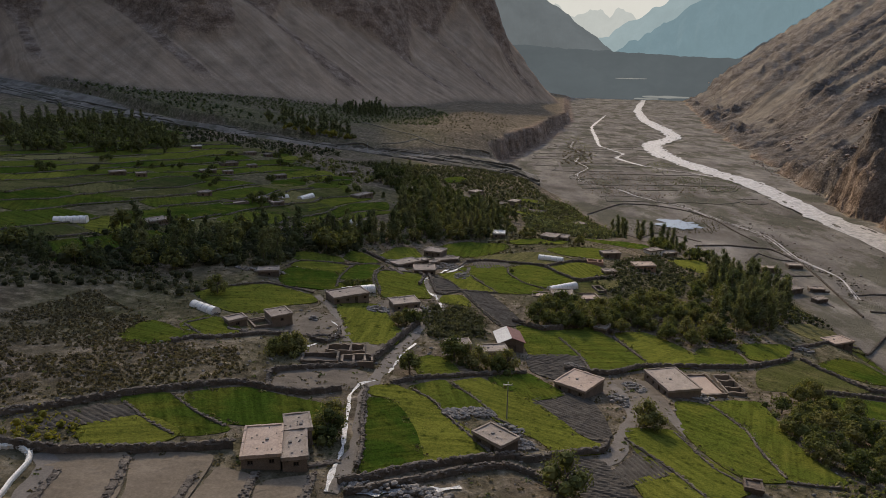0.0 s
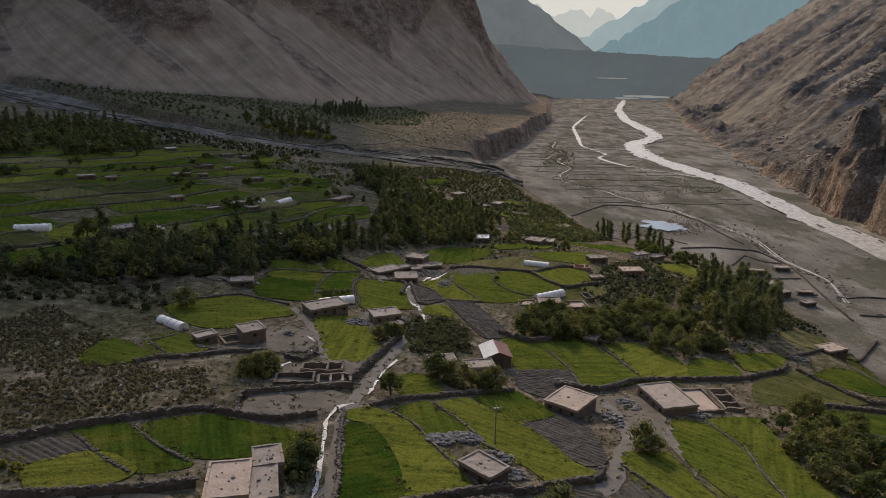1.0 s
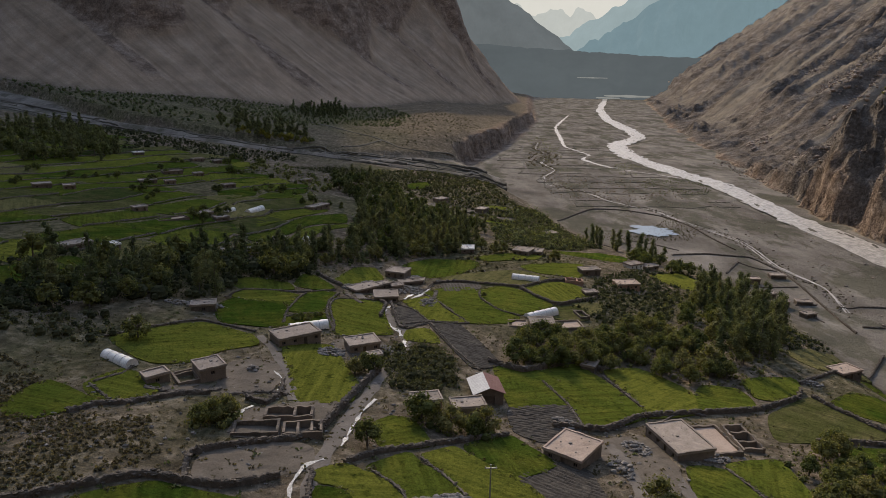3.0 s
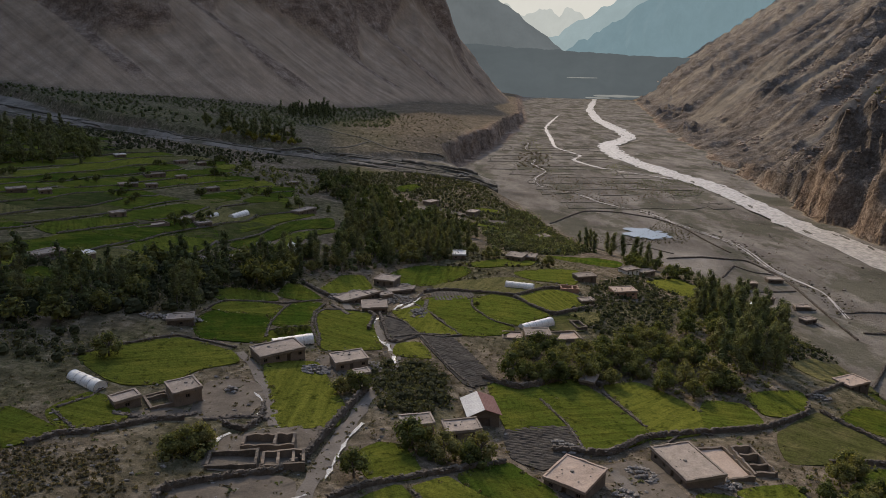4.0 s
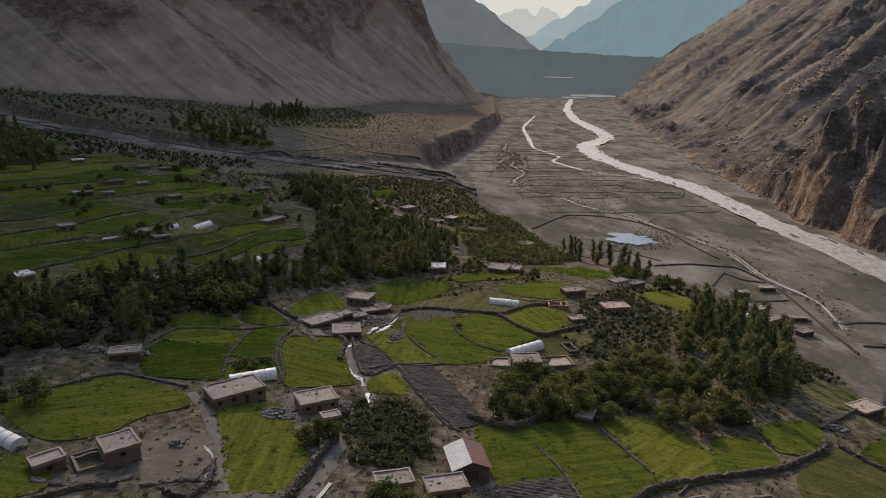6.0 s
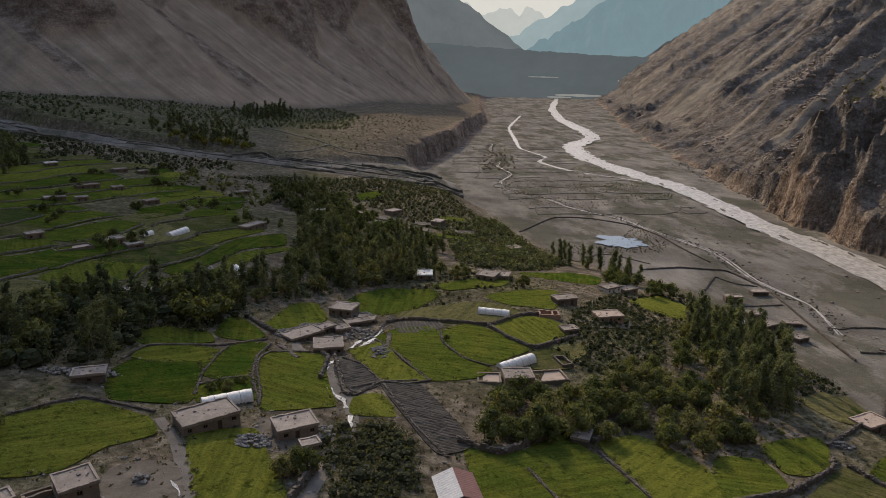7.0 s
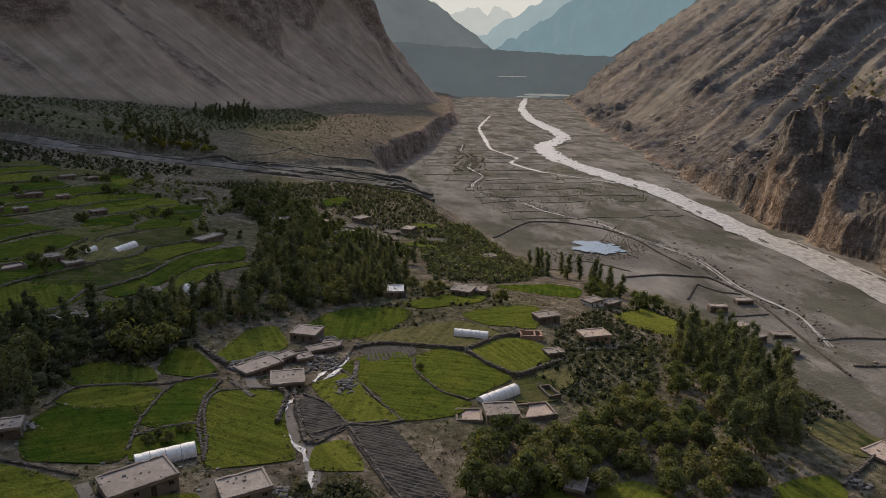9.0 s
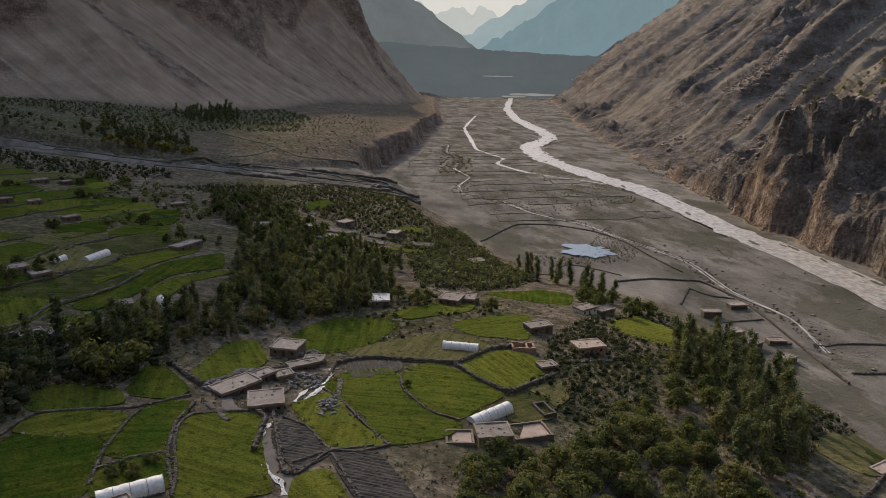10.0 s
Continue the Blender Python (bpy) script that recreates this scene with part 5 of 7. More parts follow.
crop_field([(-89, 387), (-83, 398), (-80, 382), (-84.5, 374.5)], 67)
crop_field([(-50, 245.5), (-42, 265.5), (-33.5, 284), (-29, 275), (-39, 252.5), (-46, 235)], 68)
crop_field([(-45.5, 221), (-42, 237), (-34, 259.5), (-23, 274.5), (-21, 259), (-32, 247.5), (-38.5, 223.5), (-42.5, 218.5)], 69)
crop_field([(-35, 223), (-32.5, 243.5), (-22, 256), (-16.5, 257.5), (-27, 243), (-32, 222.5)], 70)
crop_field([(-60.5, 224.5), (-53, 234.5), (-49.5, 220), (-57, 215)], 71)
crop_field([(-46, 212), (-40.5, 217.5), (-40.5, 210), (-44.5, 206.5)], 72)
crop_field([(-72.5, 296), (-63, 314.5), (-59, 293.5), (-65.5, 275)], 73)
crop_field([(0, 387), (10.5, 408), (12.5, 389.5), (2.5, 374.5)], 74)

# ---- dry stone walls ----
stone_wall([(-53.5, 72), (-51, 74), (-46.5, 78), (-42, 83), (-36.5, 87), (-29, 92), (-24.5, 91.5), (-20, 91.5), (-14.5, 94.5)], 0.94, 0.60, 1)
stone_wall([(-47, 67.5), (-44, 67.5), (-41, 67.5), (-34.5, 69.5), (-27.5, 72), (-24, 73.5)], 1.15, 0.60, 2)
stone_wall([(-11, 68), (-7.5, 70), (-2, 74), (6, 78), (9.5, 79.5), (11.5, 79), (16.5, 82), (21.5, 84), (23, 86.5)], 1.01, 0.60, 3)
stone_wall([(-10, 66), (-5, 69), (3.5, 74.5), (8.5, 76.5), (12.5, 74.5), (14.5, 71.5)], 0.86, 0.60, 4)
stone_wall([(15, 141.5), (21, 138.5), (28.5, 145.5), (34, 149), (37.5, 145.5)], 1.15, 0.60, 5)
stone_wall([(-11, 96), (-10.5, 86), (-9.5, 78), (-9.5, 72)], 0.72, 0.60, 6)
stone_wall([(-7.5, 99), (-3.5, 102.5), (5.5, 107), (14.5, 111.5)], 0.72, 0.60, 7)
stone_wall([(22, 116.5), (30.5, 117.5), (38.5, 124.5), (49.5, 129), (62, 133), (73.5, 140), (77, 144.5)], 1.01, 0.60, 8)
stone_wall([(-24.5, 91.5), (-25.5, 98), (-21, 101), (-15, 103.5), (-12, 106.5)], 0.94, 0.60, 9)
stone_wall([(-11.5, 107), (-9, 116.5), (-6.5, 125.5), (-4.5, 131.5)], 1.22, 0.60, 10)
stone_wall([(-43.5, 106.5), (-41.5, 110), (-38, 111.5), (-32, 117), (-28.5, 117.5)], 0.72, 0.60, 11)
stone_wall([(-45, 117.5), (-42.5, 122.5), (-42.5, 127.5)], 0.36, 0.38, 12)
stone_wall([(-45, 116.5), (-40.5, 112)], 0.36, 0.38, 13)
stone_wall([(-51, 136.5), (-45, 143.5), (-39, 150), (-28, 146.5)], 0.36, 0.38, 14)
stone_wall([(-23, 116), (-20, 114.5), (-18.5, 118.5), (-19, 123)], 0.86, 0.60, 15)
stone_wall([(-23, 197), (-19, 190), (-15.5, 185)], 0.94, 0.60, 16)
stone_wall([(-38, 165), (-36, 171), (-30, 173), (-24, 174.5), (-16.5, 180.5)], 0.36, 0.38, 17)
stone_wall([(-24, 153), (-24.5, 161.5), (-23.5, 170.5), (-22.5, 174)], 0.36, 0.38, 18)
stone_wall([(-14.5, 152.5), (-16.5, 161), (-17, 170), (-15.5, 177.5)], 0.36, 0.38, 19)
stone_wall([(-24, 157), (-21, 159.5), (-16.5, 161)], 0.36, 0.38, 20)
stone_wall([(-14, 150), (-14.5, 155.5), (-16, 163), (-16.5, 169), (-15, 173), (-6.5, 175.5)], 0.36, 0.38, 21)
stone_wall([(-5.5, 161), (-4.5, 171.5), (-6, 175)], 0.86, 0.60, 22)
stone_wall([(-1.5, 155.5), (0.5, 155), (3, 159), (5, 162), (9, 162), (13.5, 164.5)], 0.36, 0.38, 23)
stone_wall([(-2, 173), (1.5, 169.5), (4.5, 162.5)], 0.36, 0.38, 24)
stone_wall([(7, 199.5), (12, 201.5), (18.5, 200), (29, 196), (31.5, 197), (38.5, 202.5), (43, 204)], 0.79, 0.60, 25)
stone_wall([(29.5, 195), (32.5, 187.5), (36.5, 182.5), (43, 186.5), (48.5, 191)], 0.86, 0.60, 26)
stone_wall([(4.5, 185.5), (7.5, 179), (10.5, 170.5), (13, 165)], 0.36, 0.38, 27)
stone_wall([(18.5, 191.5), (18, 184.5), (21, 175.5), (25.5, 172)], 0.36, 0.38, 28)
stone_wall([(1, 185.5), (5, 192), (7, 199.5)], 0.36, 0.38, 29)
stone_wall([(77.5, 141.5), (79.5, 136), (83.5, 126.5), (89.5, 127)], 0.94, 0.60, 30)
stone_wall([(66, 120.5), (74, 121.5), (87, 122.5)], 0.86, 0.60, 31)
stone_wall([(67, 108.5), (77.5, 108)], 0.86, 0.60, 32)
stone_wall([(45.5, 82), (49, 82), (53.5, 82)], 0.36, 0.38, 33)
stone_wall([(79, 148.5), (91, 157), (101, 164.5), (132.5, 198)], 0.72, 0.60, 34)
stone_wall([(41.5, 123.5), (46.5, 128.5), (51, 128.5)], 0.36, 0.38, 35)
stone_wall([(-4, 97.5), (-1, 94.5), (1.5, 89), (6.5, 79.5)], 0.36, 0.38, 36)
stone_wall([(2, 102), (6, 96), (8, 91), (10.5, 89)], 0.36, 0.38, 37)
stone_wall([(34.5, 93.5), (36.5, 83.5), (39.5, 79)], 0.36, 0.38, 38)
stone_wall([(26, 89), (30, 81.5), (32.5, 75)], 0.36, 0.38, 39)
stone_wall([(45, 107.5), (47, 98), (46, 91), (46, 83)], 0.36, 0.38, 40)
stone_wall([(24, 135), (26.5, 126), (27, 117)], 0.36, 0.38, 41)
stone_wall([(37, 143), (40, 129)], 0.36, 0.38, 42)
stone_wall([(-35.5, 85.5), (-31, 81.5), (-26.5, 78.5)], 0.36, 0.38, 43)
stone_wall([(-40, 81.5), (-35.5, 77.5), (-31.5, 75)], 0.36, 0.38, 44)
stone_wall([(0, 158), (5, 162), (11, 164)], 0.36, 0.38, 45)
stone_wall([(-4, 178.5), (-1.5, 156), (0, 155)], 0.72, 0.60, 46)
stone_wall([(5, 161), (9, 145.5), (13, 136.5)], 0.36, 0.38, 47)
stone_wall([(77, 371.5), (103, 404), (122, 401.5), (140, 378), (141.5, 335), (143.5, 314)], 0.56, 0.60, 48, "low earth and stone bund across the gravel flat")
stone_wall([(112, 305), (126.5, 307), (136.5, 304), (144, 301.5), (147.5, 284.5), (144.5, 264), (141, 245.5), (138, 229.5), (135.5, 215)], 0.63, 0.60, 49, "low earth and stone bund across the gravel flat")
stone_wall([(123.5, 278), (136, 295)], 0.47, 0.60, 50, "low earth and stone bund across the gravel flat")
stone_wall([(135.5, 294), (139, 285), (145.5, 281.5)], 0.47, 0.60, 51, "low earth and stone bund across the gravel flat")
stone_wall([(128.5, 260.5), (142.5, 261)], 0.40, 0.60, 52, "low earth and stone bund across the gravel flat")
stone_wall([(131.5, 242), (138.5, 241.5)], 0.47, 0.60, 53, "low earth and stone bund across the gravel flat")
stone_wall([(130, 237), (131.5, 225)], 0.20, 0.38, 54, "low earth and stone bund across the gravel flat")
stone_wall([(145, 240.5), (165.5, 236.5)], 0.52, 0.60, 55, "low earth and stone bund across the gravel flat")
stone_wall([(141, 220.5), (150, 219)], 0.52, 0.60, 56, "low earth and stone bund across the gravel flat")
stone_wall([(99.5, 232.5), (123.5, 246), (127, 240.5)], 0.32, 0.38, 57, "low earth and stone bund across the gravel flat")
stone_wall([(66, 284), (101.5, 329.5), (118, 313)], 0.32, 0.38, 58, "low earth and stone bund across the gravel flat")

# pale bare plots and small green ones by the terrace edge
for k, (px, py, w, d) in enumerate(((4, 312, 13, 9), (17, 322, 11, 8), (30, 316, 12, 9), (24, 338, 12, 8), (40, 334, 9, 8), (8, 336, 11, 8), (36, 356, 12, 8))):
    poly = [(px, py), (px + w, py + 2), (px + w + 2, py + d + 2), (px + 2, py + d)]
    if k in (2, 6):
        crop_field(poly, 900 + k)
    else:
        PLOTS.append(poly)
        tagged(part("bare_plot", patch(poly, 1.1, 0.14, 0.08, 900 + k), YARD), "pale bare terrace plot among scrub", "field", "bare plots", "stuff")
    stone_wall([poly[0], poly[1], poly[2]], 0.5, 0.5, 900 + k, "low stone edge of a bare plot", 0.9)

for k, poly in enumerate(([(-41, 67), (-34.6, 69), (-32.2, 61), (-33, 52), (-37.5, 52), (-38.6, 60)], [(-33.4, 69.2), (-25.6, 70.4), (-25.6, 62), (-26, 52), (-31, 52), (-30.8, 61.6)], [(-23.9, 70.2), (-23.3, 68), (-19.8, 66), (-19.8, 52), (-24.6, 52), (-24.4, 62)], [(-18.8, 66), (-14, 68.5), (-13.8, 64.6), (-13.6, 54), (-18.9, 54), (-18.6, 63)])):
    PLOTS.append(poly)
    tagged(part("bare_plot", patch(poly, 0.7, 0.12, 0.06, 940 + k), FALLOW), "bare trodden brown plot between stone lines", "field", "bare plots", "stuff")

for k, poly in enumerate(([(-28.5, 130), (-22.5, 132), (-19.8, 126), (-20.5, 119.5), (-24, 117.8), (-28, 119.5)], [(-21.5, 112.5), (-15, 115.5), (-10.4, 117.5), (-10.2, 113), (-12, 107.5), (-13, 104.5), (-22, 104), (-22.5, 108)], [(-23.5, 100), (-14, 102.6), (-12, 101.5), (-11.8, 97), (-16, 95), (-23.5, 93)], [(27.5, 112), (36, 116), (37, 106), (34, 98), (30.5, 98), (28, 104)], [(-36.5, 119), (-31, 121), (-29, 118.6), (-34, 117.6)], [(-13, 145), (-5, 145.5), (-2.5, 139), (-4, 134.5), (-12, 137)], [(53, 203), (65, 209), (68, 202), (56, 198.5)])):
    tagged(part("yard_ground", patch(poly, 0.8, 0.10, 0.06, 960 + k), YARD), "pale trodden earth yard beside houses", "yard", "yard grounds", "stuff")

# ---- terraces on the upper fan, in long strips along the slope ----
rng = random.Random(11)
EDGES = []
for row in range(19):
    along = -40.0 + rng.uniform(0, 14)
    while along < 330:
        size, wide = rng.uniform(16, 40), 14.0
        cx, cy = -40 - 0.92 * row * 14.4 + 0.4 * (along + size / 2), 150 + 0.4 * row * 14.4 + 0.92 * (along + size / 2) - 40
        along += size + 1.5
        if not inside(np.array(cx), np.array(cy), TERRACES) or rng.random() < 0.06:
            continue
        corners = []
        for a, b in ((-0.5, -0.5), (0, -0.5), (0.5, -0.5), (0.5, 0.5), (0, 0.5), (-0.5, 0.5)):
            la, lb = a * (size + 0.2) + rng.uniform(-3.2, 3.2), b * (wide - 0.4) + rng.uniform(-2.4, 2.4)
            corners.append((round(cx + 0.4 * la - 0.92 * lb, 1), round(cy + 0.92 * la + 0.4 * lb, 1)))
        if any(inside(np.array(cx), np.array(cy), p) for p in PLOTS):
            continue
        (crop_field if rng.random() < 0.72 else dry_plot)(corners, rng.randrange(9999))
        stone_wall([corners[0], corners[1], corners[2]], 0.55, 0.6, rng.randrange(9999), "low stone edge of an upper terrace", 0.95)
        EDGES += [(px + rng.uniform(-1, 1), py + rng.uniform(-1, 1)) for px, py in smooth_line(corners[:3], 1.7) if rng.random() < 0.55]

# ---- ways and water channels ----
for pts, wide, lab in (
        ([(-11.5, 66), (-11, 71.5), (-10, 77), (-10.5, 86), (-11, 93.5), (-10, 101.5), (-8.5, 109.5), (-6, 120.5), (-4, 129), (-2, 136.5), (0, 145), (-0.5, 151.5), (-3.5, 160.5), (-4.5, 168), (-6, 174), (-10, 176), (-11.5, 182)], 2.0, "dusty village lane beside a water channel"),
        ([(-16.5, 116.5), (-18.5, 124.5), (-20.5, 131), (-23.5, 138.5), (-27, 144.5)], 1.7, "narrow dusty footpath along a field"),
        ([(20, 79.5), (24, 85), (26, 90.5), (29.5, 97.5), (30, 107.5), (29.5, 112.5)], 2.2, "rough stony lane between houses"),
        ([(36.5, 104.5), (36.2, 99), (36.5, 93)], 1.6, "narrow walled lane below a house"),
        ([(-42.5, 67), (-40, 64.5), (-39.5, 60), (-38.5, 54)], 2.6, "dusty track at the edge of the village")):
    tagged(part("road", ribbon(pts, wide, 0.07, 0.7, 5, 0.25, 3, 0.03), ROADDUST), lab, "lane", kind="structure")
for pts, wide in (
        ([(-12, 66), (-12, 70.5), (-11.7, 76), (-12.2, 82), (-12.7, 89.5), (-13, 93), (-12, 97.5), (-10, 99.5)], 0.5),
        ([(-8.3, 103.5), (-7.3, 109.5), (-6.3, 114.5), (-4.6, 119.5)], 0.45),
        ([(-1, 149.5), (-1.5, 152.5), (-3, 155), (-5, 161), (-4.5, 168.5), (-3, 171)], 0.7),
        ([(-0.5, 180), (0.5, 183), (2, 186), (4.5, 188.5), (5.5, 192), (6, 196.5)], 0.6),
        ([(1.2, 181), (3, 184), (4.2, 187)], 0.8),
        ([(-22.5, 109.5), (-22.5, 112), (-21.5, 113.5)], 0.4),
        ([(-19.3, 117.5), (-19, 121.5), (-19.6, 125), (-21.2, 127.5)], 0.35),
        ([(-0.5, 143), (-0.3, 147)], 0.6),
        ([(-9, 66.5), (-5.5, 67.5), (-1.5, 68.5), (2.5, 70.5)], 1.2),
        ([(-8, 65), (-4, 66)], 0.6)):
    tagged(part("water_channel", ribbon(pts, wide, 0.16, 0.4, 5, 0.75, len(pts)), BROOK), "shallow glittering irrigation channel", "channel", kind="structure")

# ---- houses ----
house(-20.2, 72.4, 4.2, 6.6, 10, 2.04, "flat-roofed house with a pinkish earth roof", PINK, MUD, 1, 0, 2)
house(-16.6, 72.5, 2.7, 6.2, 12, 2.11, "narrow flat-roofed house wing with a pale roof vent", ROOF, MUD, 2, 0, 1)
house(-17.3, 77.7, 3.0, 4.0, 16, 2.45, "upper back room of a flat-roofed house", ROOF, MUD, 3, 0, 0)
house(7.2, 82.2, 4.9, 3.4, -47, 1.77, "small stone hut with a rubble-strewn roof", ROOF, STONE, 4, 1, 1)
house(22.9, 107.5, 5.6, 6.4, -40, 1.77, "flat-roofed house with a broad pink earth roof", PINK, MUD, 5, 1, 2)
house(40.4, 113.8, 8.6, 6.0, -78, 1.90, "large flat-roofed house with grey mud roof", ROOF, MUD, 6, 1, 3)
pen(47.3, 116.8, 8.5, 4.6, -84, 1.02, "pale earth yard behind low mud walls", MUD, 7, 0.75)
pen(52.5, 118.6, 7.6, 3.6, -88, 1.16, "mud-walled animal pens beside a house", MUD, 8, 0.2, (("y", -1.2), ("y", 1.6)))
shed(12.8, 125.5, 5)
house(3.0, 119.6, 4.4, 2.9, 10, 1.50, "low adobe hut with a cluttered pale roof", ROOF, ADOBE, 9, 1, 1)
house(9.4, 119.6, 5.0, 3.2, 9, 1.36, "low patched roof beside the gabled shed", ROOF, MUD, 10, 1, 1)
house(-30.5, 124.4, 3.9, 4.2, 32, 2.24, "square mud tower house in a dusty yard", ROOF, MUD, 11, 0, 1)
pen(-33.6, 122.9, 3.4, 4.6, 32, 0.61, "low pale-rimmed yard joined to a tower house", MUD, 12, None, (("x", 1.2),))
house(-37.6, 121.3, 3.4, 2.4, 38, 1.36, "small mud storehouse in a dusty yard", ROOF, MUD, 13, 0, 1)
house(-20.2, 143.1, 7.8, 5.0, 30, 1.90, "long flat-roofed mud house above a green field", ROOF, MUD, 14, 1, 3)
house(-8.0, 141.6, 5.6, 4.2, 20, 1.77, "flat-roofed house with rubble round it", ROOF, MUD, 15, 1, 2)
house(-5.6, 136.8, 2.4, 1.8, 20, 1.16, "small front room of a mud house", ROOF, MUD, 16, 0, 1)
pen(-16.0, 110.4, 6.6, 3.0, 2, 1.16, "dark roofless mud yard beside the lane", MUD, 17, None, (("y", 0.8),))
pen(-13.6, 106.4, 5.2, 3.4, 6, 1.02, "row of roofless adobe pens beside the lane", MUD, 18, None, (("y", -0.6), ("y", 1.2)))
pen(-19.5, 105.8, 6.0, 3.6, 4, 0.82, "roofless stone yard below a field", STONE, 19)
house(-4.8, 178.0, 5.4, 5.2, 4, 1.63, "flat-roofed mud house beside the channel", ROOF, MUD, 20, 1, 2)
house(-10.2, 184.5, 7.4, 4.2, 38, 1.36, "long low stone house with an earth roof", ROOF, STONE, 21, 0, 1)
house(-6.4, 190.6, 4.6, 2.6, 40, 1.22, "low stone outhouse in the hamlet", ROOF, STONE, 22, 0, 1)
house(-2.3, 206.5, 5.4, 5.0, -22, 1.90, "flat-roofed house under dark poplars", ROOF, MUD, 23, 1, 2)
house(0.7, 198.0, 5.6, 2.6, 20, 1.09, "low stone stable in the hamlet", ROOF, STONE, 24, 0, 1)
house(2.8, 200.8, 3.6, 2.6, -10, 1.02, "tumbledown stone stable in the hamlet", ROOF, STONE, 25, 0, 1)
house(-2.6, 191.4, 3.0, 2.6, 20, 1.09, "small mud storehouse in the hamlet", ROOF, MUD, 26, 0, 0)
house(19.2, 236.9, 4.0, 5.0, -5, 1.70, "bright-roofed house at the edge of the wood", TIN, MUD, 27, 1, 1)
house(37.3, 238.7, 5.2, 5.6, -30, 1.63, "pale-roofed house among orchard trees", ROOF, MUD, 28, 1, 2)
house(41.5, 240.0, 4.4, 4.6, -20, 1.56, "pale-roofed house wing among orchard trees", ROOF, MUD, 29, 0, 2)
house(52.8, 216.1, 5.6, 3.6, 12, 1.70, "small grey house on a field's edge", ROOF, MUD, 30, 1, 1)
house(60.3, 204.7, 6.2, 4.2, 5, 1.84, "brown adobe house with pinkish roof", PINK, ADOBE, 31, 1, 2)
pen(45.4, 203.4, 4.8, 3.4, -8, 1.09, "roofless red brick building shell", ADOBE, 32, None, (("y", 0.8),))
house(47.4, 193.8, 3.4, 2.6, 10, 1.09, "low stone shelter beside a field wall", ROOF, STONE, 33, 0, 1)
house(29.7, 166.8, 5.2, 4.2, -2, 1.50, "mud house with a small blue-grey porch", ROOF, MUD, 34, 1, 2)
pen(36.1, 168.8, 6.4, 5.0, 6, 0.54, "wide pale earth yard beside a house", MUD, 35, 0.6)
pen(24.4, 166.8, 4.4, 4.2, -8, 0.41, "low pale earth yard beside a house", MUD, 36, 0.6)
pen(40.8, 175.6, 2.4, 4.6, 10, 0.82, "heap-like ruined stone pen", STONE, 37)
for k, (hx, hy, hw, hd, hr, hh) in enumerate(((127.4, 266, 5.6, 3, -9, 2.2), (125.6, 249.7, 3.9, 3.6, 9, 2.2), (124.5, 240.5, 7.2, 3.2, 23, 2.0), (140.7, 272.7, 5.6, 3.4, -5, 1.5), (134.5, 243, 5, 3, -10, 1.3), (129.5, 231, 4.6, 2.8, 20, 1.4))):
    house(hx, hy, hw, hd, hr, hh, "grey stone hut on the gravel flat", ROOF, STONE, 40 + k, 1, 1)
house(73.4, 239.1, 5.4, 3.6, 25, 1.63, "white-walled house behind poplars", ROOF, PLASTIC, 50, 1, 2)
house(79.3, 240.5, 5.0, 3.4, 25, 1.63, "pale house wing behind poplars", ROOF, MUD, 51, 0, 2)
house(-32.6, 277.4, 9.0, 3.6, 55, 1.50, "long pale-roofed house on the upper terraces", ROOF, MUD, 52, 1, 2)
house(-42.4, 204.1, 5.2, 3.0, 40, 1.50, "pale flat roof among dark trees", ROOF, MUD, 53, 0, 1)
house(-47.0, 200.7, 4.6, 3.0, 30, 1.36, "second pale flat roof among dark trees", ROOF, MUD, 54, 0, 1)
house(-63.0, 239.9, 4.6, 4.0, 37, 1.50, "mud house on a shaded terrace", ROOF, MUD, 55, 1, 1)
house(-57.0, 237.2, 4.0, 3.4, 37, 1.36, "mud outhouse on a shaded terrace", ROOF, MUD, 56, 0, 1)
house(61.7, 314.6, 5.2, 4.4, 20, 1.36, "small pale hut in the scrub", ROOF, MUD, 57, 0, 1)
house(-36.3, 221.3, 3.8, 3.2, 20, 1.63, "mud hut beside dark poplars", ROOF, MUD, 58, 0, 1)
house(-78.7, 188.4, 6.6, 4.4, 50, 1.50, "shaded mud house on upper terraces", ROOF, MUD, 59, 1, 2)
house(-72.0, 191.2, 4.0, 3.4, 50, 1.36, "white-sided house on upper terraces", PLASTIC, MUD, 60, 0, 1)
for k, (hx, hy, hw, hd, hr, mat) in enumerate(((-101.2, 300.8, 8.0, 5.0, 30, ROOF), (-93.5, 303.5, 5.0, 4.0, 30, ROOF), (-72.2, 308.8, 6.0, 4.0, 42, ROOF), (-101.5, 331.5, 10.0, 5.0, 36, MUD), (-91.0, 333.0, 5.0, 4.0, 36, ROOF), (-103.7, 377.2, 7.0, 4.0, 40, ROOF), (-95.0, 380.0, 5.0, 4.0, 40, ROOF), (-48.0, 355.4, 6.5, 4.0, 30, ROOF), (-131.0, 374.0, 6.0, 4.5, 35, PLASTIC), (-82.2, 239.4, 5.0, 4.0, 40, ROOF), (-122.0, 262.0, 7.0, 5.0, 32, ROOF), (-114.0, 264.0, 4.5, 4.0, 32, ROOF))):
    house(hx, hy, 0.8 * hw, 0.8 * hd, hr, 1.5, "mud house among the shaded upper terraces", mat, MUD, 80 + k, 1, 1)
pen(-70.0, 231.5, 9.0, 4.5, 37, 0.6, "pale low-walled yard on a shaded terrace", MUD, 95, 0.6)
house(95.1, 159.2, 6.0, 4.0, 20, 1.56, "stone house on the terrace edge", PINK, STONE, 65, 1, 2)
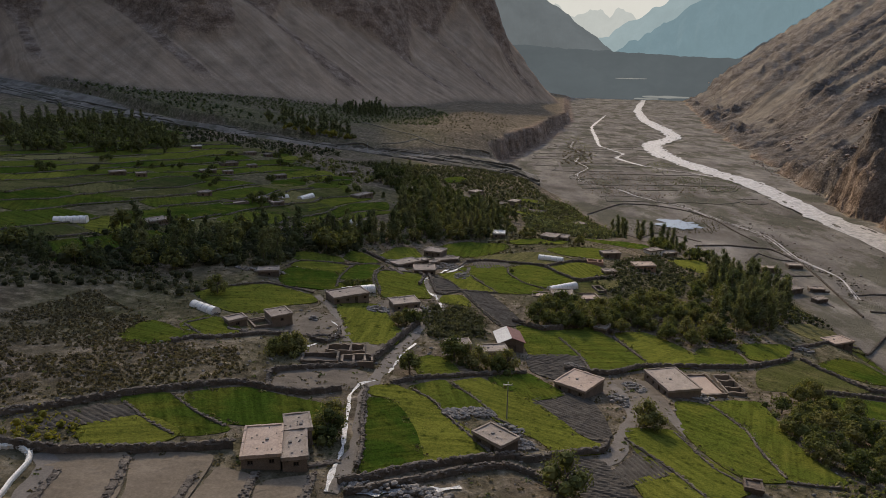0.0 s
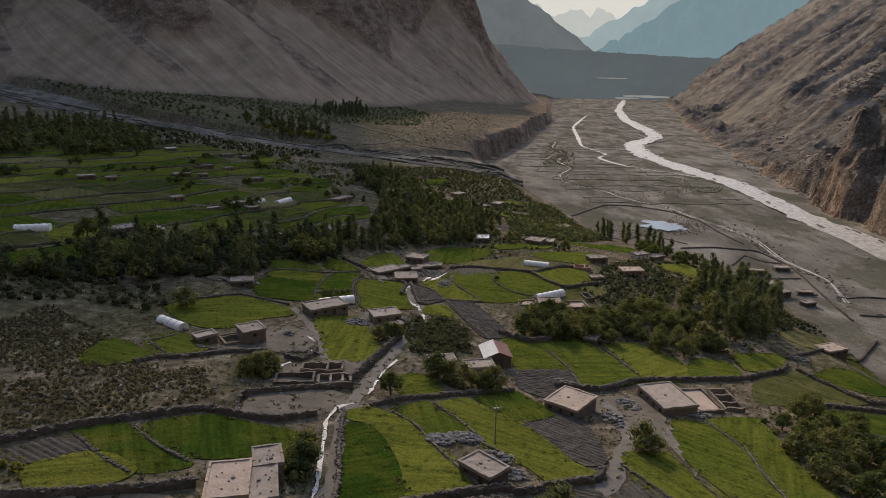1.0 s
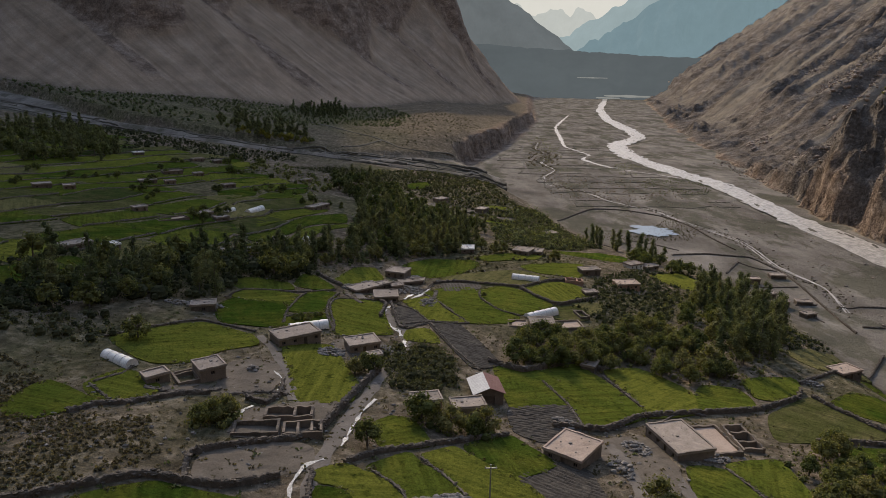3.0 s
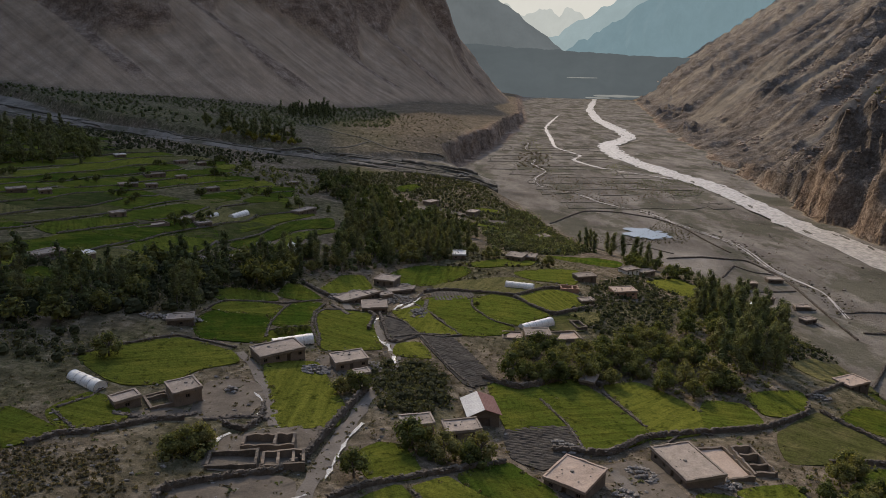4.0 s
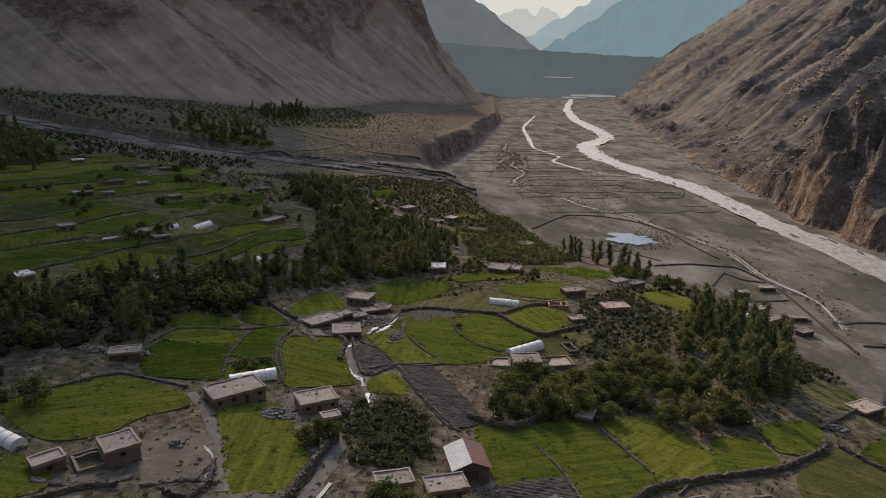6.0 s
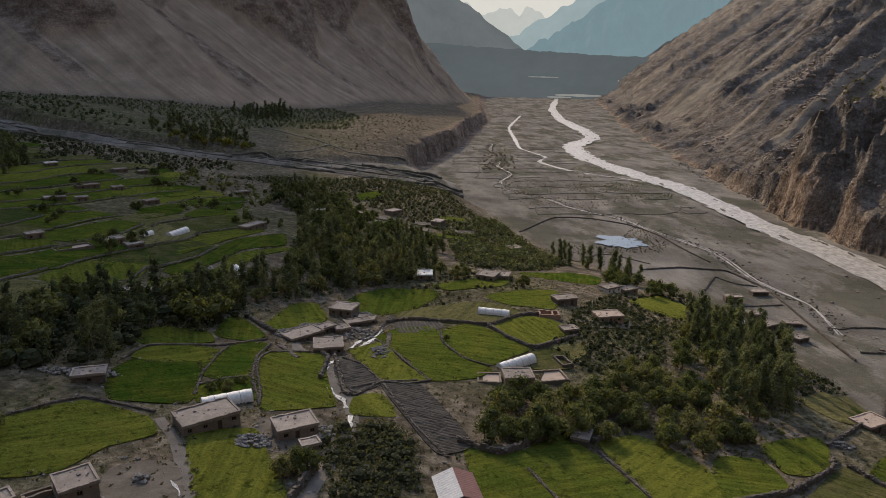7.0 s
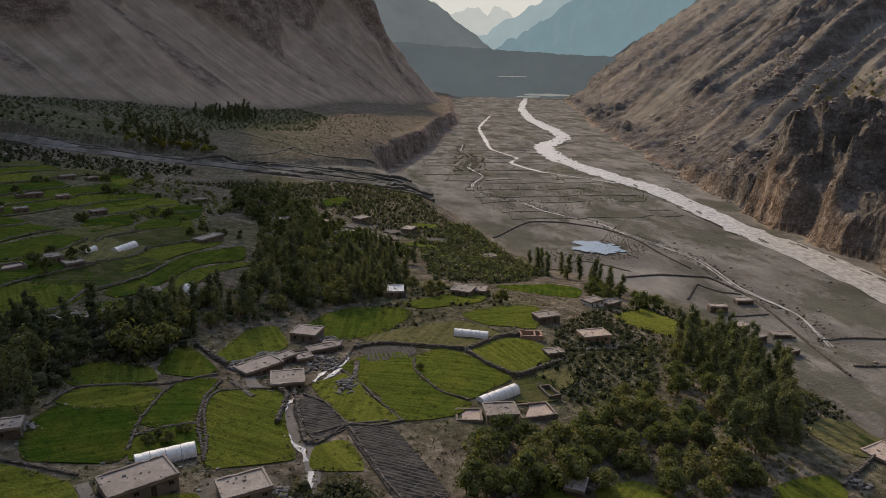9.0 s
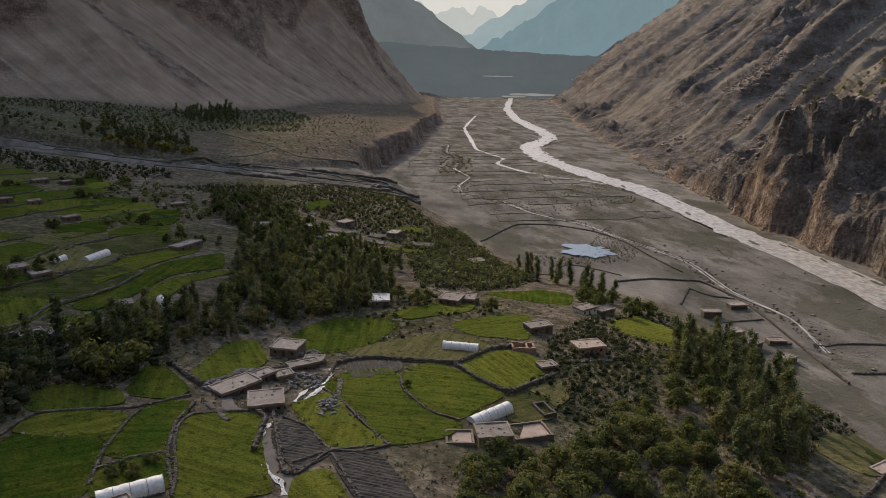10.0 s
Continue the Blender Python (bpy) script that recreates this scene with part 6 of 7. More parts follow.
house(35.3, 146.2, 3.4, 2.6, 61, 1.36, "small stone hut at a wall's corner", ROOF, STONE, 66, 0, 1)
house(39.7, 78.9, 2.0, 2.2, -18, 0.75, "tiny open stone hut in a green field", WOOD, STONE, 67, 0, 0, 0.3)
house(-40.1, 156.2, 4.6, 3.0, 12, 1.36, "low pale-roofed hut by the dark wood", ROOF, STONE, 68, 0, 1)
for k, (hx, hy) in enumerate(((-14, 327), (0, 330), (8, 314), (16, 351), (-3, 306), (35, 345))):
    house(hx, hy, 6.0, 4.5, 15 + 9 * k, 2.2, "pale flat-roofed house among scrub and poplars", ROOF, MUD, 70 + k, 0, 2)

# ---- growing tunnels ----
tunnel(-18.8, 150.9, 7.4, 2.6, 1.5, 20, "white polythene growing tunnel behind a long house", 1)
tunnel(-45.1, 127.0, 6.8, 2.2, 1.35, -36, "ribbed white polythene tunnel in a shaded field", 2)
tunnel(30.9, 173.5, 8.6, 2.4, 1.6, 30, "smooth white polythene tunnel beside a house", 3)
tunnel(32.3, 203.8, 7.4, 2.4, 1.4, -22, "low white polythene tunnel in a grass strip", 4)
tunnel(-51.2, 258.4, 8.0, 2.6, 1.6, 66, "white polythene tunnel on the upper terraces", 5)
tunnel(-58.0, 252.1, 4.6, 1.8, 1.4, 70, "short white polythene tunnel on the upper terraces", 6)
tunnel(-96.8, 179.2, 8.0, 3.0, 1.8, 12, "long white polythene tunnel in shaded fields", 7)
tunnel(112.0, 235.2, 9.0, 2.2, 1.4, 46, "slatted pale growing tunnel at the flat's edge", 8)
tunnel(-29.2, 227.7, 5.0, 2.4, 2.0, -60, "white polythene tunnel among dark poplars", 9)

# ---- stones, poles, kerb ----
for k, (hx, hy, hw, hd, n) in enumerate(((2.2, 91, 4, 3, 90), (5.6, 92.2, 5, 3, 120), (10.2, 83.6, 5, 3, 90), (44.4, 110.6, 5, 2.4, 80), (33.5, 112, 4, 5, 60), (-4.5, 68, 12, 3, 110), (9, 87.5, 6, 3, 60), (-13.2, 138.2, 5, 4, 110), (-4.0, 141.5, 3, 4, 60), (-42, 158, 12, 3, 140), (29, 104.5, 3, 6, 50), (2, 205, 4, 5, 50), (1, 190, 7, 9, 110), (-9, 193, 5, 5, 60), (5, 178, 4, 8, 60), (-14, 186, 4, 6, 50), (24, 118, 4, 4, 50), (-24.6, 127.5, 2.2, 1.8, 40), (82, 149, 4, 3, 30))):
    stone_heap(hx, hy, hw, hd, n, 200 + k)
for k, line in enumerate(([(-34, 68.5), (-33, 64), (-32, 56)], [(-26, 66), (-26, 58)], [(-20, 68), (-20, 60)], [(-39, 64), (-38.5, 56)], [(-14, 69.5), (-14, 62)], [(-15, 71), (-11.6, 73)], [(-13, 82), (-16.5, 81)], [(-15, 187), (-9, 195), (-1, 199.5)], [(3.5, 174), (6.5, 182), (7.5, 191)], [(-14, 178), (-10, 171)], [(-3, 183), (-1, 187.5)], [(-26, 117.5), (-21, 119), (-17.5, 118.5)], [(-38, 118), (-33, 117.5), (-27.5, 119.5)])):
    stone_wall(line, 0.35, 1.0, 300 + k, "rough line of loose field stones")
kerb = Shape()
line = smooth_line([(-50, 65), (-46.5, 67), (-45, 67.5), (-43.2, 66.4), (-42.4, 64.5), (-42, 61), (-41.5, 58.5), (-41, 54)], 0.5)
for (ax, ay), (bx, by) in zip(line, line[1:]):
    z = ground_z((ax + bx) / 2, (ay + by) / 2)
    kerb.rod((ax, ay, z + 0.35), (bx, by, z + 0.35), 0.2, 0.2, 6)
    kerb.box(min(ax, bx) - 0.1, min(ay, by) - 0.1, z - 0.4, max(ax, bx) + 0.1, max(ay, by) + 0.1, z + 0.35)
tagged(part("low_wall", kerb, PLASTIC), "low whitewashed wall at the track's edge", "wall")
for px, py in ((9.5, 91.5), (-51, 470), (-15.5, 500)):
    pole(px, py, 5.8 if py < 200 else 8.5)

# ---- trees ----
PLOTS.append([(-106, 158), (-86, 158), (-86, 184), (-106, 184)])
rng = random.Random(21)
POPLARS = [poplar(k, hh) for k, hh in ((1, 11), (2, 13), (3, 14), (4, 10), (5, 12))]
ROUNDS = [round_tree(10 + k, hh) for k, hh in enumerate((4.2, 5.0, 5.6, 4.6, 3.8))]
# Yellow leaf colour paints sunlight into the crowns beside the wash.
SUNLIT_YELLOW = [round_tree(30, 5.0, LEAF_YELLOW, 0.5), round_tree(31, 4.2, LEAF_YELLOW, 0.5)]
FAR_POPLARS = [poplar(k, hh, 0.35) for k, hh in ((41, 11), (42, 13), (43, 14), (44, 10))]
FAR_ROUNDS = [round_tree(50 + k, hh, None, 0.35) for k, hh in enumerate((4.2, 5.0, 5.6))]
OPEN = [[(-2, 150), (8, 150), (8, 200), (-8, 200)], [(24, 160), (41, 160), (41, 178), (24, 178)]]
AREA_ORCHARD = [(21, 158), (26, 159), (40, 163), (51.5, 175), (62, 178.5), (66, 170), (64, 146), (51, 144), (31.5, 144.5), (19, 142.5)]
AREA_POPLAR_R = [(76, 204), (86, 217), (100, 224), (106, 214), (98, 190), (89, 173), (80, 159), (68, 155), (66, 166), (78, 188)]
AREA_WOOD_L = [(-110, 165), (-80, 190), (-60, 196), (-35.5, 208), (-24.5, 207), (-19, 195), (-28, 185), (-41, 178), (-45, 160), (-56, 146), (-80, 138), (-110, 140)]
AREA_WOOD_M = [(-20, 262.5), (-7, 290), (13.5, 270.5), (24, 258), (22, 239), (14, 232.5), (1, 226), (-10.5, 215), (-21, 206), (-31.5, 196), (-36, 207), (-26.5, 222), (-17, 238)]
AREA_POPLAR_M = [(-38, 370), (-25, 400), (4.5, 340), (24, 306), (31, 278.5), (13, 262), (-4, 270), (-16, 300), (-30, 335)]
plant(POPLARS, scatter(AREA_POPLAR_R, 4.8, rng, PLOTS, 62), "tall grey-green poplar in a riverside grove", "tree", "riverside poplars", rng, 0.5, 0.92)
stand(FAR_POPLARS, scatter(AREA_WOOD_L, 6.8, rng, PLOTS, 60), "dark poplars in a shaded village wood", rng, 0.42, 0.75)
plant(POPLARS, scatter(AREA_WOOD_M, 5.2, rng, PLOTS, 75), "dark green poplar beside the hamlet", "tree", "hamlet poplars", rng, 0.55, 0.9)
stand(FAR_POPLARS, scatter(AREA_POPLAR_M, 8.5, rng, PLOTS, 45), "green poplars along the terrace edge", rng, 0.42, 0.72)
plant(ROUNDS, scatter(AREA_WOOD_M, 7.0, rng, PLOTS, 45), "dark round tree among hamlet poplars", "tree", "hamlet trees", rng, 0.9, 1.5)
stand(FAR_ROUNDS, scatter(AREA_POPLAR_M, 9.0, rng, PLOTS, 50), "round green trees along the terrace edge", rng, 0.9, 1.5)
stand(FAR_ROUNDS, scatter(AREA_WOOD_L, 9.0, rng, PLOTS, 50), "dark round trees in a shaded wood", rng, 0.9, 1.5)
plant(ROUNDS, scatter(AREA_ORCHARD, 4.1, rng, PLOTS + OPEN, 95), "leafy green orchard tree in an apricot grove", "tree", "orchard trees", rng, 0.7, 1.2)
plant(ROUNDS, scatter([(66, 176), (76, 200), (98, 216), (96, 190), (84, 168), (70, 152)], 7, rng, PLOTS, 22), "round green tree under poplars", "tree", "riverside trees", rng, 0.7, 1.2)
plant(ROUNDS, scatter([(49, 92), (57, 112), (66, 122), (73, 118), (73, 102), (60, 80), (54, 81)], 4.2, rng, PLOTS, 40), "green bushy tree on the terrace slope", "tree", "slope trees", rng, 0.6, 1.1)
plant(ROUNDS, [(-14, 81), (-13.8, 79), (30.5, 95), (31.5, 93.5), (14.5, 72), (-25.5, 108), (-26.8, 106.5), (-24, 109.5), (-7.0, 131), (-8.5, 129.5), (-5.5, 130.5), (4.4, 112.6), (6.4, 111.2), (9.5, 110.4), (2.2, 113.5), (11.2, 112), (-5, 104.5), (63, 107.5), (-46, 137.5), (14, 236), (28, 236), (31, 239), (46, 232), (24, 241), (72, 112)], "dense green tree beside village houses", "tree", "village trees", rng, 0.75, 1.15)
plant(ROUNDS, [(-21, 157), (-18.5, 158.5), (-17.4, 158.2), (-19.5, 155.4), (-21.6, 155), (-22.4, 156), (19, 186)], "small young fruit tree in a grass plot", "tree", "young fruit trees", rng, 0.28, 0.42)
stand(FAR_ROUNDS, scatter([(79, 269), (90.5, 262), (98, 244), (93, 226.5), (82, 223.5), (75.5, 242.5)], 6.5, rng, PLOTS, 40), "round trees at the foot of the terraces", rng, 0.7, 1.2)
plant(POPLARS, scatter([(72, 310), (84, 292), (92, 270), (96, 250), (86, 262), (70, 296)], 5.5, rng, PLOTS, 30), "slim poplar in a row by the gravel flat", "tree", "edge poplars", rng, 0.45, 0.8)
stand(FAR_ROUNDS, [(q[0] + rng.uniform(-6, 6), q[1] + rng.uniform(-6, 6)) for q in ((-63, 246), (-60, 233), (-92, 270), (-86, 262), (-118, 308), (-124, 296), (-86, 380), (-150, 258), (-104, 334), (-98, 300), (-72, 290), (-80, 350), (-112, 360), (-92, 400), (-78, 396), (-34, 285), (-30, 292), (-52, 318), (-128, 268), (-140, 300)) for _ in range(3)], "dark trees beside houses on the upper terraces", rng, 0.4, 0.85)
stand(FAR_POPLARS, scatter([(-186, 300), (-222, 356), (-236, 414), (-215, 462), (-182, 450), (-140, 376), (-134, 345), (-160, 316)], 7.5, rng, (), 110), "dark poplars in a shaded wood above the terraces", rng, 0.55, 1.0)
stand(FAR_ROUNDS, scatter([(-186, 300), (-222, 356), (-236, 414), (-215, 462), (-182, 450), (-140, 376), (-134, 345), (-160, 316)], 9, rng, (), 60), "dark round trees in the wood above the terraces", rng, 1.0, 1.7)
stand(FAR_ROUNDS + FAR_ROUNDS + FAR_POPLARS, scatter([(-150, 575), (-128, 528), (-108, 520), (-76, 516), (-60, 526), (-74, 560), (-124, 590)], 8.5, rng, (), 70), "rounded green trees on the fan behind the wash", rng, 0.7, 1.35)
stand(SUNLIT_YELLOW, scatter([(-128, 524), (-102, 518), (-74, 513), (-62, 520), (-80, 530), (-112, 532)], 7, rng, (), 26), "round trees on the bank of the wash with sunlit yellow painted in", rng, 0.8, 1.4)
stand(FAR_POPLARS, scatter([(-112, 700), (-100, 745), (-76, 800), (-60, 790), (-66, 720), (-84, 690)], 8.5, rng, (), 75), "bright green poplars in a grove below the scree", rng, 0.7, 1.15)
plant(POPLARS, scatter([(-105, 165), (-75, 165), (-40, 185), (-24, 178), (-30, 168), (-60, 150), (-100, 145)], 8.5, rng, PLOTS, 45), "tall dark poplar at the edge of a shaded wood", "tree", "wood edge poplars", rng, 0.6, 0.95)
for src in POPLARS + ROUNDS + SUNLIT_YELLOW + FAR_POPLARS + FAR_ROUNDS:
    for o in [*src.children_recursive, src]:
        bpy.data.objects.remove(o)

# ---- scrub and far woods ----
scrub(scatter([(-20, 560), (-60, 600), (-10, 660), (5, 800), (30, 880), (70, 860), (80, 760), (44, 620), (20, 580)], 6.5, rng, (), 900), 0.9, LEAF_SCRUB, "thin dry scrub on the fan above the bluff", rng, "shrubs", 6, 0.35, "far_scrub")
scrub(scatter([(18, 142), (37, 143), (50, 142), (66, 144), (80, 160), (100, 178), (108, 205), (100, 224), (72, 206), (62, 182), (50, 177), (42, 166), (22, 160)], 2.3, rng, PLOTS + OPEN, 750), 0.7, LEAF_ROUND, "leafy undergrowth through orchard and grove", rng, blades=22, spread=0.22)
scrub(scatter([(-16, 80), (-12.8, 84), (-12.8, 77), (-15.5, 77)], 1.1, rng, (), 14), 1.1, LEAF_ROUND, "dense dark bush beside the channel", rng, blades=34, spread=0.2)
scrub(scatter([(-28, 105), (-22.5, 106), (-22.5, 111), (-28, 110)], 1.2, rng, (), 20), 1.3, LEAF_ROUND, "dense dark bush below the tower house", rng, blades=34, spread=0.2)
scrub(scatter([(0, 110), (12, 108.5), (12.5, 113.5), (0, 115)], 1.5, rng, PLOTS, 30), 1.1, LEAF_ROUND, "dense green bushes before the shed", rng, blades=30, spread=0.2)
scrub(scatter([(-4.5, 141), (0, 144), (5.5, 144), (9, 137), (8.5, 127), (2.5, 124), (-2.5, 125)], 1.15, rng, PLOTS), 1.25, LEAF_THORN, "dense thicket of dull green thorny scrub", rng, blades=26, spread=0.2)
scrub([p for p in scatter([(-72, 107), (-68, 130), (-52, 118), (-52, 104), (-34, 108), (-28.5, 97), (-36.5, 88.5), (-54, 76)], 0.8, rng, PLOTS, 5200) if fbm(np.array(p[0] / 5), np.array(p[1] / 5), 3, 99) > -0.6], 0.34, LEAF_SCRUB, "dull dry scrub on waste ground", rng, blades=9, spread=0.4)
scrub(scatter([(40, 182), (53.5, 211), (70, 230), (74, 205), (64, 180), (44, 172)], 1.45, rng, PLOTS, 1300), 1.0, LEAF_THORN, "brown-green scrub between fields and poplars", rng, blades=12)
scrub(scatter([(62, 205), (70, 232), (100, 250), (118, 240), (112, 205), (104, 175), (92, 160), (84, 168)], 2.0, rng, PLOTS, 1200), 1.0, LEAF_THORN, "olive scrub on the riverside slope", rng, blades=12)
scrub(scatter([(31, 254), (50, 257), (76, 284), (74, 314), (70, 400), (37, 330)], 1.8, rng, PLOTS, 2200), 1.05, LEAF_THORN, "dark low scrub on the terrace edge", rng, blades=12)
scrub(scatter([(31, 254), (50, 257), (76, 284), (74, 314), (70, 400), (37, 330)], 5.5, rng, PLOTS, 200), 2.1, LEAF_POPLAR, "dark bushes on the terrace edge", rng, blades=26, spread=0.25)
scrub(scatter([(-60, 400), (-27, 419), (18, 455), (48, 440), (60, 380), (40, 330), (23, 340), (-4, 372)], 2.3, rng, PLOTS, 2600), 1.3, LEAF_THORN, "dark scrub before the dry wash", rng, blades=9)
scrub(scatter([(10, 206), (30, 216), (22, 226), (40, 222), (52, 232), (40, 250), (22, 240), (14, 226)], 2.4, rng, PLOTS, 300), 0.8, LEAF_SCRUB, "hedge-like scrub between far fields", rng, blades=10)
for area in ([(-62, 198), (-25, 205), (-20, 190), (-45, 160), (-62, 150)], [(-110, 170), (-62, 198), (-62, 150), (-62, 144), (-110, 140)]):
    scrub(scatter(area, 2.3, rng, PLOTS, 700), 2.4, LEAF_THORN, "dark undergrowth of a shaded wood", rng, blades=30, spread=0.24)
scrub(scatter([(-125, 150), (-60, 148), (-48, 142), (-52, 132), (-66, 134), (-80, 122), (-110, 108), (-125, 110)], 2.2, rng, PLOTS, 900), 1.5, LEAF_THORN, "dark bushes below a shaded wood", rng, blades=20, spread=0.24)
scrub(scatter(AREA_WOOD_M, 2.8, rng, PLOTS, 500), 1.4, LEAF_POPLAR, "dark undergrowth below poplars", rng, blades=20)
scrub(scatter(AREA_POPLAR_M, 4.2, rng, PLOTS, 500), 1.6, LEAF_ROUND, "leafy undergrowth along the terrace edge", rng, blades=10)
scrub(scatter([(48, 88), (56, 112), (66, 122), (76, 118), (76, 100), (62, 76), (52, 78)], 2.2, rng, PLOTS, 300), 1.0, LEAF_ROUND, "green brush on the terrace slope", rng, blades=12)
scrub(scatter([(-48, 74), (-44, 78), (-40, 72), (-42, 68.5), (-49, 68.5)], 1.3, rng, PLOTS, 60), 0.8, LEAF_YELLOW, "yellow-green bushes by the field wall", rng, blades=14)
scrub(scatter([(-420, 790), (-240, 670), (-141, 560), (-149, 527), (-224, 570), (-373, 720)], 7, rng, (), 500), 2.2, LEAF_POPLAR, "far trees along the upper wash", rng, "trees", 14, 0.3, "far_wood")
scrub(scatter([(-270, 700), (-170, 800), (-110, 880), (-60, 930), (-20, 880), (5, 790), (-10, 660), (-60, 670), (-90, 620), (-160, 620)], 4.6, rng, (), 2600), 1.7, LEAF_POPLAR, "far dark scrub on the fan behind the wash", rng, "trees", 7, 0.35, "far_wood")
scrub(scatter([(285, 394), (300, 400), (345, 470), (345, 545), (315, 488)], 5, rng, (), 260), 1.9, LEAF_ROUND, "green shrubs high on the scree slope", rng, "shrubs", 14, 0.32, "far_scrub")
scrub(scatter([(90, 330), (130, 330), (140, 345), (140, 390), (128, 365), (106, 340), (92, 345)], 1.8, rng, (), 380), 0.4, LEAF_SCRUB, "dark marsh tufts round the pond", rng, "shrubs", 8, 0.35, "far_scrub")
scrub(scatter([(90, 440), (150, 430), (190, 470), (170, 520), (110, 560), (95, 500)], 4.2, rng, (), 500), 0.45, LEAF_SCRUB, "dark tufts on the gravel flat", rng, "shrubs", 8, 0.35, "far_scrub")
scrub(scatter([(95, 600), (125, 590), (145, 700), (130, 760)], 5, rng, (), 140), 1.1, LEAF_SCRUB, "dark shrubs along a braid", rng, "shrubs", 8, 0.35, "far_scrub")

scrub(scatter([(-60, 300), (-40, 300), (-30, 350), (-60, 400), (-95, 410)], 5, rng, PLOTS, 120), 2.0, LEAF_ROUND, "green trees at the end of the terraces", rng, "trees", 20, 0.25, "far_wood")

scrub(EDGES, 0.62, LEAF_THORN, "dark bushes along upper terrace edges", rng, "shrubs", 9, 0.4, "hedge")
scrub(scatter([(-112, 376), (-62, 425), (-66, 446), (-122, 452), (-190, 490), (-215, 462), (-182, 450), (-140, 380)], 3.4, rng, PLOTS, 1000), 1.5, LEAF_THORN, "dark scrub between upper terraces and the wash", rng, "shrubs", 10, 0.35, "far_scrub")
VILLAGE = [(-60, 60), (-56, 100), (-60, 140), (-40, 175), (-30, 215), (0, 235), (50, 260), (74, 240), (100, 200), (96, 150), (80, 110), (60, 70), (20, 60)]
weeds(scatter(VILLAGE, 1.4, rng, PLOTS, 8000), 0.20, LEAF_SCRUB, "dry grass tufts on village ground", rng)
weeds(BORDERS[::2], 0.24, LEAF_POPLAR, "ragged green fringe along field edges", rng)
weeds(BORDERS[1::2], 0.22, LEAF_SCRUB, "dry grass fringe along field edges", rng)
weeds(scatter(VILLAGE, 3.0, rng, PLOTS, 1500), 0.22, LEAF_POPLAR, "green herbs along walls and lanes", rng)

# ---- bunds and boulders on the flat ----
k = 0
for row in range(15):
    y0 = 408 + 25 * row + rng.uniform(-5, 5)
    for col in range(4):
        x0 = float(np.interp(y0, BANK_Y, BANK_X)) + 22 + col * 27 + rng.uniform(-5, 5)
        far = float(np.interp(y0, [p[1] for p in RIVER_MID], [p[0] for p in RIVER_MID])) - 22
        if x0 > far or rng.random() < 0.22:
            continue
        across = [(x0, y0), (x0 + 13, y0 + rng.uniform(-2, 5)), (min(far, x0 + 27), y0 + rng.uniform(-3, 7))]
        along = [(x0, y0), (x0 + rng.uniform(1, 5), y0 + 12), (x0 + rng.uniform(3, 9), y0 + 24)]
        for line in (across, along) if rng.random() < 0.6 else (across,):
            k += 1
            tagged(part("earth_bund", wall_shape(line, 0.3, 0.9, 500 + k, 2.2), BUND), "low dark earth bund on the gravel flat", "bund", "flood bunds")
for area, n in (([(160, 500), (200, 575), (222, 540), (200, 470), (156, 436)], 700), ([(160, 583), (185, 625), (204, 605), (168, 532)], 350), ([(100, 560), (122, 565), (160, 760), (168, 900), (146, 900), (118, 640)], 600)):
    spots = [p for p in scatter(area, 1.9, rng, (), 4 * n) if fbm(np.array(p[0] / 9), np.array(p[1] / 16), 3, 97) > 0.05][:n]
    scrub(spots, 0.36, LEAF_POPLAR, "dark olive marsh growth on the wet flat", rng, "shrubs", 6, 0.4, "far_scrub")
for line, lab in (([(-85, 660), (-46, 620), (-6, 560), (36, 580)], "dark worn track across the fan"), ([(-46, 529), (-32, 550), (-20, 576)], "dark worn track up from the wash")):
    tagged(part("earth_bank", wall_shape(line, 0.45, 2.0, 820 + len(lab), 2.4), BUND), lab, "bank", "wash banks")
for line in ([(84, 736), (125, 789), (109, 706), (81, 700), (84, 736)], [(111, 721), (100, 630), (92, 542)]):
    tagged(part("road", ribbon(line, 1.3, 0.12, 2.0, 3, 0.5, 3), ROADDUST), "pale dusty track on the gravel flat", "track", kind="structure")
stones(scatter([(222, 330), (240, 330), (262, 480), (286, 640), (270, 640), (244, 470)], 3.2, rng, (), 900), 0.2, 1.3, CLIFFROCK, "boulders at the foot of river cliffs", rng)
stones(scatter([(238, 300), (275, 300), (290, 400), (250, 400)], 2.2, rng, (), 700), 0.15, 0.8, CLIFFROCK, "pale rockfall on the scree above cliffs", rng)
crag_spots = [p for p in scatter([(236, 290), (262, 290), (330, 330), (420, 560), (520, 900), (440, 900), (330, 700), (262, 480)], 3.4, rng, (), 9000) if vnoise(np.array(p[0] / 34), np.array(p[1] / 50), 67) > 0.1][:2600]
stones(crag_spots, 0.35, 2.6, CLIFFROCK, "angular crags and rockfall on the scree", rng, "rockfall")
stones(scatter([(140, 220), (180, 220), (196, 330), (190, 520), (110, 560), (95, 420), (150, 330)], 6, rng, (), 900), 0.12, 0.7, CLIFFROCK, "stones strewn on the gravel flat", rng)
stones(scatter([(-55, 55), (-55, 70), (-30, 100), (10, 60), (60, 75), (50, 130), (-20, 160), (60, 215), (-30, 215)], 2.2, rng, PLOTS, 2600), 0.06, 0.35, RUBBLE, "loose stones on village ground", rng)
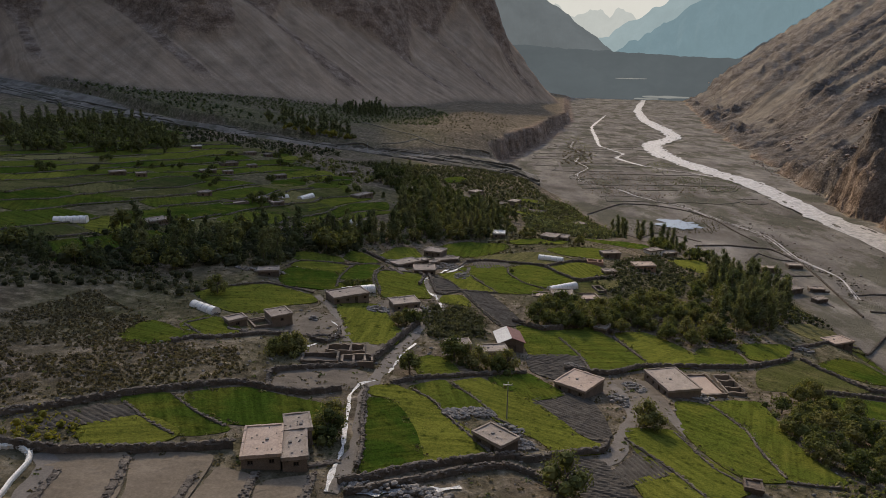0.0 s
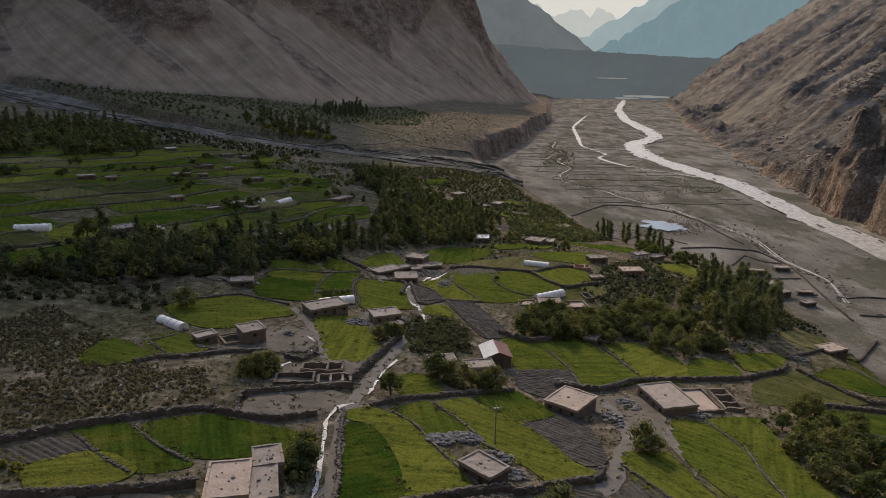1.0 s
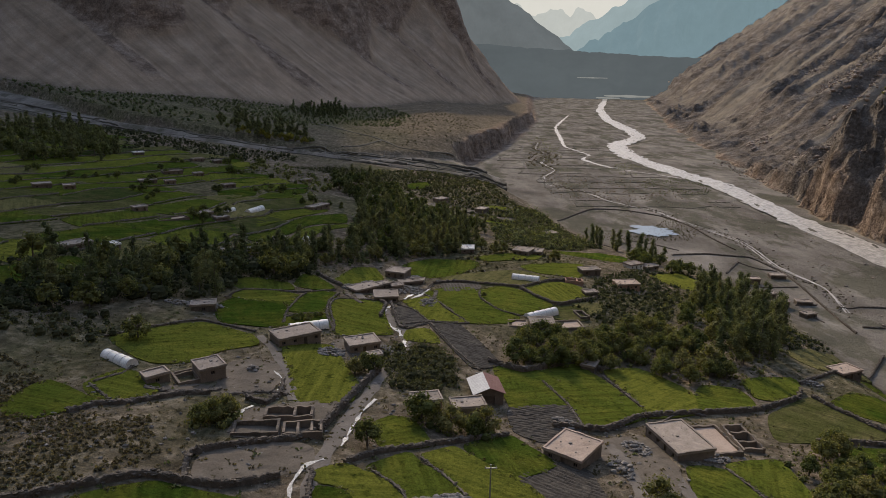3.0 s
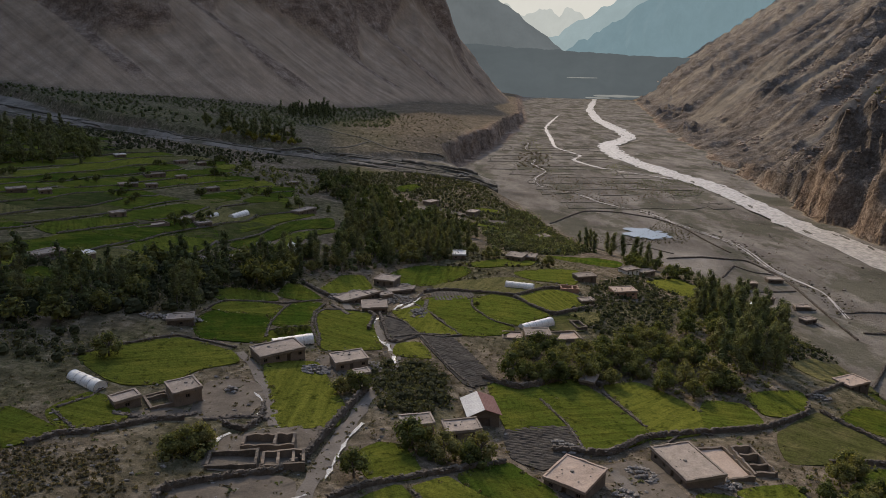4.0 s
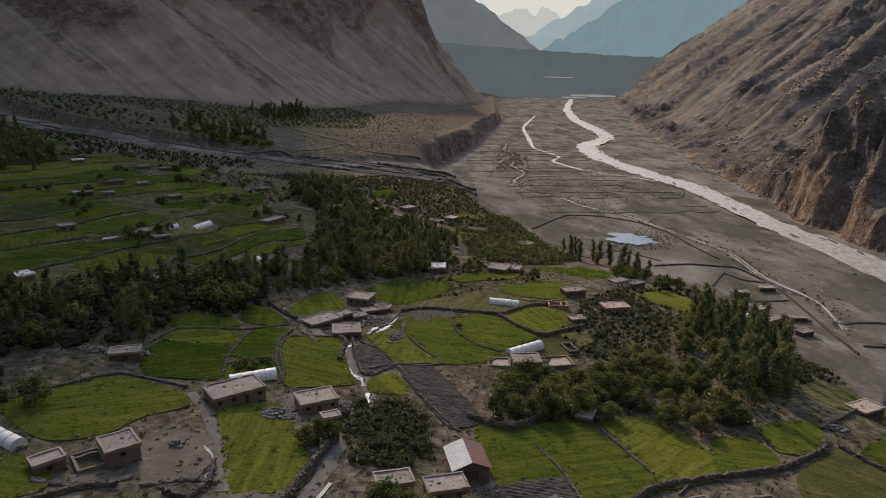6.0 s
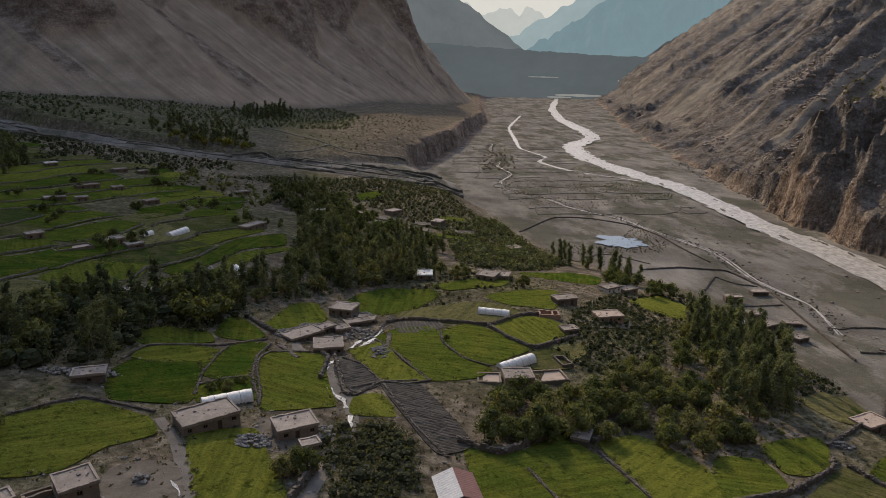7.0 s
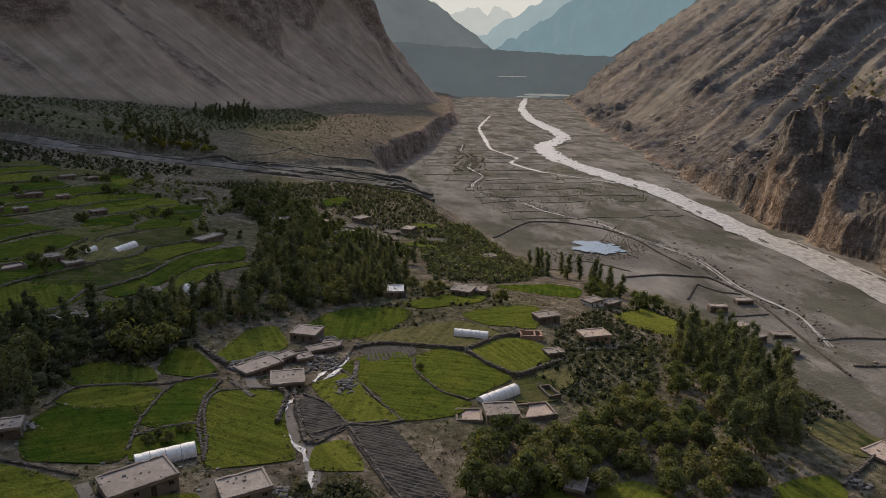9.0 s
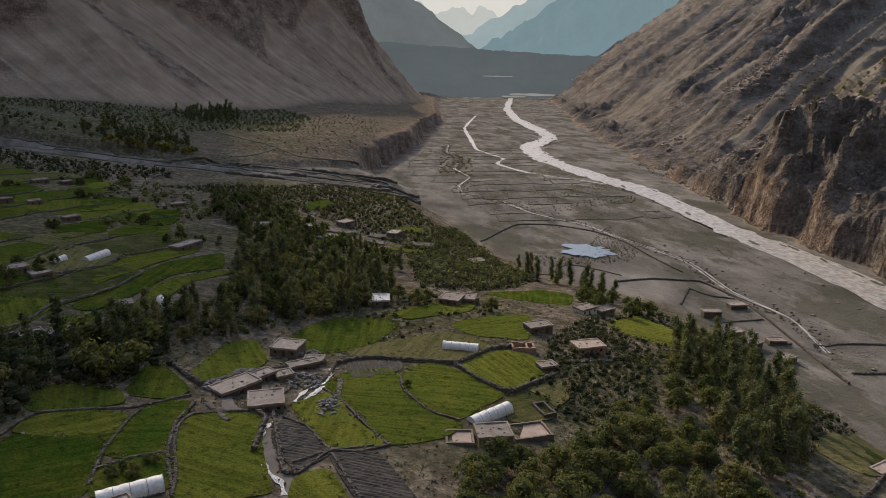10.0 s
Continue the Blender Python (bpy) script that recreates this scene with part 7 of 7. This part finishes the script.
# banks and tracks of the dry wash
for k in range(44):
    a = -430 + 11 * k + rng.uniform(-10, 10)
    f = rng.uniform(0.1, 0.95)
    line = []
    for q in range(4):
        px = a + q * rng.uniform(22, 40)
        lo_y, up_y = float(np.interp(px, WASH_X, WASH_LOW)), float(np.interp(px, WASH_UP_X, WASH_UP))
        if px < 62:
            line.append((px, lo_y + f * (min(up_y, lo_y + 70) - lo_y)))
    if len(line) > 1:
        tagged(part("earth_bank", wall_shape(line, 0.55, 1.5, 700 + k, 2.4), BUND), "low eroded bank along the dry wash", "bank", "wash banks")

for k, line in enumerate(([(-24, 497), (12, 489), (46, 484), (66, 486)], [(-44, 478), (-6, 472), (34, 468), (64, 470)], [(4, 520), (30, 514), (56, 512)], [(-60, 508), (-30, 503), (0, 500)], [(10, 456), (38, 453), (62, 455)])):
    tagged(part("earth_bank", wall_shape(line, 1.7, 3.0, 760 + k, 2.0), BUND), "dark cut bank at the end of the dry wash", "bank", "wash banks")

# dark stones and wet margins and gravel bars along the water
line = smooth_line(BRAID, 1.6)
scrub([(px + rng.uniform(-3.2, 3.2), py + rng.uniform(-1, 1)) for px, py in line for _ in range(2) if rng.random() < 0.8], 0.42, LEAF_SCRUB, "dark wet tufts along a shallow stream", rng, "shrubs", 7, 0.35, "far_scrub")
stones([(px + rng.uniform(-4.5, 4.5), py + rng.uniform(-1, 1)) for px, py in line for _ in range(5)], 0.1, 0.55, STONE, "dark stones along a shallow stream", rng)
bars = Shape()
run = smooth_line(RIVER_MID, 6.0)
for px, py in run:
    if py > 250 and rng.random() < 0.55:
        off = rng.choice((-1, 1)) * rng.uniform(4, 13)
        size, lean = rng.uniform(3, 9), rng.uniform(-0.2, 0.35)
        qx, qy, n = px + off, py + rng.uniform(-3, 3), 18
        z = float(water_z(np.array(qx), np.array(qy)))
        rim = []
        for k in range(n):
            a = 6.283 * k / n
            la, lb = size * math.cos(a) * rng.uniform(0.8, 1.15), size * 0.22 * math.sin(a) * rng.uniform(0.6, 1.3)
            rim.append((qx + lb + lean * la, qy + la, z - 0.15))
        bars.add(rim + [(qx, qy, z + 0.25)], [(k, (k + 1) % n, n) for k in range(n)])
tagged(part("gravel_bars", bars, BUND), "low gravel bars in the silty river", "gravel", kind="stuff")

# ---- from plan units to metres ----
for me in bpy.data.meshes:
    me.transform(Matrix.Scale(PLAN, 4))
for ob in bpy.data.objects:
    if ob.type in {"MESH", "EMPTY"} and ob.parent is None:
        ob.location = ob.location * PLAN
